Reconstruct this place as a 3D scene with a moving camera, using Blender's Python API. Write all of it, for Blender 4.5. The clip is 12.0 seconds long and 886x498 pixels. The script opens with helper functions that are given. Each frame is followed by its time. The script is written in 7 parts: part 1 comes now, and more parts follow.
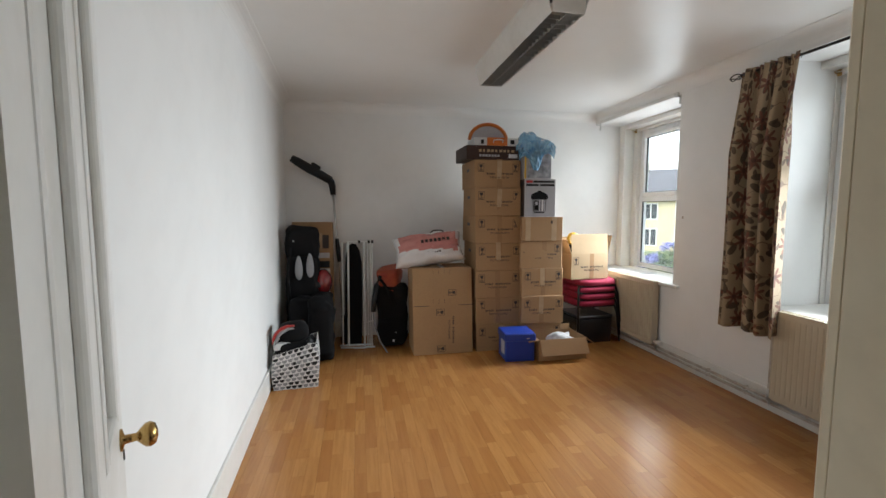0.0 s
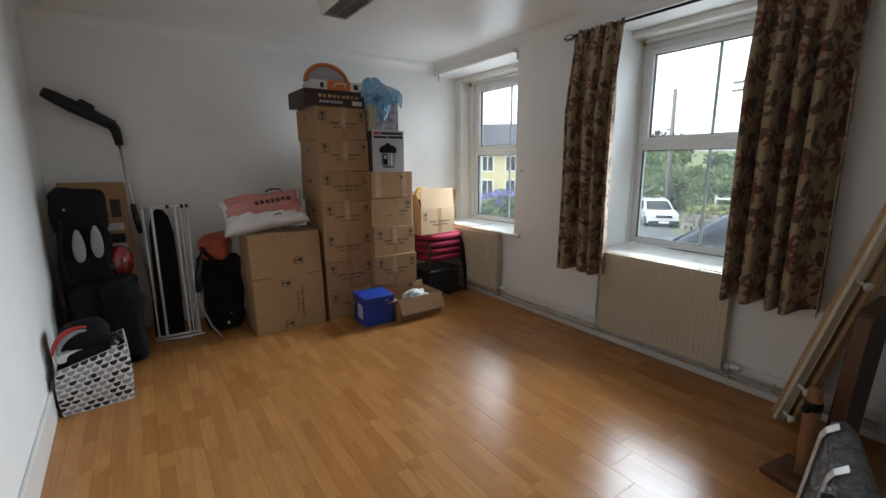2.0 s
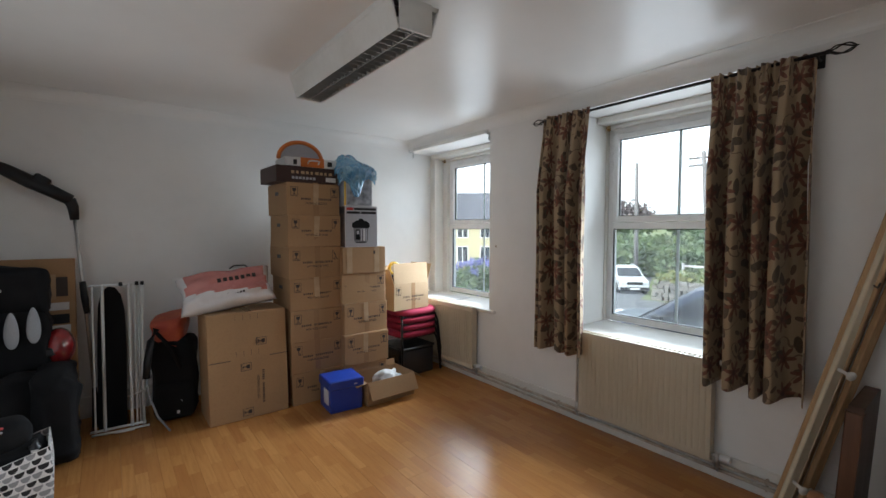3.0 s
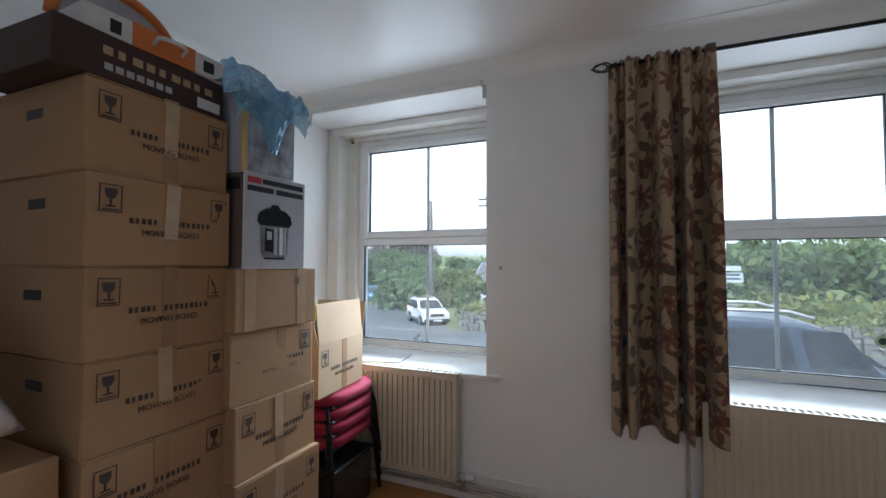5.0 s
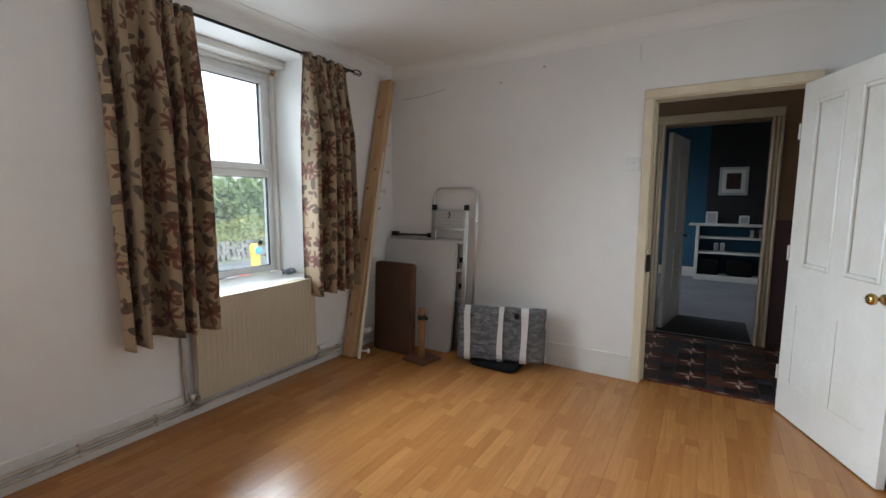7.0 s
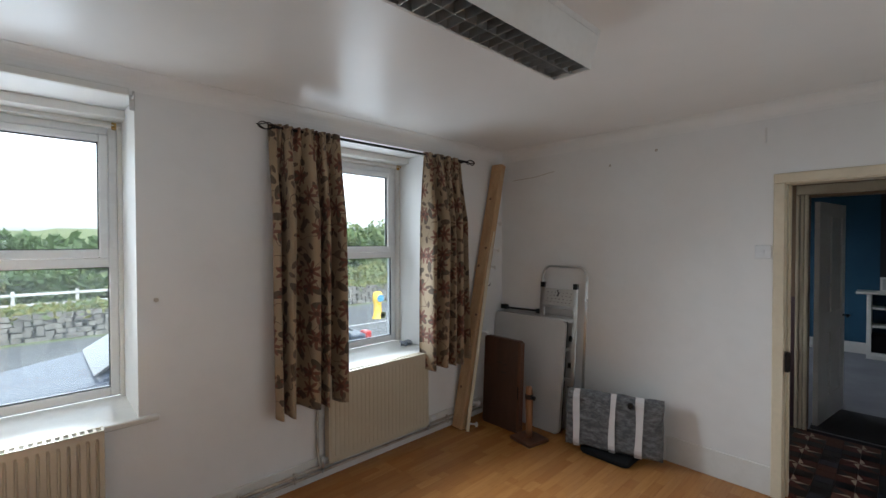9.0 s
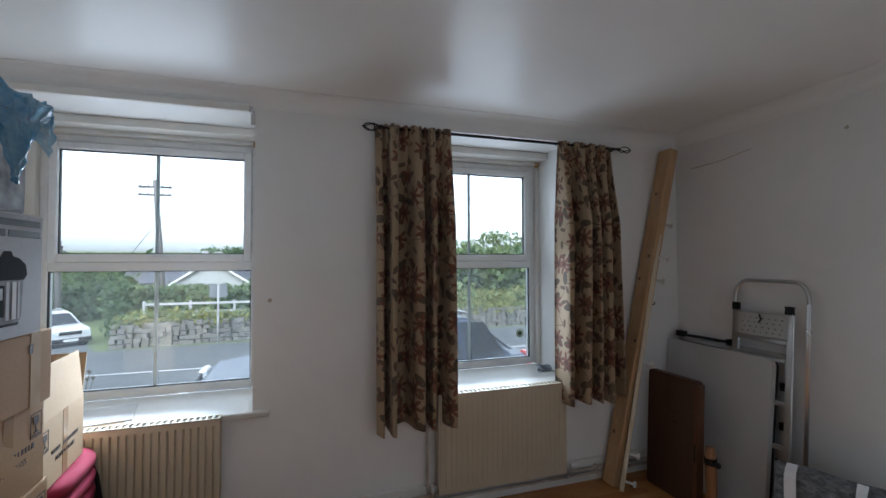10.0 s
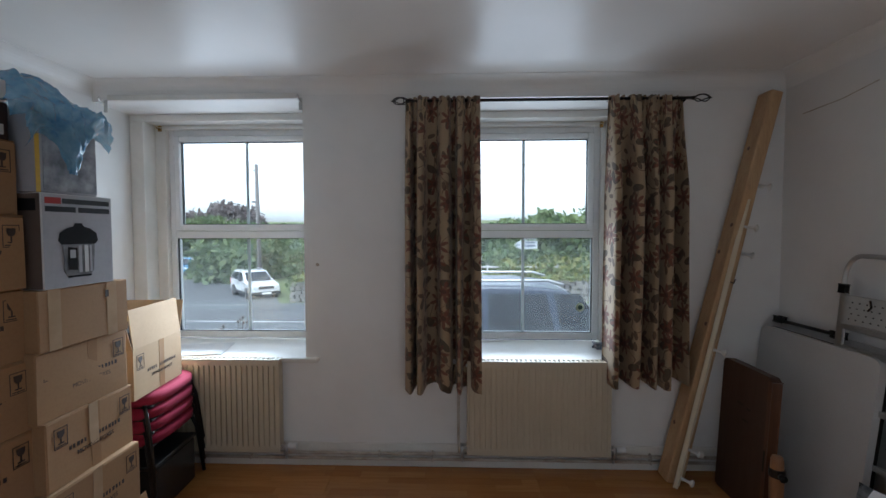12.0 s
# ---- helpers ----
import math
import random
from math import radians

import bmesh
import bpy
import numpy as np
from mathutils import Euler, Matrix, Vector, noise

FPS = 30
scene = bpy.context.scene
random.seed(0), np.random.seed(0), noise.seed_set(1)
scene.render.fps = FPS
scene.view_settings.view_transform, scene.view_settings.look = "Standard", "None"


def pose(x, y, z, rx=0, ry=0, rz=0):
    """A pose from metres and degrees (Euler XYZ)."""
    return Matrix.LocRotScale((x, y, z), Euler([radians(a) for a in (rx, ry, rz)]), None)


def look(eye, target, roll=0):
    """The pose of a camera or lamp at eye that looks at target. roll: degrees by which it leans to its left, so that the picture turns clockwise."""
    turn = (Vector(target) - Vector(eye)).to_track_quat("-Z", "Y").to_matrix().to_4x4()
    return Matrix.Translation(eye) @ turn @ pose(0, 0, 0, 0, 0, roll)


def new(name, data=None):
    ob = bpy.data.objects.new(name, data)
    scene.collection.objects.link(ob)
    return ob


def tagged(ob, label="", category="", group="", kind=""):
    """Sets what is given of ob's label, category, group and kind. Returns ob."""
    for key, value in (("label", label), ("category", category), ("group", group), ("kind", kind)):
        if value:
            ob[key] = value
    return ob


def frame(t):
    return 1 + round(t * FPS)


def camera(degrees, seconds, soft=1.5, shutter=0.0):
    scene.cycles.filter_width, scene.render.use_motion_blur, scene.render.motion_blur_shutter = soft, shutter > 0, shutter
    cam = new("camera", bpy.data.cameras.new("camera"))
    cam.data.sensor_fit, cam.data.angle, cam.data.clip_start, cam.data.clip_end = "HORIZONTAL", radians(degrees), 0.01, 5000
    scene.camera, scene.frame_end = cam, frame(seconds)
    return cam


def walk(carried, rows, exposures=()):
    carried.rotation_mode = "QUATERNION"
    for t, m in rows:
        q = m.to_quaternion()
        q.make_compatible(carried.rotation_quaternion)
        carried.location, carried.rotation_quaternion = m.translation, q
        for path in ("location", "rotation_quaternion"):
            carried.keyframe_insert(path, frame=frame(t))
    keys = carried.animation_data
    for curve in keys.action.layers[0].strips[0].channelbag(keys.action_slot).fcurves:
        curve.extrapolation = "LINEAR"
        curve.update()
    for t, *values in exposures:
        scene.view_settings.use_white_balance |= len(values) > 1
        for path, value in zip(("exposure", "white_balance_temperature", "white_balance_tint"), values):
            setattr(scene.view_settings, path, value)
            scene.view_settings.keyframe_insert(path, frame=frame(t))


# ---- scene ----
cam = camera(91.6, 12.0)
PATH = [
    (0, (0.808, -0.38, 1.386), (1.186, 1.576, 1.21), -0.0),
    (0.5, (0.747, -0.095, 1.385), (1.453, 1.768, 1.209), -0.0),
    (1, (0.658, -0.026, 1.389), (1.595, 1.729, 1.181), -0.1),
    (1.5, (0.653, -0.022, 1.339), (1.706, 1.645, 1.001), -0.3),
    (2, (0.654, -0.013, 1.401), (1.767, 1.602, 1.011), -0.3),
    (2.5, (0.657, -0.002, 1.502), (1.843, 1.59, 1.256), -0.0),
    (3, (0.736, 0.069, 1.492), (1.961, 1.647, 1.399), 0.1),
    (3.2, (0.835, 0.188, 1.486), (2.06, 1.768, 1.431), 0.1),
    (4.8, (1.131, 2.032, 1.349), (2.825, 3.093, 1.421), 0.2),
    (5, (1.212, 2.274, 1.345), (3.046, 3.068, 1.42), 0.2),
    (5.5, (1.242, 2.772, 1.342), (3.237, 2.648, 1.41), 0.7),
    (5.6, (1.264, 2.848, 1.32), (3.241, 2.555, 1.382), 0.7),
    (6, (1.187, 3.116, 1.331), (2.95, 2.172, 1.336), 0.6),
    (6.5, (1.043, 3.222, 1.315), (2.364, 1.729, 1.154), 0.2),
    (6.7, (1.019, 3.282, 1.31), (2.186, 1.674, 1.08), 0.4),
    (8.3, (0.879, 3.369, 1.562), (1.748, 1.577, 1.39), 0.3),
    (8.5, (0.881, 3.382, 1.589), (1.906, 1.669, 1.459), 0.2),
    (9, (0.859, 3.422, 1.643), (2.309, 2.046, 1.608), -0.1),
    (9.5, (0.955, 3.214, 1.622), (2.701, 2.239, 1.656), -0.2),
    (10, (0.964, 2.765, 1.549), (2.867, 2.152, 1.606), -0.2),
    (10.5, (0.94, 2.477, 1.515), (2.909, 2.133, 1.562), -0.1),
    (11, (0.863, 2.145, 1.459), (2.859, 2.034, 1.423), 0.2),
    (11.5, (0.846, 2.08, 1.448), (2.843, 2.09, 1.331), 0.1),
    (12, (0.822, 2.041, 1.549), (2.819, 2.105, 1.465), -0.1),
]
EXPOSURES = [(0.0, 2.65, 6500, 8), (0.5, 2.11, 6450, 8), (1.0, 2.11, 6400, 8), (2.0, 2.17, 6250, 8), (3.0, 2.39, 6150, 8), (5.0, 2.05, 5700, 8), (5.5, 2.02, 5650, 8), (6.0, 1.69, 5600, 8), (6.5, 2.69, 6100, 8), (8.5, 2.69, 6300, 8), (9.5, 1.95, 5800, 8), (10.5, 1.92, 5700, 8), (12.0, 1.92, 5700, 8)]
walk(cam, [(t, look(eye, target, roll)) for t, eye, target, roll in PATH], EXPOSURES)
SKY, SUN, LAMP, LAMP_UP = 0.15, 0.65, 4.35, 1.5

# ---------------------------------------------------------------- light
world = bpy.data.worlds.new("overcast_sky")
scene.world = world
world.use_nodes = True
wn = world.node_tree.nodes
sky = wn.new("ShaderNodeTexSky")
sky.sky_type = "NISHITA"
sky.sun_disc = False
sky.sun_elevation = radians(48)
sky.sun_rotation = radians(-75)
sky.dust_density = 3.0
sky.air_density = 1.0
sky.ozone_density = 1.0
wn["Background"].inputs["Strength"].default_value = SKY
cloud = wn.new("ShaderNodeHueSaturation")
cloud.inputs["Saturation"].default_value = 0.15
world.node_tree.links.new(sky.outputs["Color"], cloud.inputs["Color"])
world.node_tree.links.new(cloud.outputs["Color"], wn["Background"].inputs["Color"])

sun = new("sun", bpy.data.lights.new("sun", "SUN"))
sun.data.energy, sun.data.angle, sun.data.color = SUN, radians(40), (1.0, 0.97, 0.93)
sun.matrix_world = look((0, 0, 20), (math.sin(radians(-75)) * -10, -math.cos(radians(-75)) * 10, 20 - 11))


def window_lamp(name, x, y, z, pitch, watts, w, h, spread):
    """Sky light in the opening of a window, facing the room at that pitch."""
    lamp = new(name, bpy.data.lights.new(name, "AREA"))
    d = lamp.data
    d.shape, d.size, d.size_y, d.energy, d.spread = "RECTANGLE", w, h, watts, radians(spread)
    d.color = (0.84, 0.92, 0.99)
    lamp.matrix_world = look((x, y, z), (x - math.cos(radians(pitch)), y, z + math.sin(radians(pitch))))
    return lamp


for wy, share in ((3.66, 0.95), (1.54, 0.76)):
    window_lamp("window_daylight", 3.74, wy, 1.25, -17, LAMP * share, 0.74, 0.8, 96)
    window_lamp("window_daylight_up", 4.0, wy, 1.62, 8, LAMP_UP * (0.5 + 0.5 * share), 0.8, 1.2, 150)

# ---------------------------------------------------------------- materials


def material(name):
    m = bpy.data.materials.new(name)
    m.use_nodes = True
    return m, m.node_tree, m.node_tree.nodes["Principled BSDF"]


def link(nt, a, b):
    nt.links.new(a, b)


def mth(nt, op, a, b=0.0, c=0.0):
    n = nt.nodes.new("ShaderNodeMath")
    n.operation = op
    for i, v in enumerate((a, b, c)):
        if isinstance(v, (int, float)):
            n.inputs[i].default_value = v
        else:
            link(nt, v, n.inputs[i])
    return n.outputs[0]


def mixc(nt, fac, a, b):
    n = nt.nodes.new("ShaderNodeMix")
    n.data_type = "RGBA"
    for i, v in ((0, fac), (6, a), (7, b)):
        if isinstance(v, (int, float)):
            n.inputs[i].default_value = v
        elif isinstance(v, tuple):
            n.inputs[i].default_value = (*v, 1)
        else:
            link(nt, v, n.inputs[i])
    return n.outputs[2]


def coords(nt, which="Object"):
    return nt.nodes.new("ShaderNodeTexCoord").outputs[which]


def scaled(nt, vec, s):
    n = nt.nodes.new("ShaderNodeMapping")
    link(nt, vec, n.inputs["Vector"])
    n.inputs["Scale"].default_value = s if isinstance(s, tuple) else (s, s, s)
    return n.outputs[0]


def noise_tex(nt, vec, scale, detail=4.0, rough=0.55):
    n = nt.nodes.new("ShaderNodeTexNoise")
    link(nt, vec, n.inputs["Vector"])
    n.inputs["Scale"].default_value, n.inputs["Detail"].default_value, n.inputs["Roughness"].default_value = scale, detail, rough
    return n.outputs["Fac"]


def ramp(nt, fac, lo, hi):
    n = nt.nodes.new("ShaderNodeMapRange")
    n.clamp = True
    link(nt, fac, n.inputs["Value"])
    n.inputs["From Min"].default_value, n.inputs["From Max"].default_value = lo, hi
    return n.outputs[0]


def bump(nt, bsdf, height, strength, dist=0.01):
    n = nt.nodes.new("ShaderNodeBump")
    n.inputs["Strength"].default_value, n.inputs["Distance"].default_value = strength, dist
    link(nt, height, n.inputs["Height"])
    link(nt, n.outputs[0], bsdf.inputs["Normal"])


def surface(name, c1, c2=None, rough=0.6, metal=0.0, big=1.5, fine=40.0, grain=0.15, relief=0.1, stretch=(1, 1, 1), coat=0.0, spec=0.5):
    """A plain surface: two colours mixed by large stains, fine grain, relief and uneven gloss."""
    m, nt, b = material(name)
    c2 = c2 or tuple(v * 0.82 for v in c1)
    v = scaled(nt, coords(nt), stretch)
    large, small = noise_tex(nt, v, big, 5), noise_tex(nt, v, fine, 6)
    col = mixc(nt, ramp(nt, large, 0.35, 0.7), c1, c2)
    dark = mixc(nt, mth(nt, "MULTIPLY", ramp(nt, small, 0.45, 0.75), grain), col, tuple(x * 0.45 for x in c1))
    link(nt, dark, b.inputs["Base Color"])
    link(nt, mth(nt, "ADD", rough - 0.08, mth(nt, "MULTIPLY", large, 0.16)), b.inputs["Roughness"])
    b.inputs["Metallic"].default_value = metal
    b.inputs["Coat Weight"].default_value = coat
    b.inputs["Specular IOR Level"].default_value = spec
    if relief:
        bump(nt, b, small, relief, 0.004)
    return m


WALL = surface("white_wall_paint", (0.84, 0.835, 0.82), (0.79, 0.78, 0.76), 0.55, big=1.1, fine=9, grain=0.05, relief=0.12)
CEIL = surface("satin_ceiling_paint", (0.85, 0.84, 0.82), (0.82, 0.81, 0.78), 0.34, big=0.8, fine=6, grain=0.03, relief=0.06)
GLOSSW = surface("gloss_white_paint", (0.78, 0.77, 0.74), (0.70, 0.68, 0.63), 0.32, big=3, fine=30, grain=0.08, relief=0.04)
CREAMW = surface("cream_gloss_paint", (0.74, 0.66, 0.50), (0.66, 0.57, 0.42), 0.4, big=4, fine=30, grain=0.12, relief=0.05)
PVC = surface("white_pvc", (0.80, 0.81, 0.82), (0.76, 0.77, 0.77), 0.28, big=4, fine=60, grain=0.03, relief=0.0)
RADI = surface("cream_radiator_enamel", (0.58, 0.51, 0.39), (0.52, 0.45, 0.33), 0.42, big=2, fine=50, grain=0.06, relief=0.02)
RUSTY = surface("stained_pipe_paint", (0.62, 0.57, 0.50), (0.36, 0.28, 0.21), 0.5, big=9, fine=60, grain=0.3, relief=0.05)
KRAFT = surface("kraft_cardboard", (0.39, 0.235, 0.12), (0.35, 0.215, 0.115), 0.8, big=3, fine=70, grain=0.16, relief=0.06, spec=0.25)
KRAFTL = surface("pale_cardboard", (0.46, 0.325, 0.195), (0.40, 0.28, 0.165), 0.8, big=3, fine=70, grain=0.12, relief=0.06, spec=0.25)
TAPE = surface("brown_parcel_tape", (0.36, 0.22, 0.12), (0.33, 0.20, 0.11), 0.18, big=8, fine=30, grain=0.1, relief=0.06)
CLEAR = surface("shiny_clear_tape", (0.50, 0.365, 0.235), (0.42, 0.29, 0.175), 0.12, big=9, fine=25, grain=0.1, relief=0.25)
INK = surface("printed_ink", (0.055, 0.04, 0.035), None, 0.7, relief=0)
BLACKP = surface("black_plastic", (0.011, 0.011, 0.012), None, 0.38, big=6, fine=80, grain=0.1, relief=0.03, spec=0.35)
BLACKF = surface("black_fabric", (0.007, 0.007, 0.008), (0.012, 0.0115, 0.012), 0.9, big=5, fine=220, grain=0.3, relief=0.3, spec=0.2)
IRON = surface("black_iron", (0.022, 0.02, 0.019), None, 0.45, 0.6, relief=0.05)
REDF = surface("red_seat_fabric", (0.35, 0.018, 0.06), (0.28, 0.014, 0.048), 0.9, big=6, fine=260, grain=0.3, relief=0.35)
REDP = surface("red_plastic", (0.42, 0.035, 0.03), None, 0.3, relief=0.0)
GREYF = surface("grey_fabric", (0.28, 0.28, 0.29), None, 0.85, fine=200, grain=0.3, relief=0.3)
WHITEP = surface("white_coated_metal", (0.78, 0.78, 0.77), (0.7, 0.69, 0.66), 0.35, relief=0.0)
CHROME = surface("brushed_aluminium", (0.62, 0.62, 0.61), (0.52, 0.52, 0.51), 0.3, 0.9, big=4, fine=60, grain=0.1, relief=0.02)
DARKCHROME = surface("bright_louvre_metal", (0.62, 0.61, 0.59), (0.5, 0.49, 0.47), 0.3, 0.8, relief=0.0)
BRASS = surface("worn_brass", (0.55, 0.36, 0.13), (0.36, 0.22, 0.08), 0.25, 0.95, big=20, fine=80, grain=0.2, relief=0.03)
TIMBER = surface("pine_timber", (0.56, 0.37, 0.20), (0.46, 0.28, 0.14), 0.6, big=3, fine=24, grain=0.35, relief=0.15, stretch=(6, 6, 0.7))
DARKWOOD = surface("varnished_brown_wood", (0.15, 0.062, 0.03), (0.10, 0.04, 0.02), 0.35, big=3, fine=24, grain=0.4, relief=0.08, stretch=(6, 6, 0.7))
BOARDWOOD = surface("dark_brown_varnished_board", (0.085, 0.043, 0.027), (0.058, 0.028, 0.018), 0.45, big=2.5, fine=18, grain=0.4, relief=0.06, stretch=(6, 6, 0.7))
MIDWOOD = surface("orange_turned_wood", (0.33, 0.16, 0.075), (0.25, 0.115, 0.05), 0.45, big=3, fine=24, grain=0.3, relief=0.1, stretch=(6, 6, 0.7))
TABLEG = surface("grey_moulded_plastic", (0.60, 0.59, 0.575), (0.55, 0.54, 0.53), 0.5, big=3, fine=180, grain=0.15, relief=0.2)
BLUEB = surface("blue_corrugated_plastic", (0.012, 0.05, 0.36), (0.01, 0.04, 0.29), 0.4, big=4, fine=60, grain=0.08, relief=0.03)
PAPERW = surface("white_printed_card", (0.66, 0.66, 0.66), (0.60, 0.60, 0.60), 0.6, relief=0.0, spec=0.2)
GREYCARD = surface("grey_printed_card", (0.40, 0.40, 0.43), (0.45, 0.45, 0.47), 0.6, relief=0.0, spec=0.2)
ORANGE = surface("orange_plastic", (0.60, 0.17, 0.03), (0.5, 0.13, 0.02), 0.4, relief=0.0)
DARKBOX = surface("dark_brown_printed_card", (0.055, 0.03, 0.025), (0.04, 0.025, 0.022), 0.5, relief=0.0, spec=0.25)
PINK = surface("pink_plastic_wrap", (0.60, 0.25, 0.22), (0.55, 0.21, 0.19), 0.25, big=6, fine=25, grain=0.05, relief=0.35)
WHITEF = surface("white_plastic_wrap", (0.76, 0.74, 0.74), (0.68, 0.65, 0.65), 0.22, big=6, fine=25, grain=0.05, relief=0.4)
YELLOW = surface("yellow_plastic", (0.68, 0.42, 0.03), None, 0.4, relief=0.0)
BLUEWALL = surface("dark_blue_wall_paint", (0.012, 0.07, 0.13), (0.01, 0.055, 0.11), 0.7, relief=0.05)
BROWNWALL = surface("tan_hall_paint", (0.30, 0.21, 0.14), (0.25, 0.17, 0.11), 0.6, relief=0.08)
MAUVE = surface("mauve_dado_paint", (0.12, 0.075, 0.085), (0.09, 0.055, 0.065), 0.5, relief=0.05)
CARPET = surface("grey_carpet", (0.30, 0.31, 0.34), (0.24, 0.25, 0.28), 0.95, big=2, fine=240, grain=0.4, relief=0.4)
RUG = surface("dark_rug", (0.05, 0.05, 0.055), None, 0.95, fine=200, grain=0.4, relief=0.3)
BUBBLE, bnt, bb = material("bubble_wrap_film")
bv = coords(bnt)
bvo = bnt.nodes.new("ShaderNodeTexVoronoi")
link(bnt, bv, bvo.inputs["Vector"])
bvo.inputs["Scale"].default_value = 70
bno = noise_tex(bnt, scaled(bnt, bv, (1.0, 1.0, 2.2)), 16, 7, 0.7)
link(bnt, mixc(bnt, ramp(bnt, bno, 0.42, 0.66), (0.15, 0.155, 0.165), (0.34, 0.35, 0.36)), bb.inputs["Base Color"])
bb.inputs["Roughness"].default_value = 0.1
bump(bnt, bb, mth(bnt, "ADD", mth(bnt, "MULTIPLY", bvo.outputs["Distance"], -0.5), mth(bnt, "MULTIPLY", bno, 2.6)), 1.0, 0.02)

BAGBLUE, bgt, bgb = material("thin_blue_plastic_bag")
bgn = noise_tex(bgt, coords(bgt), 16, 6)
link(bgt, mixc(bgt, ramp(bgt, bgn, 0.3, 0.7), (0.04, 0.24, 0.48), (0.24, 0.52, 0.72)), bgb.inputs["Base Color"])
bgb.inputs["Roughness"].default_value = 0.12
bgb.inputs["Alpha"].default_value = 0.78
bgb.inputs["Transmission Weight"].default_value = 0.25
bump(bgt, bgb, bgn, 0.9, 0.02)

# laminate boards: three printed strips a board, each strip in short blocks
LAMINATE, lt, lb = material("oak_laminate")
lo = coords(lt)
sep = lt.nodes.new("ShaderNodeSeparateXYZ")
link(lt, lo, sep.inputs[0])
rnd = lt.nodes.new("ShaderNodeObjectInfo").outputs["Random"]
strip = mth(lt, "FLOOR", mth(lt, "DIVIDE", mth(lt, "ADD", sep.outputs["X"], 0.0005), 0.0643))
along = mth(lt, "ADD", sep.outputs["Y"], mth(lt, "MULTIPLY", mth(lt, "ADD", strip, mth(lt, "MULTIPLY", rnd, 7.0)), 0.167))
block = mth(lt, "FLOOR", mth(lt, "DIVIDE", along, 0.41))
cell = lt.nodes.new("ShaderNodeCombineXYZ")
link(lt, strip, cell.inputs[0]), link(lt, block, cell.inputs[1]), link(lt, mth(lt, "MULTIPLY", rnd, 91.0), cell.inputs[2])
wnoise = lt.nodes.new("ShaderNodeTexWhiteNoise")
link(lt, cell.outputs[0], wnoise.inputs["Vector"])
shift = lt.nodes.new("ShaderNodeVectorMath")
shift.operation = "ADD"
link(lt, lo, shift.inputs[0]), link(lt, wnoise.outputs["Color"], shift.inputs[1])
grainv = scaled(lt, shift.outputs[0], (60, 3.5, 60))
grn = noise_tex(lt, grainv, 1.0, 6, 0.6)
fleck = noise_tex(lt, scaled(lt, shift.outputs[0], (160, 22, 160)), 1.0, 2)
base = mixc(lt, wnoise.outputs["Value"], (0.50, 0.235, 0.074), (0.39, 0.165, 0.048))
grained = mixc(lt, mth(lt, "MULTIPLY", ramp(lt, grn, 0.42, 0.72), 0.4), base, (0.27, 0.105, 0.03))
flecked = mixc(lt, mth(lt, "MULTIPLY", ramp(lt, fleck, 0.6, 0.8), 0.3), grained, (0.24, 0.10, 0.035))
edge = mth(lt, "ABSOLUTE", mth(lt, "SUBTRACT", mth(lt, "FRACT", mth(lt, "DIVIDE", mth(lt, "ADD", sep.outputs["X"], 0.0005), 0.0643)), 0.5))
edgey = mth(lt, "ABSOLUTE", mth(lt, "SUBTRACT", mth(lt, "FRACT", mth(lt, "DIVIDE", along, 0.41)), 0.5))
seam = mth(lt, "MAXIMUM", mth(lt, "GREATER_THAN", edge, 0.488), mth(lt, "GREATER_THAN", edgey, 0.4975))
link(lt, mixc(lt, mth(lt, "MULTIPLY", seam, 0.35), flecked, (0.16, 0.06, 0.02)), lb.inputs["Base Color"])
smear = noise_tex(lt, lo, 5, 5)
link(lt, mth(lt, "ADD", 0.15, mth(lt, "MULTIPLY", smear, 0.18)), lb.inputs["Roughness"])
bump(lt, lb, grn, 0.03, 0.002)

# curtain print: rust flowers, olive leaves and thin scrolling stems on beige, laid out in cloth metres
CURTAIN, ct, cb = material("floral_curtain_cloth")
cuv = coords(ct, "UV")


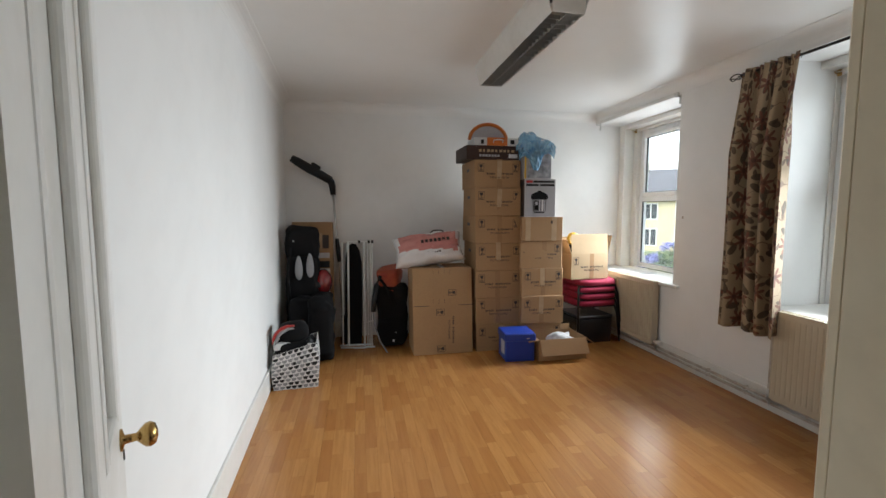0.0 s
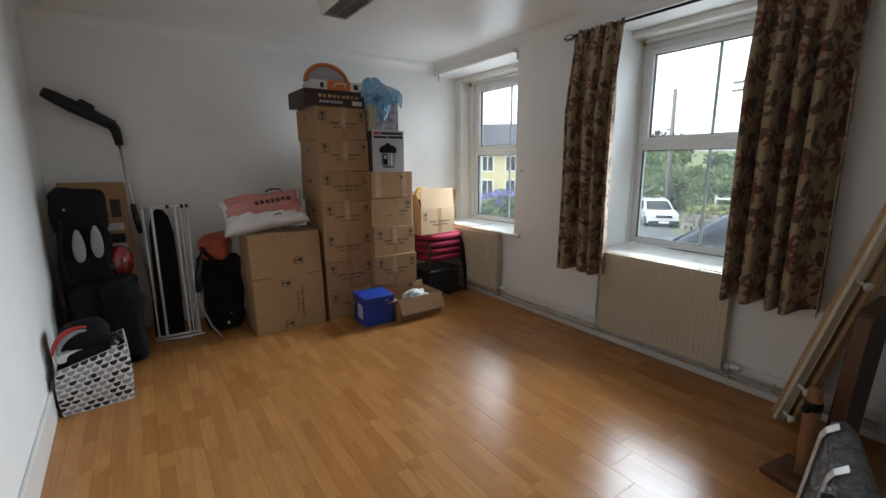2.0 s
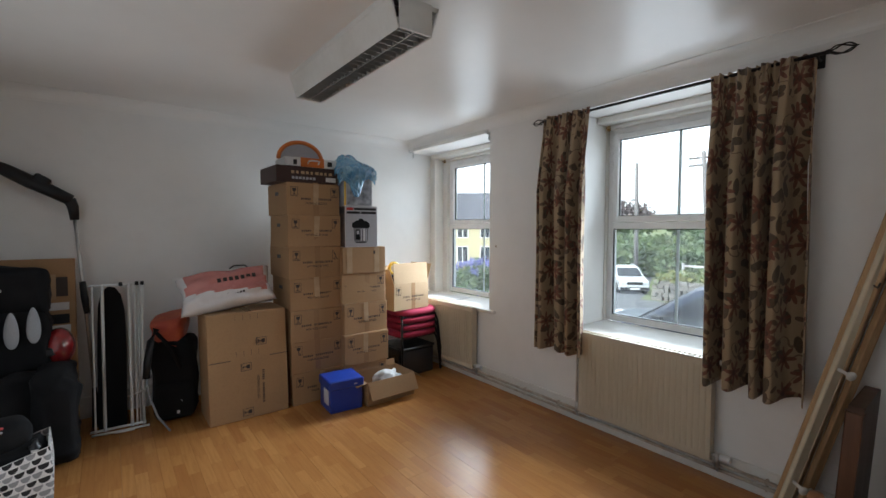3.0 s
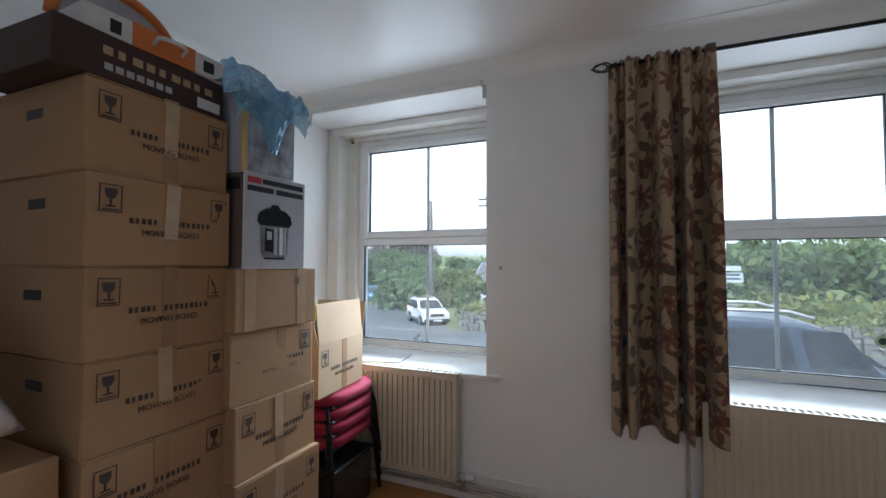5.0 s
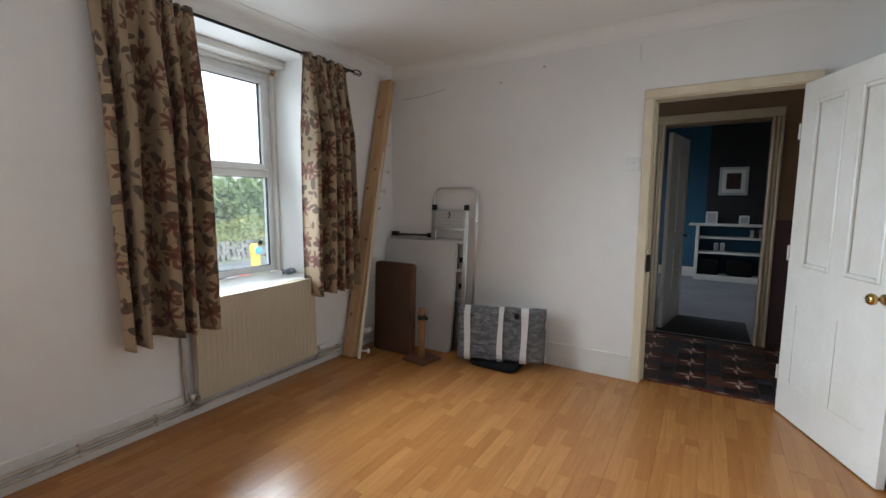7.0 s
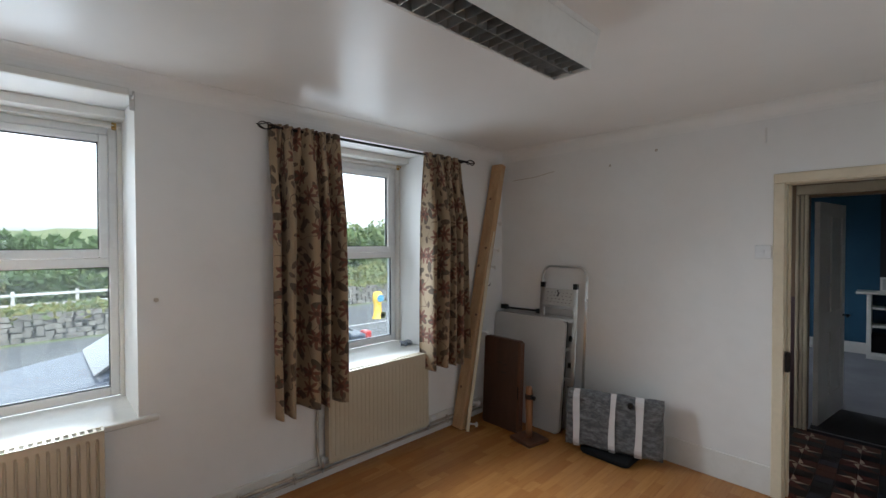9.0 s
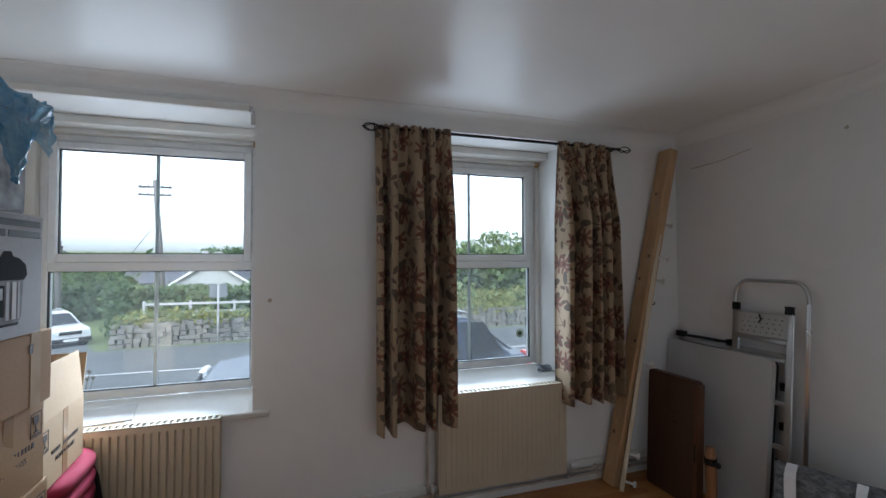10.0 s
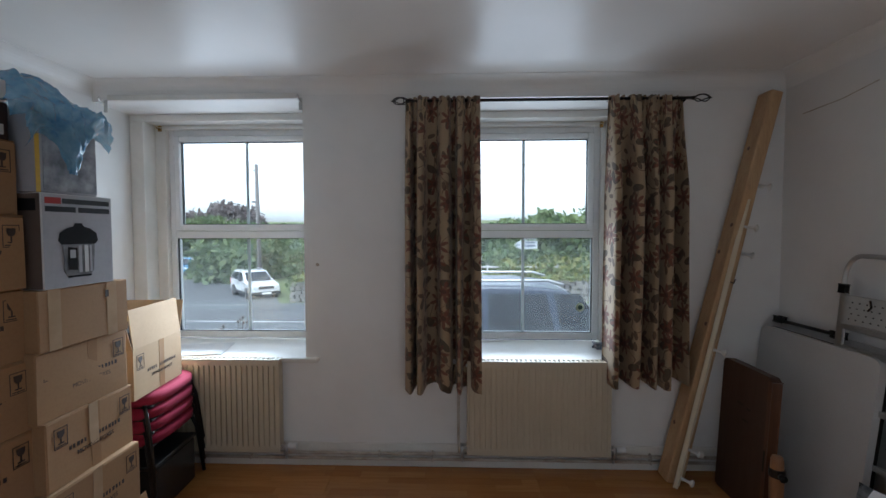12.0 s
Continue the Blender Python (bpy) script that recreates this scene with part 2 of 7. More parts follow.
def motif(nt, vec, scale, petals, radius, depth, thresh, stretch=1.0, turn=6.28):
    """A mask of petalled shapes, one in each cell that draws a number above thresh."""
    vo = nt.nodes.new("ShaderNodeTexVoronoi")
    vo.voronoi_dimensions = "2D"
    link(nt, vec, vo.inputs["Vector"])
    vo.inputs["Scale"].default_value, vo.inputs["Randomness"].default_value = scale, 0.75
    s1 = nt.nodes.new("ShaderNodeVectorMath")
    s1.operation = "SCALE"
    link(nt, vec, s1.inputs[0])
    s1.inputs["Scale"].default_value = 1.0
    df = nt.nodes.new("ShaderNodeVectorMath")
    df.operation = "SUBTRACT"
    link(nt, s1.outputs[0], df.inputs[0]), link(nt, vo.outputs["Position"], df.inputs[1])
    xyz = nt.nodes.new("ShaderNodeSeparateXYZ")
    link(nt, df.outputs[0], xyz.inputs[0])
    rgb = nt.nodes.new("ShaderNodeSeparateColor")
    link(nt, vo.outputs["Color"], rgb.inputs[0])
    a = mth(nt, "MULTIPLY", rgb.outputs[0], turn)
    ca, sa = mth(nt, "COSINE", a), mth(nt, "SINE", a)
    x = mth(nt, "ADD", mth(nt, "MULTIPLY", xyz.outputs[0], ca), mth(nt, "MULTIPLY", xyz.outputs[1], sa))
    y = mth(nt, "SUBTRACT", mth(nt, "MULTIPLY", xyz.outputs[1], ca), mth(nt, "MULTIPLY", xyz.outputs[0], sa))
    x = mth(nt, "MULTIPLY", x, stretch)
    r = mth(nt, "SQRT", mth(nt, "ADD", mth(nt, "MULTIPLY", x, x), mth(nt, "MULTIPLY", y, y)))
    th = mth(nt, "ARCTAN2", y, x)
    lim = mth(nt, "MULTIPLY", radius, mth(nt, "ADD", 1.0 - depth, mth(nt, "MULTIPLY", depth, mth(nt, "COSINE", mth(nt, "MULTIPLY", th, petals)))))
    inside = mth(nt, "LESS_THAN", r, lim)
    core = mth(nt, "LESS_THAN", r, radius * 0.22)
    return mth(nt, "MULTIPLY", inside, mth(nt, "GREATER_THAN", rgb.outputs[1], thresh)), core, r


flower, fcore, fr = motif(ct, cuv, 5.6, 7.0, 0.070, 0.33, 0.0)
uv2 = ct.nodes.new("ShaderNodeMapping")
link(ct, cuv, uv2.inputs["Vector"])
uv2.inputs["Location"].default_value = (0.37, 0.21, 0)
leaf, lcore, lr = motif(ct, uv2.outputs[0], 7.2, 1.0, 0.055, 0.18, 0.05, 2.0)
uv3 = ct.nodes.new("ShaderNodeMapping")
link(ct, cuv, uv3.inputs["Vector"])
uv3.inputs["Location"].default_value = (0.77, 0.53, 0)
leaf2, lcore2, lr2 = motif(ct, uv3.outputs[0], 11.0, 1.0, 0.034, 0.2, 0.2, 2.1)
st = noise_tex(ct, cuv, 5.0, 1.0)
stem = mth(ct, "LESS_THAN", mth(ct, "ABSOLUTE", mth(ct, "SUBTRACT", st, 0.5)), 0.008)
weave = noise_tex(ct, scaled(ct, cuv, (300, 300, 1)), 1.0, 2)
cloth = mixc(ct, weave, (0.38, 0.285, 0.18), (0.305, 0.22, 0.135))
c1 = mixc(ct, mth(ct, "MULTIPLY", stem, 0.8), cloth, (0.13, 0.075, 0.045))
c2 = mixc(ct, mth(ct, "MULTIPLY", leaf2, 0.85), c1, (0.08, 0.045, 0.028))
c3 = mixc(ct, mth(ct, "MULTIPLY", leaf, 0.9), c2, (0.065, 0.045, 0.028))
c4 = mixc(ct, mth(ct, "MULTIPLY", flower, 0.9), c3, (0.15, 0.05, 0.03))
c5 = mixc(ct, mth(ct, "MULTIPLY", mth(ct, "MULTIPLY", flower, fcore), 0.8), c4, (0.07, 0.03, 0.02))
link(ct, c5, cb.inputs["Base Color"])
cb.inputs["Roughness"].default_value = 0.85
cb.inputs["Sheen Weight"].default_value = 0.15
bump(ct, cb, weave, 0.25, 0.002)

# basket print: rows of half discs in black, grey and white
BASKET, kt, kb = material("half_disc_basket_print")
kuv = coords(kt, "UV")
ksep = kt.nodes.new("ShaderNodeSeparateXYZ")
link(kt, kuv, ksep.inputs[0])
kv = mth(kt, "DIVIDE", ksep.outputs[1], 0.030)
krow = mth(kt, "FLOOR", kv)
ku = mth(kt, "ADD", mth(kt, "DIVIDE", ksep.outputs[0], 0.043), mth(kt, "MULTIPLY", mth(kt, "MODULO", krow, 2.0), 0.5))
kx = mth(kt, "SUBTRACT", mth(kt, "FRACT", ku), 0.5)
ky = mth(kt, "SUBTRACT", 0.92, mth(kt, "FRACT", kv))
kd = mth(kt, "ADD", mth(kt, "MULTIPLY", mth(kt, "MULTIPLY", kx, kx), 5.2), mth(kt, "MULTIPLY", mth(kt, "MULTIPLY", ky, ky), 1.6))
kin = mth(kt, "MULTIPLY", mth(kt, "LESS_THAN", kd, 1.0), mth(kt, "GREATER_THAN", ky, 0.0))
kc = kt.nodes.new("ShaderNodeCombineXYZ")
link(kt, mth(kt, "FLOOR", ku), kc.inputs[0]), link(kt, krow, kc.inputs[1])
kw = kt.nodes.new("ShaderNodeTexWhiteNoise")
link(kt, kc.outputs[0], kw.inputs["Vector"])
kcol = mixc(kt, mth(kt, "GREATER_THAN", kw.outputs["Value"], 0.45), (0.012, 0.012, 0.013), (0.27, 0.27, 0.28))
kn = noise_tex(kt, coords(kt), 90, 3)
link(kt, mixc(kt, kin, mixc(kt, kn, (0.74, 0.73, 0.72), (0.62, 0.61, 0.6)), kcol), kb.inputs["Base Color"])
kb.inputs["Roughness"].default_value = 0.75


def glass_material(name, film):
    """Window glass; film is the share of translucent veil, mist plus painted outdoor haze."""
    m, nt, b = material(name)
    out = nt.nodes["Material Output"]
    gl = nt.nodes.new("ShaderNodeBsdfGlossy")
    gl.inputs["Roughness"].default_value = 0.02
    tr = nt.nodes.new("ShaderNodeBsdfTransparent")
    tr.inputs["Color"].default_value = (0.90, 0.94, 0.95, 1)
    fr = nt.nodes.new("ShaderNodeLayerWeight")
    fr.inputs["Blend"].default_value = 0.5
    gloss = mth(nt, "ADD", 0.03, mth(nt, "MULTIPLY", mth(nt, "POWER", fr.outputs["Facing"], 5.0), 0.8))
    mx = nt.nodes.new("ShaderNodeMixShader")
    link(nt, gloss, mx.inputs[0]), link(nt, tr.outputs[0], mx.inputs[1]), link(nt, gl.outputs[0], mx.inputs[2])
    tl = nt.nodes.new("ShaderNodeBsdfTranslucent")
    tl.inputs["Color"].default_value = (0.8, 0.85, 0.9, 1)
    mx2 = nt.nodes.new("ShaderNodeMixShader")
    mist_haze = ramp(nt, noise_tex(nt, coords(nt), 1.3, 2), 0.0, 0.7)
    link(nt, mth(nt, "MULTIPLY", mist_haze, film), mx2.inputs[0])
    link(nt, mx.outputs[0], mx2.inputs[1]), link(nt, tl.outputs[0], mx2.inputs[2])
    link(nt, mx2.outputs[0], out.inputs["Surface"])
    return m


# both films also veil the view outside, standing for distant haze and glare
GLASS = glass_material("clear_faint_haze_glass", 0.03)
MISTED_HAZE = glass_material("misted_haze_glass", 0.085)
TUBE = surface("fluorescent_tube_glass", (0.8, 0.8, 0.78), None, 0.2, relief=0)
EXTWALL = surface("painted_render", (0.62, 0.60, 0.56), None, 0.8, fine=40, relief=0.3)

# ---------------------------------------------------------------- building helpers


def thing(name, at=(0, 0, 0), turn=0.0, label="", category="", group="", kind=""):
    e = new(name)
    e.empty_display_size = 0.05
    e.matrix_basis = pose(at[0], at[1], at[2], 0, 0, turn)
    return tagged(e, label, category, group, kind)


def mesh_of(bm, name, mats):
    me = bpy.data.meshes.new(name)
    bm.to_mesh(me)
    bm.free()
    for m in mats if isinstance(mats, (list, tuple)) else [mats]:
        me.materials.append(m)
    return me


def part(name, bm, mats, parent=None, label="", smooth=False):
    bmesh.ops.recalc_face_normals(bm, faces=bm.faces)
    me = mesh_of(bm, name, mats)
    if smooth:
        me.shade_smooth()
    ob = new(name, me)
    if parent is not None:
        ob.parent = parent
    return tagged(ob, label)


def structure(name, bm, mats, label, category):
    return tagged(part(name, bm, mats), label, category, "", "structure")


def box(bm, lo_, hi_, bevel=0.0, m=None, segs=1):
    """Adds a box between two corners, its edges rounded by bevel, moved by m."""
    r = bmesh.ops.create_cube(bm, size=1.0)
    vs = r["verts"]
    c = [(a + b) / 2 for a, b in zip(lo_, hi_)]
    s = [abs(b - a) for a, b in zip(lo_, hi_)]
    for v in vs:
        v.co = Vector((c[0] + v.co.x * s[0], c[1] + v.co.y * s[1], c[2] + v.co.z * s[2]))
    if m is not None:
        for v in vs:
            v.co = m @ v.co
    if bevel > 0:
        es = list({e for v in vs for e in v.link_edges})
        bmesh.ops.bevel(bm, geom=es, offset=bevel, segments=segs, affect="EDGES", profile=0.5)
    return bm


def boxed(lo_, hi_, bevel=0.0, m=None, segs=1):
    return box(bmesh.new(), lo_, hi_, bevel, m, segs)


def tube(bm, pts, r, sides=8, caps=True):
    """Adds a round bar through pts; r is one radius or one a point."""
    pts = [Vector(p) for p in pts]
    rs = r if isinstance(r, (list, tuple)) else [r] * len(pts)
    rings = []
    up = Vector((0.13, 0.27, 0.95))
    for i, p in enumerate(pts):
        d = (pts[min(i + 1, len(pts) - 1)] - pts[max(i - 1, 0)]).normalized()
        if abs(d.dot(up)) > 0.97:
            up = Vector((0.95, 0.2, 0.1))
        a = d.cross(up).normalized()
        b = d.cross(a)
        rings.append([bm.verts.new(p + rs[i] * (a * math.cos(t) + b * math.sin(t))) for t in [2 * math.pi * k / sides for k in range(sides)]])
    for q, w in zip(rings, rings[1:]):
        for k in range(sides):
            bm.faces.new((q[k], q[(k + 1) % sides], w[(k + 1) % sides], w[k]))
    if caps:
        bm.faces.new(rings[0][::-1])
        bm.faces.new(rings[-1])
    bmesh.ops.recalc_face_normals(bm, faces=bm.faces)
    return bm


def tubed(pts, r, sides=8):
    return tube(bmesh.new(), pts, r, sides)


def lathe(bm, prof, m=None, sides=20):
    """Turns a profile of (radius, height) round z."""
    rings = []
    for r, z in prof:
        rings.append([bm.verts.new((r * math.cos(2 * math.pi * k / sides), r * math.sin(2 * math.pi * k / sides), z)) for k in range(sides)])
    for q, w in zip(rings, rings[1:]):
        for k in range(sides):
            bm.faces.new((q[k], q[(k + 1) % sides], w[(k + 1) % sides], w[k]))
    bm.faces.new(rings[0][::-1])
    bm.faces.new(rings[-1])
    if m is not None:
        for ring in rings:
            for v in ring:
                v.co = m @ v.co
    bmesh.ops.recalc_face_normals(bm, faces=bm.faces)
    return bm


def lathed(prof, m=None, sides=20):
    return lathe(bmesh.new(), prof, m, sides)


def poly(bm, pts, depth, m=None):
    """Adds a plate: the polygon pts in x, z, from y = 0 to y = depth."""
    f = [bm.verts.new((x, 0, z)) for x, z in pts]
    b = [bm.verts.new((x, depth, z)) for x, z in pts]
    bm.faces.new(f)
    bm.faces.new(b[::-1])
    n = len(pts)
    for i in range(n):
        bm.faces.new((f[i], b[i], b[(i + 1) % n], f[(i + 1) % n]))
    if m is not None:
        for v in f + b:
            v.co = m @ v.co
    bmesh.ops.recalc_face_normals(bm, faces=bm.faces)
    return bm


def text_mesh(words, size, name="lettering"):
    cu = bpy.data.curves.new("words", "FONT")
    cu.body, cu.size, cu.align_x, cu.extrude = words, size, "CENTER", 0.0006
    ob = bpy.data.objects.new("words", cu)
    me = bpy.data.meshes.new_from_object(ob)
    bpy.data.objects.remove(ob)
    me.name = name
    return me


# ---------------------------------------------------------------- the room
X0, X1, Y0, Y1, H = 0.20, 3.60, 0.0, 4.42, 2.515
SKEW = 0.035  # the west wall runs out of square towards the far end
W1, W2 = (3.035, 4.42), (0.95, 2.11)
SILL, HEAD, FRAME_TOP = 0.72, 2.395, 2.318
OUT = 4.20

def skewed(bm):
    """Shears a bmesh along the west wall's line."""
    for v in bm.verts:
        v.co.x -= SKEW * v.co.y
    return bm


b = skewed(boxed((X0 - 0.25, -0.6, -0.1), (X0, Y1 + 0.2, H + 0.1)))
structure("wall_west", b, WALL, "plain white painted wall, slightly uneven and scuffed", "wall")
b = boxed((X0 - 0.16, Y1, -0.1), (OUT, Y1 + 0.2, H + 0.1))
structure("wall_north", b, WALL, "white painted end wall behind the stacked boxes", "wall")
b = bmesh.new()
box(b, (X1, Y0 - 0.14, -0.1), (OUT, Y1, SILL - 0.03))
box(b, (X1, Y0 - 0.14, HEAD), (OUT, Y1, H + 0.1))
for y0, y1 in ((Y0 - 0.14, W2[0]), (W2[1], W1[0])):
    box(b, (X1, y0, SILL - 0.03), (OUT, y1, HEAD))
structure("wall_east", b, WALL, "thick white wall with two deep window openings", "wall")
DX0, DX1, DH = 0.53, 1.335, 2.0
b = bmesh.new()
box(b, (X0, -0.14, -0.1), (DX0 - 0.03, 0, H + 0.1))
box(b, (DX1 + 0.03, -0.14, -0.1), (X1, 0, H + 0.1))
box(b, (DX0 - 0.03, -0.14, DH + 0.03), (DX1 + 0.03, 0, H + 0.1))
structure("wall_south", b, WALL, "white painted wall with the open doorway", "wall")
b = boxed((X0 - 0.2, Y0, H), (X1, Y1, H + 0.08))
structure("ceiling", b, CEIL, "white satin painted ceiling", "ceiling")
# hollow coving round the ceiling
prof = [(0.001 + 0.085 * (1 - math.cos(a)), H - 0.09 + 0.085 * math.sin(a)) for a in [k * math.pi / 14 for k in range(8)]]
prof = [(0.0, H - 0.091)] + prof + [(0.09, H - 0.004), (0.09, H + 0.01), (0.0, H + 0.01)]


def cove(name, p, q, inward):
    bm = bmesh.new()
    ra = [bm.verts.new((p[0] + inward[0] * o, p[1] + inward[1] * o, z)) for o, z in prof]
    rb = [bm.verts.new((q[0] + inward[0] * o, q[1] + inward[1] * o, z)) for o, z in prof]
    for i in range(len(prof)):
        j = (i + 1) % len(prof)
        bm.faces.new((ra[i], ra[j], rb[j], rb[i]))
    bm.faces.new(ra), bm.faces.new(rb[::-1])
    bmesh.ops.recalc_face_normals(bm, faces=bm.faces)
    structure(name, bm, CEIL, "white plaster coving between wall and ceiling", "coving")


cove("coving_1", (X1, Y0, 0), (X1, Y1, 0), (-1, 0))
cove("coving_2", (X0 - SKEW * Y1, Y1, 0), (X1, Y1, 0), (0, -1))
cove("coving_3", (X0, Y0, 0), (X0 - SKEW * Y1, Y1, 0), (1, 0))
cove("coving_4", (X0, Y0, 0), (X1, Y0, 0), (0, 1))

# skirting boards
b = bmesh.new()
box(b, (X0, 0.0, 0), (X0 + 0.018, Y1, 0.17), 0.004)
skewed(b)
structure("baseboard_1", b, GLOSSW, "white gloss skirting board", "skirting board")
b = boxed((X0 + 0.018 - SKEW * Y1, Y1 - 0.018, 0), (X1, Y1, 0.17), 0.004)
structure("baseboard_2", b, GLOSSW, "white gloss skirting board", "skirting board")
b = boxed((1.40, 0.0, 0), (2.03, 0.012, 0.187), 0.003)
structure("baseboard_3", b, GLOSSW, "white skirting board with a cracked top edge", "skirting board")
b = boxed((2.035, 0.0, 0), (X1, 0.014, 0.18), 0.003)
structure("baseboard_4", b, GLOSSW, "white gloss skirting board", "skirting board")
b = boxed((X1 - 0.016, 0.014, 0), (X1, Y1 - 0.018, 0.155), 0.004)
structure("baseboard_5", b, GLOSSW, "white skirting board with dusty top edge", "skirting board")


# ---------------------------------------------------------------- windows
def bar_y(bm, x0, x1, ya, yb, za, zb, bev=0.004):
    return box(bm, (x0, ya, za), (x1, yb, zb), bev)


def window(name, ya, yb):
    """A white plastic window, top half a hung casement, with bars inside the glass."""
    root = thing(name, (4.08, (ya + yb) / 2, SILL), 0, "white plastic window with slim glazing bar, shut", "window", "front windows", "structure")
    o = Vector((4.08, (ya + yb) / 2, SILL))
    w = (yb - ya) / 2
    zb, zt = 0.005, FRAME_TOP - SILL

    def L(name_, bm, mat, lab="", parent=root):
        return part(name_, bm, mat, parent, lab)
    mid = 1.555 - SILL
    bm = bmesh.new()
    box(bm, (0, -w, zb), (0.07, -w + 0.045, zt), 0.005)
    box(bm, (0, w - 0.045, zb), (0.07, w, zt), 0.005)
    box(bm, (0, -w + 0.045, zt - 0.045), (0.07, w - 0.045, zt), 0.005)
    box(bm, (0, -w + 0.045, zb), (0.07, w - 0.045, zb + 0.05), 0.005)
    box(bm, (-0.004, -w + 0.045, mid - 0.06), (0.07, w - 0.045, mid - 0.005), 0.005)
    L("window_frame", bm, PVC)
    s = w - 0.045
    bm = bmesh.new()
    box(bm, (-0.016, -s, mid - 0.003), (0.05, -s + 0.045, zt - 0.046), 0.006)
    box(bm, (-0.016, s - 0.045, mid - 0.003), (0.05, s, zt - 0.046), 0.006)
    box(bm, (-0.016, -s + 0.045, zt - 0.09), (0.05, s - 0.045, zt - 0.046), 0.006)
    box(bm, (-0.016, -s + 0.045, mid - 0.003), (0.05, s - 0.045, mid + 0.045), 0.006)
    sash = L("casement", bm, PVC, "top-hung opening casement")
    gk = bmesh.new()
    for a, c, d, e in ((-s + 0.045, s - 0.045, mid + 0.045, zt - 0.09), (-s, s, zb + 0.05, mid - 0.06)):
        box(gk, (0.012, a, c and d), (0.03, a + 0.005, e))
        box(gk, (0.012, c - 0.005, d), (0.03, c, e))
        box(gk, (0.012, a + 0.005, d), (0.03, c - 0.005, d + 0.005))
        box(gk, (0.012, a + 0.005, e - 0.005), (0.03, c - 0.005, e))
    L("gasket", gk, BLACKP, "thin black rubber glazing seal")
    g1 = L("pane", boxed((0.02, -s + 0.05, mid + 0.05), (0.024, s - 0.05, zt - 0.095)), GLASS, "clear upper pane with a faint film for haze")
    g2 = L("pane", boxed((0.02, -s + 0.005, zb + 0.055), (0.024, s - 0.005, mid - 0.065)), MISTED_HAZE, "lower pane misted with condensation, its film deepened for outdoor haze")
    g1.visible_shadow = g2.visible_shadow = False
    L("glazing_bar", boxed((0.026, -0.011, mid + 0.05), (0.034, 0.011, zt - 0.095), 0.002), PVC)
    L("glazing_bar", boxed((0.026, -0.011, zb + 0.055), (0.034, 0.011, mid - 0.065), 0.002), PVC)
    hb = boxed((-0.034, -0.028, mid + 0.006), (-0.014, 0.028, mid + 0.034), 0.005)
    box(hb, (-0.046, -0.12, mid + 0.016), (-0.030, 0.012, mid + 0.032), 0.005)
    L("window_handle", hb, PVC, "white cranked window handle", sash)
    return root


window("window_1", 3.055, 4.245)
window("window_2", 0.978, 2.10)
for i, (ya, yb) in enumerate((W1, W2)):
    bm = boxed((X1 - 0.035, ya - 0.09 if i == 0 else ya, SILL - 0.03), (4.08, yb, SILL), 0.006)
    structure("window_sill_%d" % (i + 1), bm, GLOSSW, "white gloss painted wide window board", "window sill")
    bm = boxed((3.91, ya, HEAD - 0.05), (4.085, yb, HEAD - 0.001), 0.004)
    box(bm, (4.03, ya, FRAME_TOP), (4.09, yb, HEAD - 0.05), 0.003)
    structure("trim_%d" % (i + 1), bm, GLOSSW, "white timber batten above the window frame", "trim")
    bm = bmesh.new()
    inner = 4.245 if i == 0 else 2.10
    box(bm, (4.04, inner, SILL), (4.10, yb - 0.001, FRAME_TOP), 0.003)
    if i == 0:
        box(bm, (3.91, 4.317, SILL), (4.04, yb - 0.001, HEAD - 0.051), 0.004)
    box(bm, (4.04, ya + 0.001, SILL), (4.10, 3.055 if i == 0 else 0.978, FRAME_TOP), 0.003)
    structure("trim_%d" % (i + 3), bm, GLOSSW, "white timber bead beside the window frame", "trim")
    for y in (ya + 0.04, (4.27 if i == 0 else yb - 0.04)):
        hook = thing("wire_hook", (4.0, y, HEAD - 0.085), 0, "small brass net-curtain hook screwed to the frame", "hook", "net curtain hooks")
        part("hook_plate", boxed((0.012, -0.012, -0.012), (0.03, 0.012, 0.03), 0.003), BRASS, hook)
        part("hook_pin", tubed([(0.012, 0, 0.005), (-0.012, 0, 0.004), (-0.02, 0, 0.016)], 0.004, 6), BRASS, hook)
    yw = 4.27 if i == 0 else yb - 0.04
    wire = tubed([(4.0, ya + 0.04, HEAD - 0.074), (4.0, (ya + yw) / 2, HEAD - 0.08), (4.0, yw, HEAD - 0.074)], 0.0022, 6)
    tagged(part("curtain_wire", wire, PVC), "thin white sprung net-curtain wire across the window head", "curtain wire")


# ---------------------------------------------------------------- curtains
def finial(parent, y, sgn):
    bm = bmesh.new()
    for k in range(4):
        a = math.pi / 2 * k + 0.4
        pts = []
        for i in range(9):
            u = i / 8
            r = 0.024 * math.sin(math.pi * u) ** 0.8 + 0.003
            tw = a + 1.4 * u
            pts.append((r * math.cos(tw), sgn * (0.012 + 0.095 * u), r * math.sin(tw)))
        tube(bm, pts, 0.0035, 6)
    tube(bm, [(0, 0, 0), (0, sgn * 0.014, 0)], 0.012, 10)
    tube(bm, [(0, sgn * 0.104, 0), (0, sgn * 0.118, 0)], [0.006, 0.002], 8)
    for v in bm.verts:
        v.co.y += y
    part("finial", bm, IRON, parent, "twisted iron cage finial", True)


rod = thing("curtain_rod", (3.515, 0, 2.352), 0, "black iron curtain pole with twisted cage finials", "curtain pole")
part("pole", tubed([(0, 0.615, 0), (0, 2.33, 0)], 0.0095, 10), IRON, rod, "", True)
finial(rod, 2.33, 1), finial(rod, 0.615, -1)
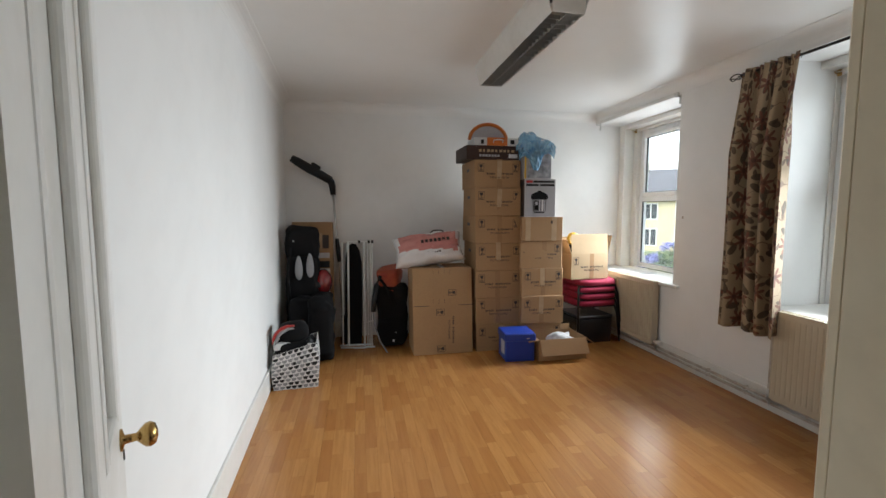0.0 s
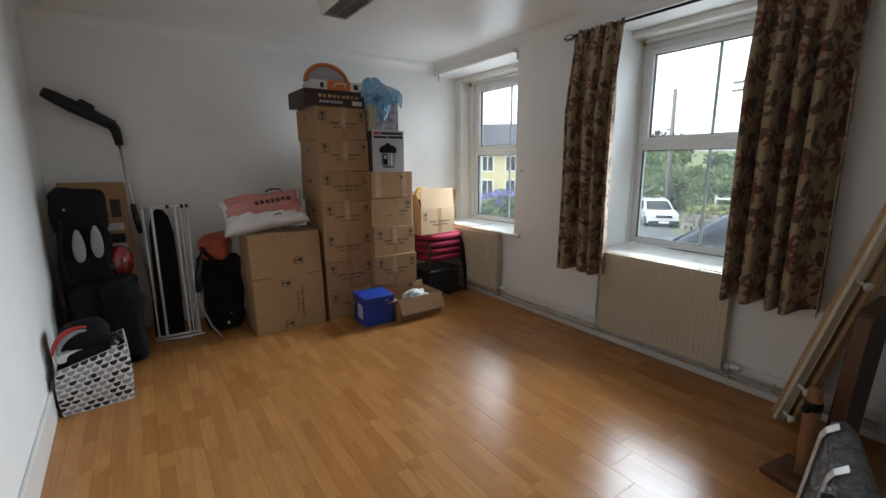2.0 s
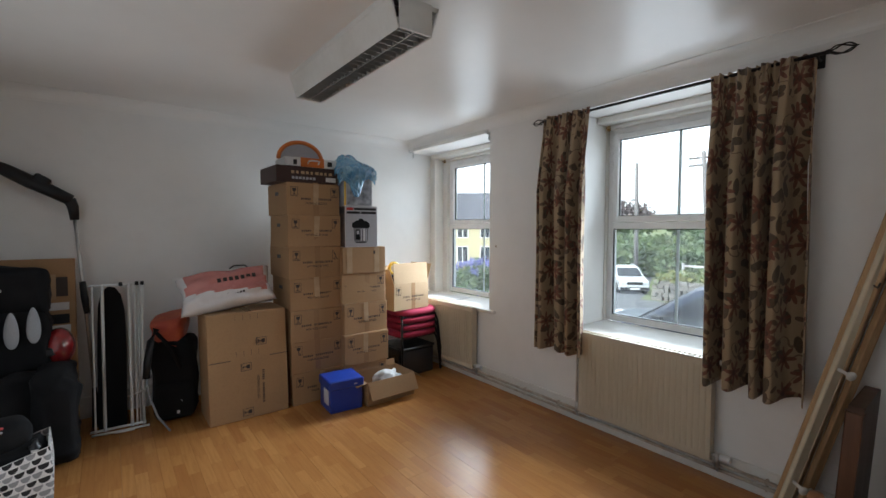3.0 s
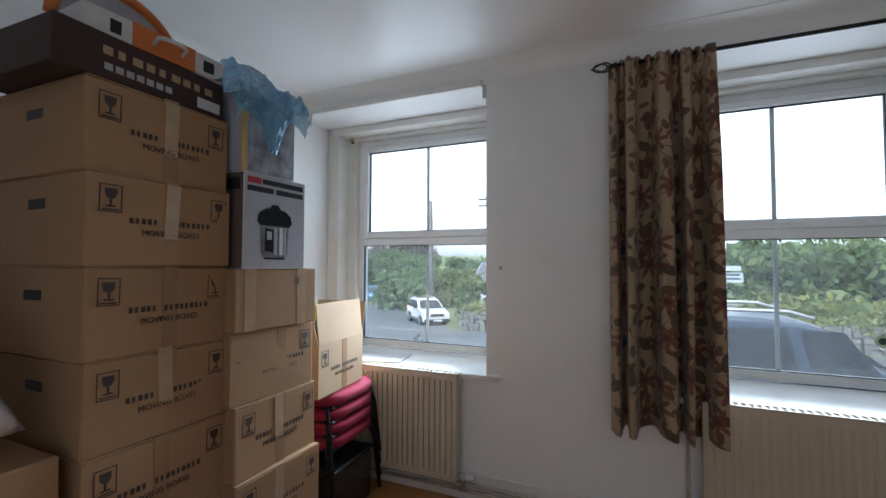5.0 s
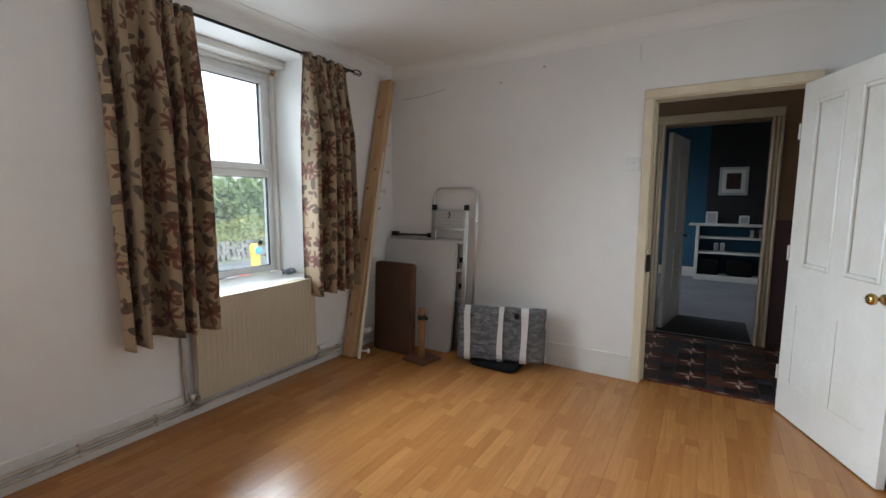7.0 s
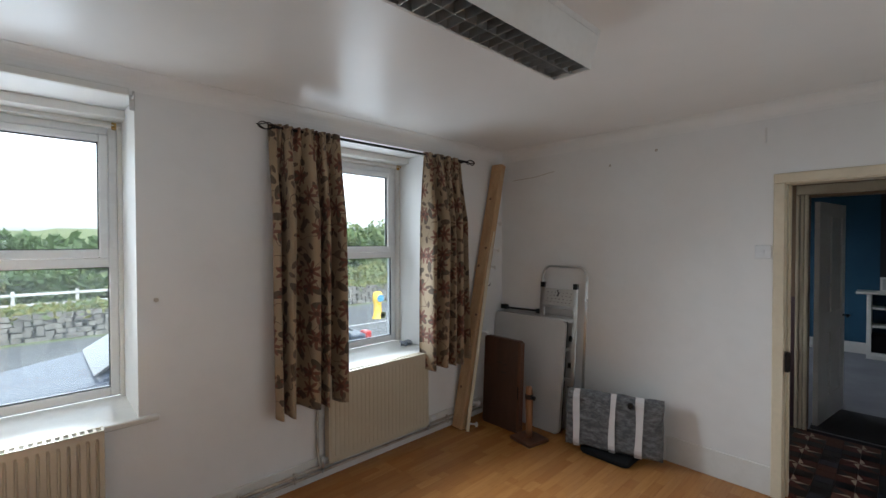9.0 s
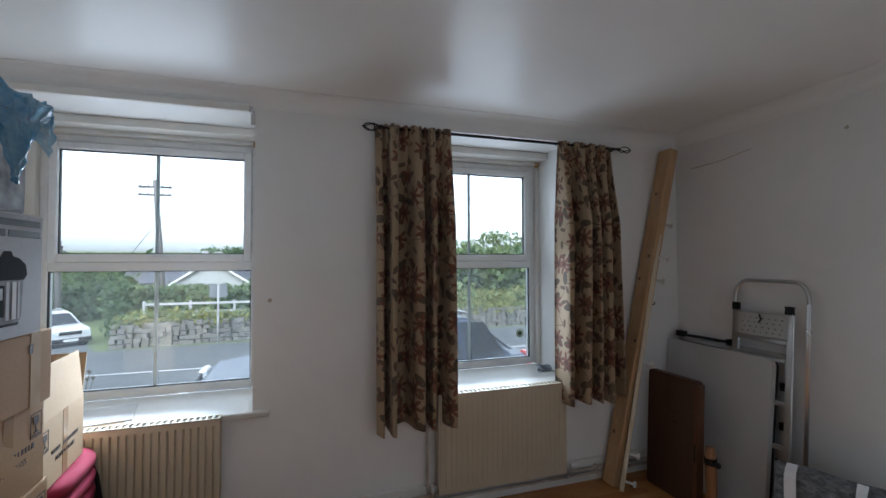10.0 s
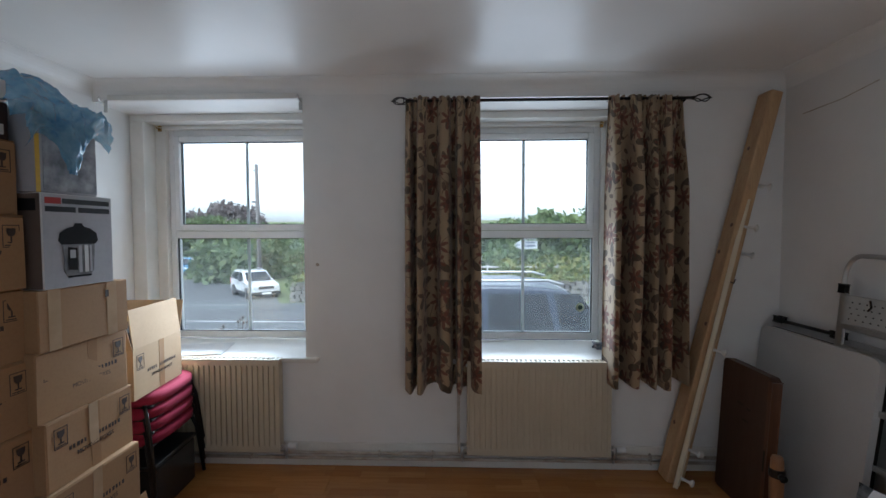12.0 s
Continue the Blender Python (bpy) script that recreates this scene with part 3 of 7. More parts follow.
for y in (2.29, 0.65):
    bm = tubed([(0, y, -0.004), (0.04, y, -0.012), (0.085, y, -0.012)], 0.006, 8)
    box(bm, (0.078, y - 0.018, -0.05), (0.085, y + 0.018, 0.03), 0.003)
    part("rod_bracket", bm, IRON, rod)


def curtain(name, yc, width, top, bottom, folds, seed, flare, outer):
    """A pleated curtain hung from the pole; its outer edge (1: north, -1: south) returns to the wall."""
    root = thing(name, (3.515, yc, 2.352), 0, "short lined curtain of beige cloth printed with rust flowers", "curtain", "window curtains")
    rng = random.Random(seed)
    nu, nv = 190, 60
    ph = [rng.uniform(-0.6, 0.6) for _ in range(40)]
    bm = bmesh.new()
    uvl = bm.loops.layers.uv.new("cloth")
    rows = []
    for j in range(nv + 1):
        v = j / nv
        z = (top - 2.352) - (top - bottom) * v
        row = []
        for i in range(nu + 1):
            u = i / nu
            # fewer, deeper folds lower down
            f = (u + 0.035 * math.sin(2 * math.pi * 1.7 * u + seed)) * folds
            k = int(f) % 40
            a = f * 2 * math.pi + math.pi + ph[k] * 0.9 * math.sin(math.pi * (f - int(f)))
            amp = (0.014 + 0.082 * min(1, v * 3.2)) * (0.75 + 0.25 * math.sin(u * 5 + seed) ** 2 + 0.15 * math.sin(f * 1.7 + seed))
            heading = 0.013 * math.sin(f * 2 * math.pi * 3 + seed) * max(0, 1 - v * 8)
            spread = 1 + flare * v
            y = (u - 0.5) * width * spread + 0.012 * math.sin(a * 0.5 + 1 + seed) * v
            x = amp * math.tanh(2.4 * math.cos(a)) + heading + 0.02 * v * math.sin(3 * v + u * 4 + seed) - 0.006
            zz = z + (0.008 * math.sin(a + seed) + 0.007 * math.sin(u * 9 + seed)) * v * v + 0.004 * math.sin(u * 70 + seed) * max(0, 1 - v * 12)
            out = u if outer > 0 else 1 - u
            x += 0.075 * max(0.0, (out - 0.86) / 0.14) ** 1.5
            row.append(bm.verts.new((x - 0.005 - 0.02 * min(1, v * 3), y, zz)))
        rows.append(row)
    # the print follows the cloth round its folds
    mid = rows[nv // 2]
    arc = [0.0]
    for p_, q_ in zip(mid, mid[1:]):
        arc.append(arc[-1] + (q_.co - p_.co).length)
    for j in range(nv):
        for i in range(nu):
            fc = bm.faces.new((rows[j][i], rows[j + 1][i], rows[j + 1][i + 1], rows[j][i + 1]))
            for lp, (ii, jj) in zip(fc.loops, ((i, j), (i, j + 1), (i + 1, j + 1), (i + 1, j))):
                lp[uvl].uv = (arc[ii] + seed * 0.31, (1 - jj / nv) * (top - bottom) + 5)
            fc.smooth = True
    ob = part("drape", bm, CURTAIN, root)
    so = ob.modifiers.new("thickness", "SOLIDIFY")
    so.thickness = 0.003
    tp = bmesh.new()
    for i in range(int(width / 0.05) + 1):
        y = -width / 2 + 0.02 + i * 0.05
        tube(tp, [(0.0, y, 0.006), (0.012, y, -0.004), (0.006, y, -0.016)], 0.003, 6)
    part("curtain_hooks", tp, BLACKP, root)["kind"] = "stuff"
    return root


curtain("curtain", 2.13, 0.46, 2.372, 0.555, 4.0, 3, 0.02, 1)
curtain("curtain", 0.885, 0.465, 2.368, 0.60, 4.5, 8, 0.03, -1)
# old bare brackets over the other window
for y in (3.045, 4.33):
    br = thing("curtain_bracket", (X1, y, 2.385), 0, "small grey metal curtain bracket with no pole in it", "bracket", "bare curtain brackets")
    part("bracket_plate", boxed((-0.006, -0.012, -0.06), (0, 0.012, 0.02), 0.002), CHROME, br)
    part("bracket_arm", tubed([(-0.004, 0, 0), (-0.05, 0, 0.0), (-0.06, 0, 0.012), (-0.055, 0, 0.024)], 0.006, 8), CHROME, br, "", True)
tagged(part("coving_rail", boxed((X1 - 0.03, 3.06, 2.392), (X1, 4.30, 2.43), 0.004), GLOSSW), "white painted batten over the bare window", "batten")


# ---------------------------------------------------------------- radiators and pipes
def radiator(name, ya, yb, pitch, depth):
    root = thing(name, (3.515, ya, 0.12), 0, "cream enamelled steel panel radiator under the window", "radiator", "radiators")
    w, h = yb - ya, 0.60
    bm = bmesh.new()
    n = int(w / pitch)
    prof_ = []
    for i in range(n):
        y = i * w / n
        q = w / n
        prof_ += [(y, 0.0), (y + q * 0.58, 0.0), (y + q * 0.70, depth), (y + q * 0.88, depth)]
    prof_.append((w, 0.0))
    rows = []
    for z, k in ((0.0, 0.0), (0.03, 0.0), (0.05, 1.0), (h - 0.05, 1.0), (h - 0.03, 0.0), (h, 0.0)):
        rows.append([bm.verts.new((x * k, y, z)) for y, x in prof_])
    for r0, r1 in zip(rows, rows[1:]):
        for i in range(len(prof_) - 1):
            bm.faces.new((r0[i], r0[i + 1], r1[i + 1], r1[i]))
    bmesh.ops.recalc_face_normals(bm, faces=bm.faces)
    bmesh.ops.solidify(bm, geom=bm.faces[:], thickness=0.006)
    part("front_panel", bm, RADI, root)
    part("side_panel", boxed((0.004, 0.0, 0.01), (0.066, 0.006, h - 0.004), 0.002), RADI, root)
    part("side_panel", boxed((0.004, w - 0.006, 0.01), (0.066, w, h - 0.004), 0.002), RADI, root)
    gr = bmesh.new()
    box(gr, (0.0, 0, h - 0.004), (0.012, w, h + 0.004), 0.001)
    box(gr, (0.055, 0, h - 0.004), (0.068, w, h + 0.004), 0.001)
    for i in range(int(w / 0.03)):
        box(gr, (0.012, i * 0.03, h - 0.003), (0.055, i * 0.03 + 0.012, h + 0.003))
    part("top_grille", gr, RADI, root)
    part("back_panel", boxed((0.055, 0.01, 0.02), (0.062, w - 0.01, h - 0.02)), RADI, root)
    for y, s in ((0.0, -1), (w, 1)):
        v = bmesh.new()
        tube(v, [(0.03, y, 0.03), (0.03, y + s * 0.03, 0.03)], 0.011, 10)
        tube(v, [(0.03, y + s * 0.03, 0.045), (0.03, y + s * 0.03, -0.03)], 0.013, 10)
        tube(v, [(0.03, y + s * 0.03, -0.03), (0.04, y + s * 0.03, -0.06)], 0.008, 8)
        part("valve", v, CHROME, root, "tarnished radiator valve", True)
        if s < 0:
            kn_ = tubed([(0.03, y - 0.045, 0.03), (0.03, y - 0.10, 0.03)], [0.017, 0.02], 12)
            part("valve_head", kn_, PVC, root, "white plastic valve head")
    part("bleed_plug", tubed([(0.03, w, h - 0.03), (0.03, w + 0.008, h - 0.03)], 0.009, 8), CHROME, root)
    return root


radiator("radiator", 3.185, 4.10, 0.0345, 0.012)
radiator("radiator", 1.07, 1.975, 0.0345, 0.003)
for z, x in ((0.10, 3.562), (0.062, 3.568)):
    bm = tubed([(x, 0.35, z), (x, 1.5, z + 0.002), (x, 2.6, z - 0.002), (x, 4.3, z)], 0.0105, 8)
    for y in (0.8, 2.55, 2.2, 3.4):
        box(bm, (x - 0.013, y - 0.006, z - 0.013), (x + 0.03, y + 0.006, z + 0.013), 0.002)
    tagged(part("heating_pipe", bm, RUSTY, None, "", True), "painted copper heating pipe clipped along the skirting", "pipe", "heating pipes")
bm = tubed([(3.565, 2.025, 0.09), (3.575, 2.03, 0.2), (3.578, 2.03, 0.72)], 0.009, 8)
tagged(part("riser_pipe", bm, RUSTY, None, "", True), "thin painted pipe rising beside the radiator", "pipe")

# ---------------------------------------------------------------- ceiling light
lamp = thing("ceiling_light", (1.848, 2.353, 2.373), 0, "white twin fluorescent ceiling light with dark louvre grid, off", "ceiling light")
hl = 0.645
bm = bmesh.new()
for s in (-1, 1):
    pts = [(s * 0.085, 0.0), (s * 0.125, H - 2.373), (s * 0.135, H - 2.373), (s * 0.088, -0.004)]
    poly(bm, pts, 2 * hl, Matrix.Translation((0, -hl, 0)))
box(bm, (-0.13, -hl, 0.12), (0.13, hl, H - 2.373 - 0.001))
box(bm, (-0.088, -hl - 0.012, -0.004), (0.088, -hl, H - 2.374), 0.003)
box(bm, (-0.088, hl, -0.004), (0.088, hl + 0.012, H - 2.374), 0.003)
part("housing", bm, GLOSSW, lamp)
for k in range(24):
    y = -hl + 0.03 + k * (2 * hl - 0.06) / 23
    part("louvre_blade", boxed((-0.084, y - 0.0015, 0.0), (0.084, y + 0.0015, 0.036)), DARKCHROME, lamp)
for x in (-0.083, 0.0, 0.083):
    part("louvre_rail", boxed((x - 0.0015, -hl, 0.001), (x + 0.0015, hl, 0.037)), DARKCHROME, lamp)
# reflector colour darkened to stand for the shade between the louvre blades
part("reflector", boxed((-0.10, -hl + 0.003, 0.085), (0.10, hl - 0.003, 0.088)), surface("shade_dark_reflector", (0.09, 0.085, 0.08), None, 0.4, 0.5, relief=0), lamp)
for x in (-0.05, 0.05):
    part("tube", tubed([(x, -hl + 0.03, 0.062), (x, hl - 0.03, 0.062)], 0.013, 10), TUBE, lamp, "unlit fluorescent tube", True)

# ---------------------------------------------------------------- doorway and door
b = bmesh.new()
box(b, (DX1, -0.145, 0), (DX1 + 0.03, 0.002, DH), 0.002)
box(b, (DX0 - 0.03, -0.145, 0), (DX0, 0.002, DH), 0.002)
box(b, (DX0 - 0.03, -0.145, DH), (DX1 + 0.03, 0.002, DH + 0.03), 0.002)
box(b, (DX1 - 0.012, -0.10, 0), (DX1, -0.06, DH), 0.002)
structure("door_frame", b, CREAMW, "cream gloss painted door lining", "door frame")
b = bmesh.new()
box(b, (DX1 + 0.006, 0.002, 0), (DX1 + 0.066, 0.022, DH + 0.006), 0.005)
box(b, (DX0 - 0.066, 0.002, DH + 0.006), (DX1 + 0.066, 0.022, DH + 0.066), 0.005)
box(b, (DX0 - 0.066, 0.002, 0), (DX0 - 0.006, 0.022, DH + 0.006), 0.005)
structure("architrave", b, CREAMW, "cream gloss painted architrave, chipped at the edges", "architrave")
keep = thing("lock_keep", (DX1, -0.01, 0.88), 0, "dark iron rim-lock keep on the door frame", "lock keep")
part("keep_box", boxed((-0.022, -0.02, -0.06), (0.0, 0.032, 0.06), 0.004), IRON, keep)
part("keep_lip", boxed((-0.026, 0.032, -0.05), (-0.004, 0.036, 0.05), 0.001), IRON, keep)

door = thing("door_1", (0.548, 0.004, 0.008), 22.5, "white four-panel timber door standing open, chipped edge", "door", "", "structure")
# leaf lies along local y, its room face towards +x
LW, LH, LT = 0.77, 1.99, 0.036
bm = bmesh.new()
for y0, y1, z0, z1 in ((0, 0.105, 0, LH), (LW - 0.105, LW, 0, LH), (0.105, LW - 0.105, LH - 0.11, LH), (0.105, LW - 0.105, 0.70, 0.93), (0.105, LW - 0.105, 0, 0.22), (0.34, 0.43, 0.93, LH - 0.11), (0.34, 0.43, 0.22, 0.70)):
    box(bm, (-LT, y0, z0), (0, y1, z1))
part("door_leaf", bm, GLOSSW, door)
for y0, y1 in ((0.105, 0.34), (0.43, LW - 0.105)):
    for z0, z1, f in ((0.22, 0.70, -0.004), (0.93, LH - 0.11, -0.014)):
        bm = boxed((-LT + 0.012, y0, z0), (f, y1, z1))
        part("door_panel", bm, GLOSSW, door)
        if f < -0.01:
            bm = bmesh.new()
            for a, c, d, e in ((y0, y0 + 0.026, z0, z1), (y1 - 0.026, y1, z0, z1), (y0 + 0.026, y1 - 0.026, z0, z0 + 0.026), (y0 + 0.026, y1 - 0.026, z1 - 0.026, z1)):
                box(bm, (f - 0.002, a, d), (0.004, c, e), 0.008, None, 2)
            part("panel_moulding", bm, GLOSSW, door)
ky_, kz_ = LW - 0.07, 0.872
m_ = Matrix.Translation((0, ky_, kz_)) @ Matrix.Rotation(radians(90), 4, "Y")
kb_ = part("door_knob", lathed([(0.024, 0.0), (0.025, 0.004), (0.010, 0.008), (0.009, 0.03), (0.016, 0.036), (0.026, 0.046), (0.028, 0.056), (0.022, 0.066), (0.008, 0.070)], m_), BRASS, door, "round worn brass knob", True)
part("keyhole", boxed((-0.001, ky_ - 0.006 + 0.05, kz_ - 0.07), (0.003, ky_ + 0.006 + 0.05, kz_ - 0.045), 0.002), IRON, door)
part("rim_lock", boxed((-LT - 0.03, LW - 0.14, kz_ - 0.07), (-LT, LW + 0.002, kz_ + 0.045), 0.004), GLOSSW, door, "painted rim lock case")
part("lock_bolt", boxed((-LT - 0.022, LW + 0.002, kz_ - 0.01), (-LT - 0.006, LW + 0.016, kz_ + 0.02), 0.002), BRASS, door)
for z in (0.25, 1.0, 1.72):
    part("hinge", tubed([(0.004, -0.006, z - 0.045), (0.004, -0.006, z + 0.045)], 0.007, 8), GLOSSW, door, "painted butt hinge")

sw = thing("light_switch", (1.455, 0.0, 1.572), 0, "small white plastic light switch on the wall", "light switch")
part("switch_plate", boxed((-0.044, 0, -0.044), (0.044, 0.009, 0.044), 0.003), PVC, sw)
part("rocker", boxed((-0.008, 0.009, -0.014), (0.008, 0.014, 0.014), 0.002), PVC, sw)

# ---------------------------------------------------------------- the far end: boxes and clutter
mark_bm = bmesh.new()
for p in ([(-0.03, -0.04), (0.03, -0.04), (0.03, -0.037), (-0.03, -0.037)], [(-0.03, 0.037), (0.03, 0.037), (0.03, 0.04), (-0.03, 0.04)],
          [(-0.03, -0.037), (-0.027, -0.037), (-0.027, 0.037), (-0.03, 0.037)], [(0.027, -0.037), (0.03, -0.037), (0.03, 0.037), (0.027, 0.037)],
          [(-0.016, 0.028), (0.016, 0.028), (0.015, 0.010), (0.008, 0.0), (-0.008, 0.0), (-0.015, 0.010)], [(-0.003, 0.0), (0.003, 0.0), (0.003, -0.02), (-0.003, -0.02)],
          [(-0.013, -0.02), (0.013, -0.02), (0.013, -0.025), (-0.013, -0.025)], [(-0.022, -0.034), (0.022, -0.034), (0.022, -0.030), (-0.022, -0.030)]):
    poly(mark_bm, p, -0.0008)
MARK = mesh_of(mark_bm, "fragile_mark", INK)
WORDS = text_mesh("MOVING BOXES", 0.026)
WORDS.materials.append(INK)
bar_bm = bmesh.new()
for x0_, n_ in ((-0.13, 5), (-0.022, 9)):
    for i in range(n_):
        a_ = x0_ + i * 0.0178
        box(bar_bm, (a_, -0.0007, 0.0), (a_ + (0.0105, 0.0085, 0.012)[i % 3], 0.0, 0.017))
BARS = mesh_of(bar_bm, "print_strip", INK)


def print_on(parent, me, m, name):
    ob = new(name, me)
    ob.parent = parent
    ob.matrix_basis = m
    if name == "print_strip":
        ob["kind"] = "stuff"
    return ob


def moving_box(x, y, z, turn=0.0, w=0.48, d=0.50, h=0.272, printed=True, tape=TAPE, name="moving_box", label="taped kraft cardboard moving box with fragile marks, stacked", group="moving boxes", side_hole=True, crush=0.0, mat=None):
    """A shut carton: its front is y = 0, x from 0 to w."""
    root = thing(name, (x, y, z), turn, label, "cardboard box", group)
    mat = mat or KRAFT
    bm = boxed((0, 0, 0), (w, d, h - 0.004), 0.004)
    if crush:
        rr = random.Random(int(x * 977 + z * 131))
        for v in bm.verts:
            v.co += Vector((rr.uniform(-1, 1), rr.uniform(-1, 1), rr.uniform(-0.6, 0.2))) * crush
    part("carton", bm, mat, root)
    fl = bmesh.new()
    box(fl, (0.001, 0.001, h - 0.004), (w - 0.001, d / 2 - 0.002, h), 0.001)
    box(fl, (0.001, d / 2 + 0.002, h - 0.004), (w - 0.001, d - 0.001, h), 0.001)
    part("top_flap", fl, mat, root)
    tp = bmesh.new()
    rr = random.Random(int(x * 313 + z * 1771))
    tx = w * 0.52 + rr.uniform(-0.02, 0.02)
    box(tp, (tx - 0.024, -0.0012, 0.0), (tx + 0.024, 0.0, h), 0.0, Matrix.Rotation(rr.uniform(-0.03, 0.03), 4, "Y"))
    part("tape_strip", tp, tape, root, "glossy brown parcel tape")
    if rr.random() < 0.5:
        part("clear_tape", boxed((tx - 0.03, -0.0022, h * 0.35), (tx + 0.016, -0.0013, h), 0, Matrix.Rotation(rr.uniform(-0.04, 0.04), 4, "Y")), CLEAR, root, "shiny clear tape")
    if printed:
        print_on(root, MARK, pose(0.062, -0.0009, h - 0.075), "fragile_mark")
        print_on(root, MARK, pose(w - 0.05, -0.0009, h - 0.075), "fragile_mark")
        print_on(root, BARS, pose(tx, -0.0009, h * 0.47), "print_strip")
        print_on(root, WORDS, pose(tx, -0.0016, h * 0.47 - 0.035, 90, 0, 0), "lettering")
    if side_hole:
        part("hand_hole", boxed((-0.0012, d * 0.5 - 0.045, h * 0.62), (0.0, d * 0.5 + 0.045, h * 0.62 + 0.03), 0.0), BLACKP, root, "dark oval hand hole")
    return root


for i in range(7):
    jig = ((0.012, 0.0), (0.006, 0.01), (0.0, -0.004), (0.004, 0.006), (-0.004, 0.0), (-0.012, -0.008), (-0.014, 0.004))[i]
    moving_box(1.908 + jig[0], 3.64 + jig[1], 0.268 * i, (0.6, -0.8, 0.4, -0.5, 0.9, -0.6, 0.5)[i], w=0.46, h=0.268, crush=0.003)
for i in range(4):
    jig = ((0.0, 0.0), (0.006, -0.012), (0.012, 0.004), (-0.004, 0.02))[i]
    moving_box(2.352 + jig[0], 3.585 + jig[1], 0.273 * i, (0.5, -1.2, 0.8, -0.4)[i], w=0.44, d=0.42, h=0.273, crush=0.003)

# plain carton with two wide clear tapes
tb = thing("taped_carton", (2.355, 3.59, 1.092), -1.0, "plain brown carton sealed with two wide shiny tapes", "cardboard box")
part("carton", boxed((0, 0, 0), (0.425, 0.34, 0.235), 0.004), KRAFT, tb)
for tx in (0.065, 0.335):
    part("tape_strip", boxed((tx - 0.026, -0.0012, 0.0), (tx + 0.026, 0.0, 0.2355), 0), CLEAR, tb, "wide shiny tape")
    part("tape_strip", boxed((tx - 0.026, -0.001, 0.2352), (tx + 0.026, 0.34, 0.2365), 0), CLEAR, tb, "wide shiny tape")
part("torn_corner", boxed((0.30, -0.002, 0.17), (0.318, -0.0012, 0.20), 0, Matrix.Translation((0, 0, 0))), INK, tb)

# pressure cooker box
pc = thing("cooker_box", (2.378, 3.585, 1.328), -2.0, "grey printed carton with a pressure cooker pictured on it", "product box")
part("carton", boxed((0, 0, 0), (0.315, 0.30, 0.368), 0.003), PAPERW, pc)
part("front_print", boxed((0.004, -0.001, 0.004), (0.311, 0.0, 0.364)), GREYCARD, pc)
# dark sheet over the carton's left side paints the shade on it
SIDECARD = surface("shaded_side_card", (0.16, 0.12, 0.10), (0.11, 0.085, 0.075), 0.6, relief=0, spec=0.2)
part("side_shade", boxed((-0.001, 0.004, 0.004), (0.0, 0.296, 0.364)), SIDECARD, pc, "carton side with its shade put into a dark colour")
part("print_bar", boxed((-0.002, 0.02, 0.30), (-0.001, 0.20, 0.345), 0), BLACKP, pc)
for x0, x1, z0, z1, mt in ((0.014, 0.078, 0.328, 0.352, REDP), (0.084, 0.30, 0.330, 0.350, BLACKP), (0.014, 0.14, 0.297, 0.318, BLACKP), (0.152, 0.30, 0.297, 0.318, BLACKP)):
    part("print_bar", boxed((x0, -0.002, z0), (x1, -0.001, z1), 0), mt, pc)
ck = bmesh.new()
poly(ck, [(0.085, 0.06), (0.10, 0.045), (0.20, 0.045), (0.215, 0.06), (0.222, 0.175), (0.078, 0.175)], -0.0012, Matrix.Translation((0, -0.001, 0)))
part("pictured_pot", ck, surface("printed_steel", (0.10, 0.10, 0.105), (0.24, 0.24, 0.25), 0.6, big=16, relief=0, spec=0.2), pc, "printed steel pot")
ck = bmesh.new()
poly(ck, [(0.062, 0.185), (0.075, 0.17), (0.225, 0.17), (0.238, 0.185), (0.232, 0.215), (0.20, 0.235), (0.175, 0.24), (0.165, 0.255), (0.135, 0.255), (0.125, 0.24), (0.10, 0.235), (0.068, 0.215)], -0.0014, Matrix.Translation((0, -0.001, 0)))
poly(ck, [(0.10, 0.07), (0.14, 0.065), (0.14, 0.155), (0.10, 0.16)], -0.0018, Matrix.Translation((0, -0.001, 0)))
poly(ck, [(0.095, 0.045), (0.205, 0.045), (0.20, 0.037), (0.10, 0.037)], -0.0014, Matrix.Translation((0, -0.001, 0)))
part("pictured_lid", ck, BLACKF, pc, "printed black lid and control panel")
for x0, x1, mt in ((0.146, 0.160, GREYCARD), (0.172, 0.190, PAPERW), (0.196, 0.206, GREYCARD)):
    part("printed_shine", boxed((x0, -0.0030, 0.055), (x1, -0.0022, 0.165)), mt, pc)
part("display", boxed((0.108, -0.0034, 0.115), (0.132, -0.0026, 0.148)), GREYCARD, pc)

# box in a blue plastic bag above it, and a plain box behind
bb_ = thing("bagged_box", (2.378, 3.60, 1.697), 1.0, "dark printed carton half covered by a crumpled blue bag", "product box")
part("carton", boxed((0, 0, 0), (0.275, 0.26, 0.31), 0.003), GREYCARD, bb_)
part("front_print", boxed((0.03, -0.0012, 0.01), (0.275, 0.0, 0.29)), surface("dark_grey_print", (0.14, 0.145, 0.16), (0.46, 0.47, 0.50), 0.55, big=14, relief=0, spec=0.2), bb_)
part("print_shape", boxed((0.09, -0.0022, 0.03), (0.135, -0.0012, 0.075), 0, Matrix.Translation((0.08, 0, -0.045)) @ Matrix.Rotation(radians(45), 4, "Y") @ Matrix.Translation((0.0, 0, 0.06))), PAPERW, bb_)
part("yellow_spine", boxed((0.0, -0.0012, 0.0), (0.018, 0.0, 0.31)), YELLOW, bb_)
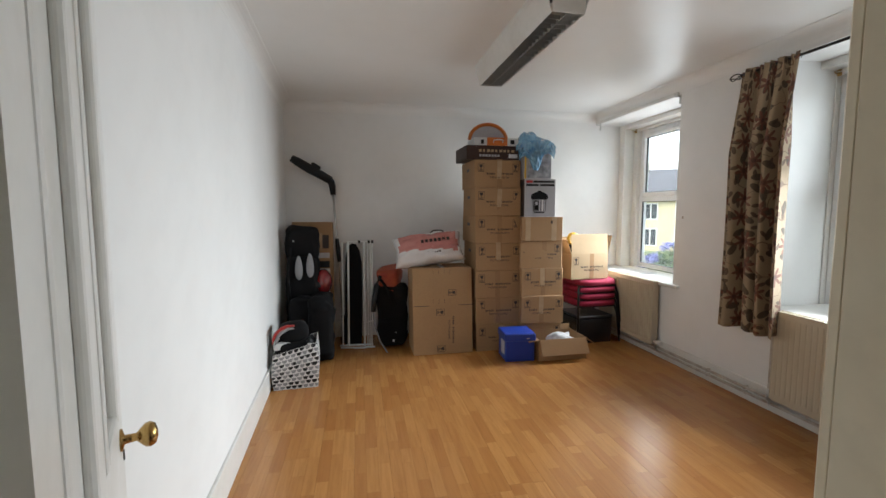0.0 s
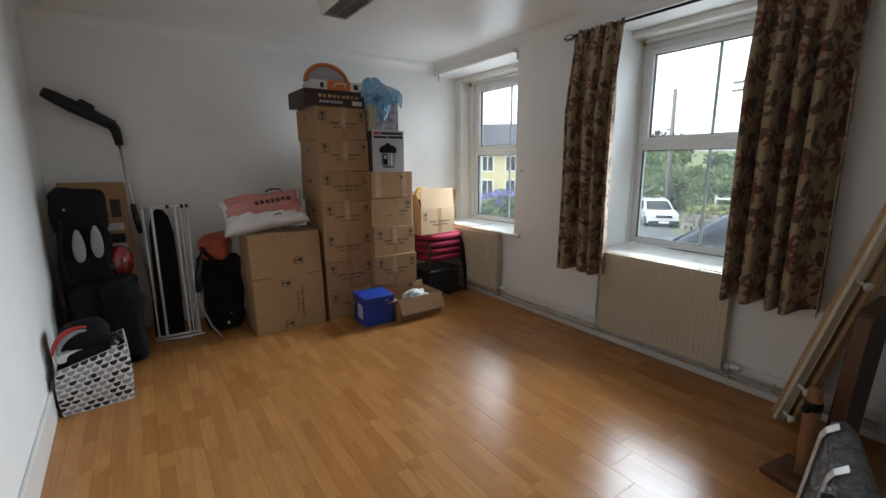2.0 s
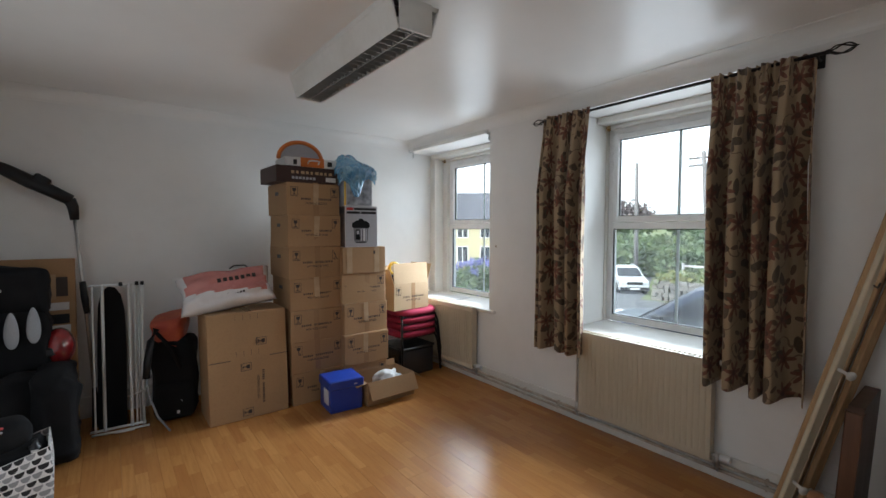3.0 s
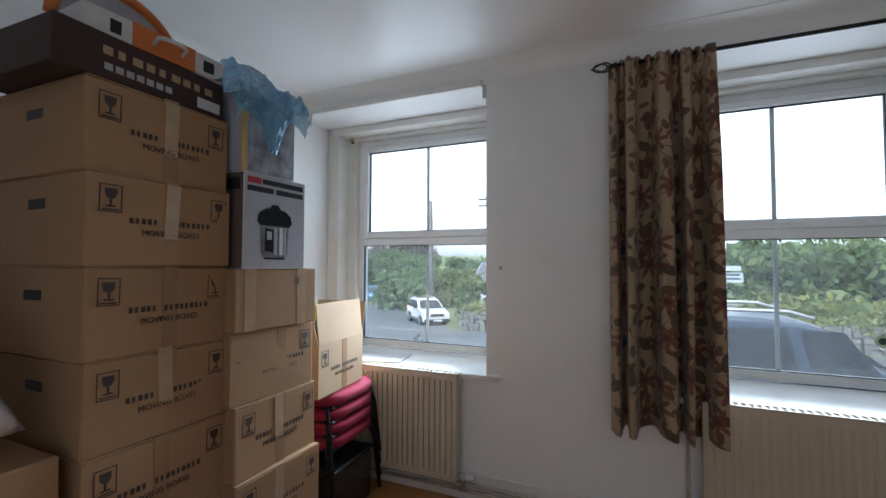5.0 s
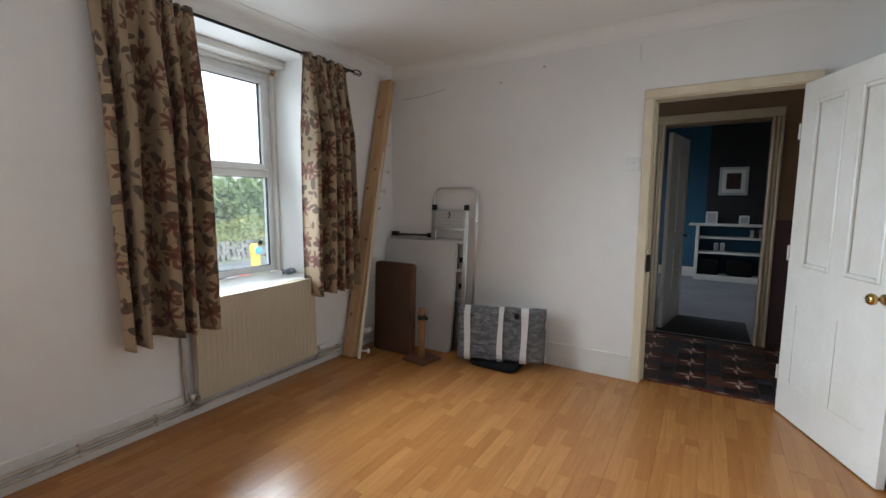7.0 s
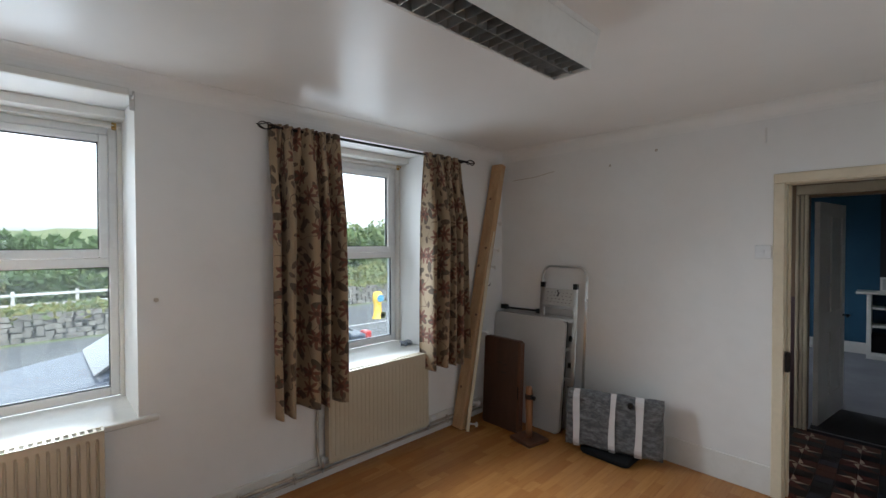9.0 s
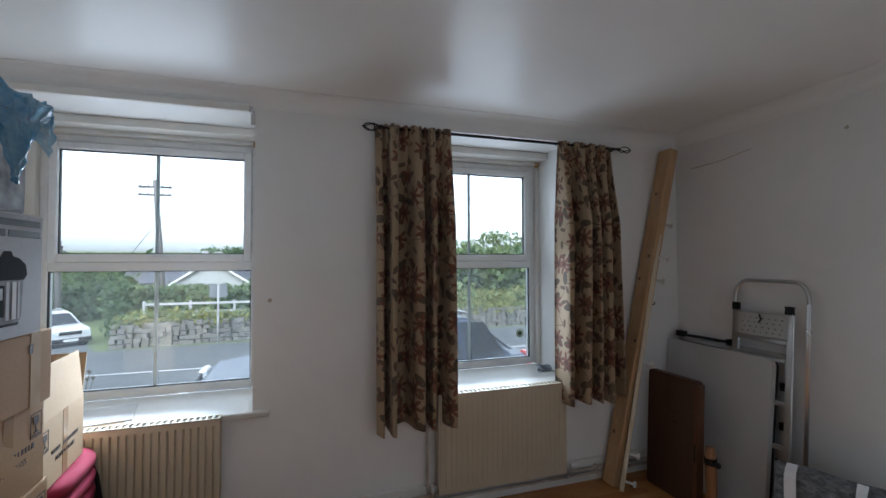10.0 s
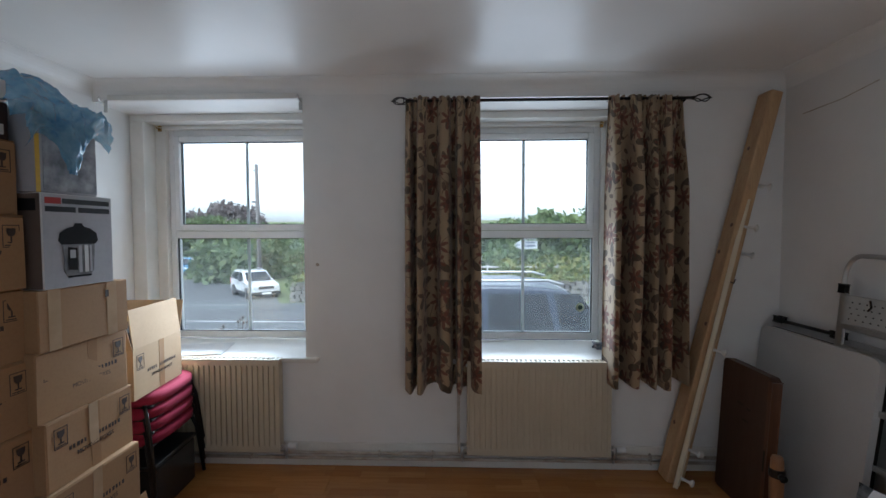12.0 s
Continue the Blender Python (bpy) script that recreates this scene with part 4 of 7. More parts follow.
# the bag: a crumpled sheet over the box top, one corner drooping at the side and a tail hanging down the front
bm = bmesh.new()
nu, nv = 70, 80
grid = []
for i in range(nu + 1):
    u = i / nu * 2 - 1
    col = []
    tail = 0.09 + 0.17 * math.exp(-((u + 0.05) / 0.50) ** 4)
    for j in range(nv + 1):
        w = j / nv * 0.62
        c = Vector((u * 1.6, w * 5.0, 2.0))
        n1 = noise.noise(c * 1.1) * 0.045 + abs(noise.noise(c * 2.4)) * 0.035 + abs(noise.noise(c * 5.5 + Vector((4, 2, 1)))) * 0.018
        side = max(0.0, abs(u - 0.1) - 0.62)
        x = 2.478 + 0.19 * u
        if w < 0.36:
            y, z = 3.92 - w * 0.98, 2.03 + 0.10 * math.sin(math.pi * min(1, w / 0.36)) * (1 - 0.6 * u * u) + n1
        else:
            k = (w - 0.36) / 0.26
            y = 3.567 - 0.03 * math.sin(math.pi * min(1, k * 0.9)) - n1 * 0.8
            z = 2.03 - k * tail + n1 * (1 - k)
            x += (0.0 - (x - 2.47)) * 0.25 * k * (1 if abs(u) < 0.6 else 0.3)
        z -= side * (0.14 if u < 0 else 0.12) + max(0.0, abs(u) - 0.88) * 0.2
        z = max(z, 2.012) if y > 3.60 and x < 2.66 else z
        col.append(bm.verts.new((x, y, z)))
    grid.append(col)
for i in range(nu):
    for j in range(nv):
        bm.faces.new((grid[i][j], grid[i + 1][j], grid[i + 1][j + 1], grid[i][j + 1]))
bag = part("plastic_bag", bm, BAGBLUE, None, "", True)
tagged(bag, "crumpled translucent blue plastic bag draped over a box", "plastic bag")
moving_box(2.54, 3.945, 1.092, 0, 0.33, 0.26, 0.45, False, TAPE, "plain_carton", "plain tan carton standing behind the printed boxes", "", False)

# boxes on the tall stack
rk = thing("amplifier_box", (1.815, 3.645, 1.877), 1.5, "flat dark brown printed carton on top of the boxes", "product box")
part("carton", boxed((0, 0, 0), (0.53, 0.42, 0.133), 0.003), DARKBOX, rk)
for i in range(9):
    part("print_bar", boxed((0.12 + i * 0.041, -0.0012, 0.072), (0.12 + i * 0.041 + (0.026, 0.020, 0.030)[i % 3], 0.0, 0.096)), KRAFTL, rk)
for i in range(7):
    part("print_bar", boxed((0.125 + i * 0.03, -0.0012, 0.028), (0.125 + i * 0.03 + 0.022, 0.0, 0.048)), GREYCARD, rk)
part("sticker", boxed((0.42, -0.0012, 0.018), (0.51, 0.0, 0.055)), PAPERW, rk, "white address sticker")
oc = thing("saw_case", (1.888, 3.665, 2.011), -3.0, "white and orange cardboard tool box with carry handle", "tool box")
part("carton", boxed((0, 0, 0), (0.44, 0.30, 0.075), 0.004), PAPERW, oc)
part("orange_band", boxed((0.13, -0.0016, -0.0), (0.33, 0.302, 0.0765), 0.001), ORANGE, oc)
part("carry_handle", tubed([(0.19, -0.004, 0.03), (0.19, -0.03, 0.045), (0.21, -0.036, 0.05), (0.26, -0.036, 0.05), (0.28, -0.03, 0.045), (0.28, -0.004, 0.03)], 0.006, 8), PAPERW, oc, "white moulded handle", True)
part("print_shape", boxed((0.36, -0.0012, 0.015), (0.40, 0, 0.055)), BLACKP, oc)
part("print_shape", boxed((0.07, -0.0012, 0.015), (0.10, 0, 0.055)), BLACKP, oc)
arc = thing("orange_hoop", (2.08, 3.83, 2.087), 0, "curved orange plastic guard with clear centre lying on the boxes", "plastic guard")
bm = bmesh.new()
pts = [(-0.19 * math.cos(a), 0, 0.155 * math.sin(a)) for a in [math.pi * k / 20 for k in range(21)]]
tube(bm, pts, 0.018, 8)
part("rim", bm, ORANGE, arc, "", True)
bm = bmesh.new()
poly(bm, [(-0.18 * math.cos(a), 0.145 * math.sin(a)) for a in [math.pi * k / 16 for k in range(17)]], 0.012)
part("shield", bm, GREYCARD, arc, "milky plastic shield")

# large single carton with a pillow pack on it
big = thing("large_carton", (1.297, 3.625, 0.0), 0.5, "large tall kraft carton with fragile marks, folded top", "cardboard box")
bm = boxed((0, 0, 0), (0.585, 0.36, 0.84), 0.006)
for v in bm.verts:
    if v.co.z > 0.5:
        v.co.y += 0.03
        v.co.x -= 0.008
part("carton", bm, KRAFT, big)
for x0, x1 in ((0.0, 0.15), (0.44, 0.585)):
    part("fold_slot", boxed((x0, -0.001, 0.477), (x1, 0.004, 0.481)), INK, big)
for i in range(4):
    for z0 in (0.50, 0.78):
        part("print_bar", boxed((0.19 + i * 0.055, 0.018 if z0 > 0.7 else 0.003, z0), (0.192 + i * 0.055, 0.0185 if z0 > 0.7 else 0.0035, z0 + 0.045)), INK, big)
print_on(big, MARK, pose(0.38, 0.017, 0.60, 0, 90, 0), "fragile_mark")
print_on(big, MARK, pose(0.26, -0.001, 0.415, 0, 90, 0), "fragile_mark")
print_on(big, MARK, pose(0.27, -0.001, 0.055, 0, 90, 0), "fragile_mark")
print_on(big, BARS, pose(0.38, -0.001, 0.24, 0, 90, 0), "print_strip")
print_on(big, WORDS, pose(0.34, -0.0014, 0.24, 90, 90, 0), "lettering")
part("tape_strip", boxed((0.27, 0.028, 0.84), (0.32, 0.385, 0.8415)), TAPE, big)

def cushion(bm, sx, sy, sz, n=26, seed=1.0, wr=0.05):
    """Adds a stuffed pack centred on the origin, thick in y."""
    rows = {}
    for side in (-1, 1):
        for j in range(n + 1):
            for i in range(n + 1):
                u, v = 2 * i / n - 1, 2 * j / n - 1
                puff = max(0.0, (1 - u ** 4) * (1 - v ** 4)) ** 0.5
                wob = noise.noise(Vector((u * 2.3 + seed, v * 2.3, side * 3.0))) * wr + noise.noise(Vector((u * 7 + seed, v * 6, side))) * wr * 0.4
                x = u * sx * (1 - 0.10 * (1 - abs(v)) * abs(u)) 
                z = v * sz * (1 - 0.12 * (1 - abs(u)) * abs(v) + 0.05 * math.sin(u * 3 + seed))
                edge_ = i in (0, n) or j in (0, n)
                key = (i, j) if edge_ else (i, j, side)
                if key not in rows:
                    rows[key] = bm.verts.new((x, 0 if edge_ else side * sy * puff + wob * puff, z))
    for side in (-1, 1):
        for j in range(n):
            for i in range(n):
                q = [rows.get((a, c), rows.get((a, c, side))) for a, c in ((i, j), (i + 1, j), (i + 1, j + 1), (i, j + 1))]
                f = bm.faces.new(q if side < 0 else q[::-1])
                f.smooth = True
    return bm


pil = thing("pillow_pack", (1.475, 3.83, 1.005), -4, "pink and white plastic-wrapped pillow lying on the carton", "packed pillow")
bm = cushion(bmesh.new(), 0.345, 0.12, 0.165, seed=2.2)
for f in bm.faces:
    c = f.calc_center_median()
    f.material_index = 1 if (c.z < -0.055 - 0.1 * c.x or abs(c.x) > 0.285) else 0
tilt = Matrix.Rotation(radians(-7), 4, "Y") @ Matrix.Rotation(radians(-30), 4, "X")
for v in bm.verts:
    v.co = tilt @ v.co
part("wrap", bm, [PINK, WHITEF], pil)
bm = bmesh.new()
for i in range(7):
    box(bm, (-0.07 + i * 0.042, -0.128, 0.02), (-0.07 + i * 0.042 + 0.026, -0.123, 0.052), 0, tilt)
for i in range(6):
    box(bm, (-0.02 + i * 0.022, -0.118, -0.09), (-0.02 + i * 0.022 + 0.015, -0.113, -0.074), 0, tilt)
part("print_strip", bm, INK, pil)["kind"] = "stuff"
part("pack_handle", tubed([(0.02, 0.02, 0.165), (0.05, 0.0, 0.19), (0.13, 0.0, 0.19), (0.16, 0.02, 0.165)], 0.006, 8), BLACKP, pil, "thin black carry handle", True)

# blue crate and open carton on the floor
bl = thing("blue_box", (2.10, 3.295, 0.0), -4.0, "blue corrugated plastic storage box with lid", "storage box")
part("tub", boxed((0.006, 0.006, 0), (0.279, 0.26, 0.19), 0.006), BLUEB, bl)
part("lid", boxed((-0.004, -0.006, 0.19), (0.289, 0.27, 0.262), 0.008), BLUEB, bl, "fitted blue lid")
part("label", boxed((0.0, 0.05, 0.06), (0.007, 0.15, 0.18)), PAPERW, bl, "white paper label")
part("logo_bar", boxed((0.20, -0.0075, 0.215), (0.23, -0.006, 0.222)), PAPERW, bl)


def open_carton(name, at, turn, w, d, h, mat, label, flaps, printed=False):
    root = thing(name, at, turn, label, "cardboard box")
    t = 0.005
    for nm, lo_, hi_ in (("front_wall", (0, 0, 0), (w, t, h)), ("back_wall", (0, d - t, 0), (w, d, h)), ("side_wall", (0, t, 0), (t, d - t, h)), ("side_wall", (w - t, t, 0), (w, d - t, h)), ("base", (t, t, 0), (w - t, d - t, t))):
        part(nm, boxed(lo_, hi_), mat, root)
    for edge_, ang, ln in flaps:
        if edge_ == "front":
            m = Matrix.Translation((0, 0.002, h)) @ Matrix.Rotation(radians(ang), 4, "X")
            bm = boxed((0.004, -t / 2, 0.0), (w - 0.004, t / 2, ln), 0, m)
        elif edge_ == "back":
            m = Matrix.Translation((0, d - 0.002, h)) @ Matrix.Rotation(radians(-ang), 4, "X")
            bm = boxed((0.004, -t / 2, 0.0), (w - 0.004, t / 2, ln), 0, m)
        elif edge_ == "left":
            m = Matrix.Translation((0.002, 0, h)) @ Matrix.Rotation(radians(-ang), 4, "Y")
            bm = boxed((-t / 2, 0.004, 0), (t / 2, d - 0.004, ln), 0, m)
        else:
            m = Matrix.Translation((w - 0.002, 0, h)) @ Matrix.Rotation(radians(ang), 4, "Y")
            bm = boxed((-t / 2, 0.004, 0), (t / 2, d - 0.004, ln), 0, m)
        part("flap", bm, mat, root)
    if printed:
        print_on(root, MARK, pose(0.055, -0.001, h - 0.075), "fragile_mark")
        print_on(root, BARS, pose(w * 0.55, -0.001, h * 0.45), "print_strip")
        print_on(root, WORDS, pose(w * 0.55, -0.0016, h * 0.45 - 0.035, 90, 0, 0), "lettering")
        part("tape_strip", boxed((w * 0.55 - 0.024, -0.0012, 0), (w * 0.55 + 0.024, 0, h)), TAPE, root)
    return root


open_carton("open_carton", (2.415, 3.255, 0.0), 1.0, 0.475, 0.33, 0.20, KRAFT, "open brown carton with crumpled packing paper inside", (("front", 152, 0.15), ("back", 12, 0.05), ("left", 100, 0.10), ("right", 125, 0.12)))
bm = bmesh.new()
bmesh.ops.create_icosphere(bm, subdivisions=4, radius=1.0)
for v in bm.verts:
    c = v.co.copy()
    k = 1 + 0.35 * noise.noise(c * 2.6) + 0.2 * abs(noise.noise(c * 7))
    v.co = Vector((2.72 + c.x * 0.13 * k, 3.45 + c.y * 0.09 * k, 0.11 + c.z * 0.085 * k))
pp = part("packing_paper", bm, PAPERW, None, "", True)
tagged(pp, "crumpled white packing paper in the open carton", "paper")

# stack of red chairs with an open carton on it
def chair(z, seat_only=False):
    root = thing("stacking_chair", (3.245, 3.90, z), 4, "red upholstered stacking chair with black tubular legs", "chair", "stacked chairs")
    bm = bmesh.new()
    n, rr = 28, []
    for lvl, (k, zz) in enumerate(((0.90, 0.391), (0.985, 0.397), (1.0, 0.428), (0.975, 0.453), (0.86, 0.462))):
        ring = []
        for i in range(n):
            a = 2 * math.pi * i / n
            ex = lambda q: math.copysign(abs(q) ** 0.55, q)
            ring.append(bm.verts.new((0.25 * k * ex(math.cos(a)), 0.235 * k * ex(math.sin(a)), zz + (0.012 * math.sin(a) if lvl > 2 else 0))))
        rr.append(ring)
    for q, w in zip(rr, rr[1:]):
        for i in range(n):
            f = bm.faces.new((q[i], q[(i + 1) % n], w[(i + 1) % n], w[i]))
            f.smooth = True
    bm.faces.new(rr[0][::-1])
    f = bm.faces.new(rr[-1])
    part("seat", bm, REDF, root, "rounded red fabric seat pad")
    part("seat_shell", boxed((-0.215, -0.205, 0.375), (0.215, 0.205, 0.396), 0.01), BLACKP, root, "black plastic seat shell")
    for sx in (-1, 1):
        part("front_leg", tubed([(sx * 0.215, -0.17, 0.40), (sx * 0.235, -0.20, 0.30), (sx * 0.25, -0.235, 0.0)], 0.011, 8), BLACKP, root, "", True)
        part("back_leg", tubed([(sx * 0.215, 0.15, 0.40), (sx * 0.235, 0.22, 0.30), (sx * 0.245, 0.26, 0.0)], 0.014, 8), BLACKP, root, "", True)
        part("frame_rail", tubed([(sx * 0.215, -0.17, 0.398), (sx * 0.215, 0.15, 0.398)], 0.010, 8), BLACKP, root, "", True)
    return root


for i in range(4):
    chair(0.072 * i)
oc2 = open_carton("open_carton", (2.94, 3.69, 0.678), 5.0, 0.44, 0.34, 0.265, KRAFTL, "tall open pale carton standing on stacked chairs", (("front", -6, 0.205), ("right", 14, 0.19), ("back", 4, 0.16), ("left", 20, 0.16)), True)
tape_roll = bmesh.new()
pts = [(3.03 + 0.055 * math.cos(a), 3.84, 1.09 + 0.055 * math.sin(a)) for a in [2 * math.pi * k / 20 for k in range(21)]]
tube(tape_roll, pts, 0.017, 8)
tagged(part("tape_roll", tape_roll, YELLOW, None, "", True), "roll of yellow tape standing in the open carton", "tape roll")
fill = boxed((2.96, 3.745, 0.69), (3.33, 3.98, 1.03), 0.02, None, 2)
tagged(part("dark_bundle", fill, BLACKF), "dark bundle filling the open carton", "bundle")
# crate's size and dark colour also take in the shadow under the chairs
cr = thing("dark_crate", (3.02, 3.66, 0.0), 3, "dark plastic storage crate, darkened for the shadow under the chairs", "crate")
part("tub", boxed((0, 0, 0), (0.40, 0.40, 0.27), 0.012), surface("shaded_smoky_plastic", (0.025, 0.028, 0.034), None, 0.25, relief=0), cr)
part("lid", boxed((-0.008, -0.008, 0.27), (0.408, 0.408, 0.292), 0.006), BLACKP, cr)

# card lying on the sill, cloth on the other
sc = thing("flat_card", (3.64, 3.62, SILL + 0.001), 12, "sheet of pale card lying on the window sill", "card sheet")
part("sheet", boxed((0, 0, 0), (0.30, 0.46, 0.006), 0.002), PAPERW, sc)
part("lower_sheet", boxed((-0.02, 0.03, -0.0005), (0.25, 0.46, 0.0), 0.0), KRAFTL, sc)

# ---------------------------------------------------------------- far-left clutter
def soft_box(bm, lo_, hi_, seed=0.0, amp=0.03, cuts=5, round_=0.35, m=None):
    """Adds a lumpy stuffed shape that fills the box."""
    r = bmesh.ops.create_icosphere(bm, subdivisions=cuts if cuts < 5 else 4, radius=1.0)
    c = [(a + b_) / 2 for a, b_ in zip(lo_, hi_)]
    s = [(b_ - a) / 2 for a, b_ in zip(lo_, hi_)]
    for v in r["verts"]:
        d = v.co.normalized()
        e = Vector([math.copysign(abs(q) ** round_, q) for q in d])
        e /= max(1.0, max(abs(q) for q in e))
        p = Vector([c[i] + s[i] * e[i] for i in range(3)])
        nn = Vector((noise.noise(p * 6 + Vector((seed, 0, 0))), noise.noise(p * 6 + Vector((0, seed, 5))), noise.noise(p * 6 + Vector((7, 3, seed))))) * amp
        nn += Vector((noise.noise(p * 19 + Vector((seed, 2, 0))), noise.noise(p * 19 + Vector((0, seed, 1))), 0)) * amp * 0.4
        v.co = p + nn
        if m is not None:
            v.co = m @ v.co
    for v in r["verts"]:
        for f in v.link_faces:
            f.smooth = True
    return bm


fc_ = thing("tall_flat_carton", (0.125, 4.17, 0), 0, "tall flat brown carton leaning in the corner with white printed panel", "cardboard box")
lean = Matrix.Rotation(radians(-4), 4, "X")
part("carton", boxed((0, 0, 0), (0.405, 0.12, 1.275), 0.004, lean), KRAFT, fc_)
for x0, x1, z0, z1, mt in ((0.245, 0.30, 0.98, 1.16, CLEAR), (0.30, 0.365, 1.0, 1.14, INK), (0.23, 0.37, 0.90, 0.955, PAPERW), (0.24, 0.37, 0.80, 0.87, BLACKP), (0.23, 0.375, 0.58, 0.79, PAPERW), (0.25, 0.37, 0.45, 0.56, PAPERW), (0.23, 0.30, 0.70, 0.76, GREYCARD)):
    part("print_panel", boxed((x0, -0.002, z0), (x1, 0.0, z1), 0, lean), mt, fc_)

gb = thing("black_holdall", (0.275, 3.93, 0), 8, "tall black padded bag with two grey oval pads", "bag")
part("body", soft_box(bmesh.new(), (-0.16, -0.14, 0.0), (0.15, 0.16, 0.98), 1.0, 0.035), BLACKF, gb)
part("hood", soft_box(bmesh.new(), (-0.15, -0.10, 0.90), (0.13, 0.14, 1.24), 4.0, 0.05), BLACKF, gb)
for sx, tz in ((-0.05, 0.86), (0.05, 0.88)):
    bm = bmesh.new()
    bmesh.ops.create_uvsphere(bm, u_segments=16, v_segments=10, radius=1.0)
    for v in bm.verts:
        v.co = Vector((sx + v.co.x * 0.034 * (1 - 0.25 * v.co.z), -0.165 + v.co.y * 0.018, tz + v.co.z * 0.115))
    part("oval_pad", bm, GREYF, gb, "grey oval pad", True)
part("strap", tubed([(-0.12, -0.15, 1.05), (-0.15, -0.19, 0.8), (-0.13, -0.17, 0.5)], 0.012, 8), BLACKF, gb, "", True)
part("buckle", boxed((-0.10, -0.14, 1.10), (-0.085, -0.12, 1.115), 0.003), CHROME, gb)
part("lower_pocket", soft_box(bmesh.new(), (-0.15, -0.30, 0.05), (0.20, -0.05, 0.60), 9.0, 0.04), BLACKF, gb)

coat = bmesh.new()
soft_box(coat, (0.35, 3.55, 0.0), (0.55, 3.93, 0.62), 5.0, 0.05)
tagged(part("black_coat", coat, BLACKF), "heap of black padded cloth on the floor", "coat")
hm = thing("red_helmet", (0.455, 3.91, 0.62), 0, "glossy red and black helmet resting on the black cloth", "helmet")
bm = bmesh.new()
bmesh.ops.create_uvsphere(bm, u_segments=24, v_segments=16, radius=1.0)
for v in bm.verts:
    v.co = Vector((v.co.x * 0.085, v.co.y * 0.12, 0.08 + v.co.z * 0.125))
part("shell", bm, surface("dark_red_gloss", (0.26, 0.016, 0.018), (0.10, 0.01, 0.012), 0.18, big=7, relief=0, coat=0.5), hm, "", True)
part("visor", boxed((-0.088, -0.115, 0.04), (0.02, -0.07, 0.10), 0.012), BLACKP, hm)

bk = thing("storage_basket", (0.135, 3.03, 0), 4, "fabric storage basket printed with rows of half discs", "basket")
bm = bmesh.new()
uvl = bm.loops.layers.uv.new("print")
bw, bd = 0.33, 0.30


def bask(u):
    """Outline of the basket, u metres round it from the front left corner."""
    if u < bw:
        return u, 0.0
    if u < bw + bd:
        return bw, u - bw
    if u < 2 * bw + bd:
        return bw - (u - bw - bd), bd
    return 0.0, bd - (u - 2 * bw - bd)


per = 2 * (bw + bd)
n = 64
grid_ = []
for j in range(9):
    row = []
    for i in range(n):
        x_, y_ = bask(per * i / n)
        top_ = 0.275 + 0.085 * x_ / bw
        z_ = top_ * j / 8
        bul = 0.012 * math.sin(math.pi * j / 8)
        row.append(bm.verts.new((x_ + bul * (1 if x_ > bw / 2 else -1) * (abs(x_ - bw / 2) > bw * 0.45), y_ - bul * (y_ < 0.01), z_)))
    grid_.append(row)
for j in range(8):
    for i in range(n):
        f = bm.faces.new((grid_[j][i], grid_[j][(i + 1) % n], grid_[j + 1][(i + 1) % n], grid_[j + 1][i]))
        for lp, (a, c) in zip(f.loops, ((i, j), (i + 1, j), (i + 1, j + 1), (i, j + 1))):
            lp[uvl].uv = (per * a / n, 0.30 * c / 8)
bm.faces.new(grid_[0][::-1])
ob = part("side", bm, BASKET, bk)
so = ob.modifiers.new("thickness", "SOLIDIFY")
so.thickness = 0.006
part("eyelet", lathed([(0.012, 0), (0.014, 0.003), (0.008, 0.005)], Matrix.Translation((0.16, -0.013, 0.21)) @ Matrix.Rotation(radians(90), 4, "X")), BLACKP, bk)
con = bmesh.new()
soft_box(con, (0.15, 3.07, 0.12), (0.44, 3.32, 0.36), 2.0, 0.03)
tagged(part("dark_cloth", con, BLACKF), "jumble of dark cloth in the basket", "cloth")
cap = thing("red_black_cap", (0.265, 3.18, 0.355), 12, "black and red cap with grey crescent, on the basket", "cap")
bm = soft_box(bmesh.new(), (-0.11, -0.10, -0.02), (0.13, 0.12, 0.15), 6.0, 0.015, 5, 0.7)
part("crown", bm, BLACKF, cap)
for r_, mt, dz in ((0.135, REDP, 0.0), (0.115, GREYF, -0.006)):
    pts = [(-0.02 - r_ * math.cos(a), -0.108 + dz + 0.02 * math.sin(a), 0.0 + r_ * math.sin(a)) for a in [math.pi * (0.02 + 0.55 * k / 12) for k in range(13)]]
    part("crescent", tubed(pts, [0.005 + 0.011 * math.sin(math.pi * k / 12) for k in range(13)], 8), mt, cap, "", True)
bot = thing("white_packet", (0.165, 3.09, 0.335), 25, "torn white paper packet in the basket", "packet")
part("packet", soft_box(bmesh.new(), (-0.03, -0.03, -0.03), (0.10, 0.03, 0.02), 3.0, 0.012), PAPERW, bot)
bot2 = thing("small_bottle", (0.405, 3.10, 0.30), 0, "small dark bottle with white label in the basket", "bottle")
part("bottle", lathed([(0.025, 0), (0.026, 0.06), (0.012, 0.075), (0.012, 0.095)]), BLACKP, bot2, "", True)
part("label", boxed((-0.015, -0.0275, 0.015), (0.015, -0.0255, 0.05)), PAPERW, bot2)

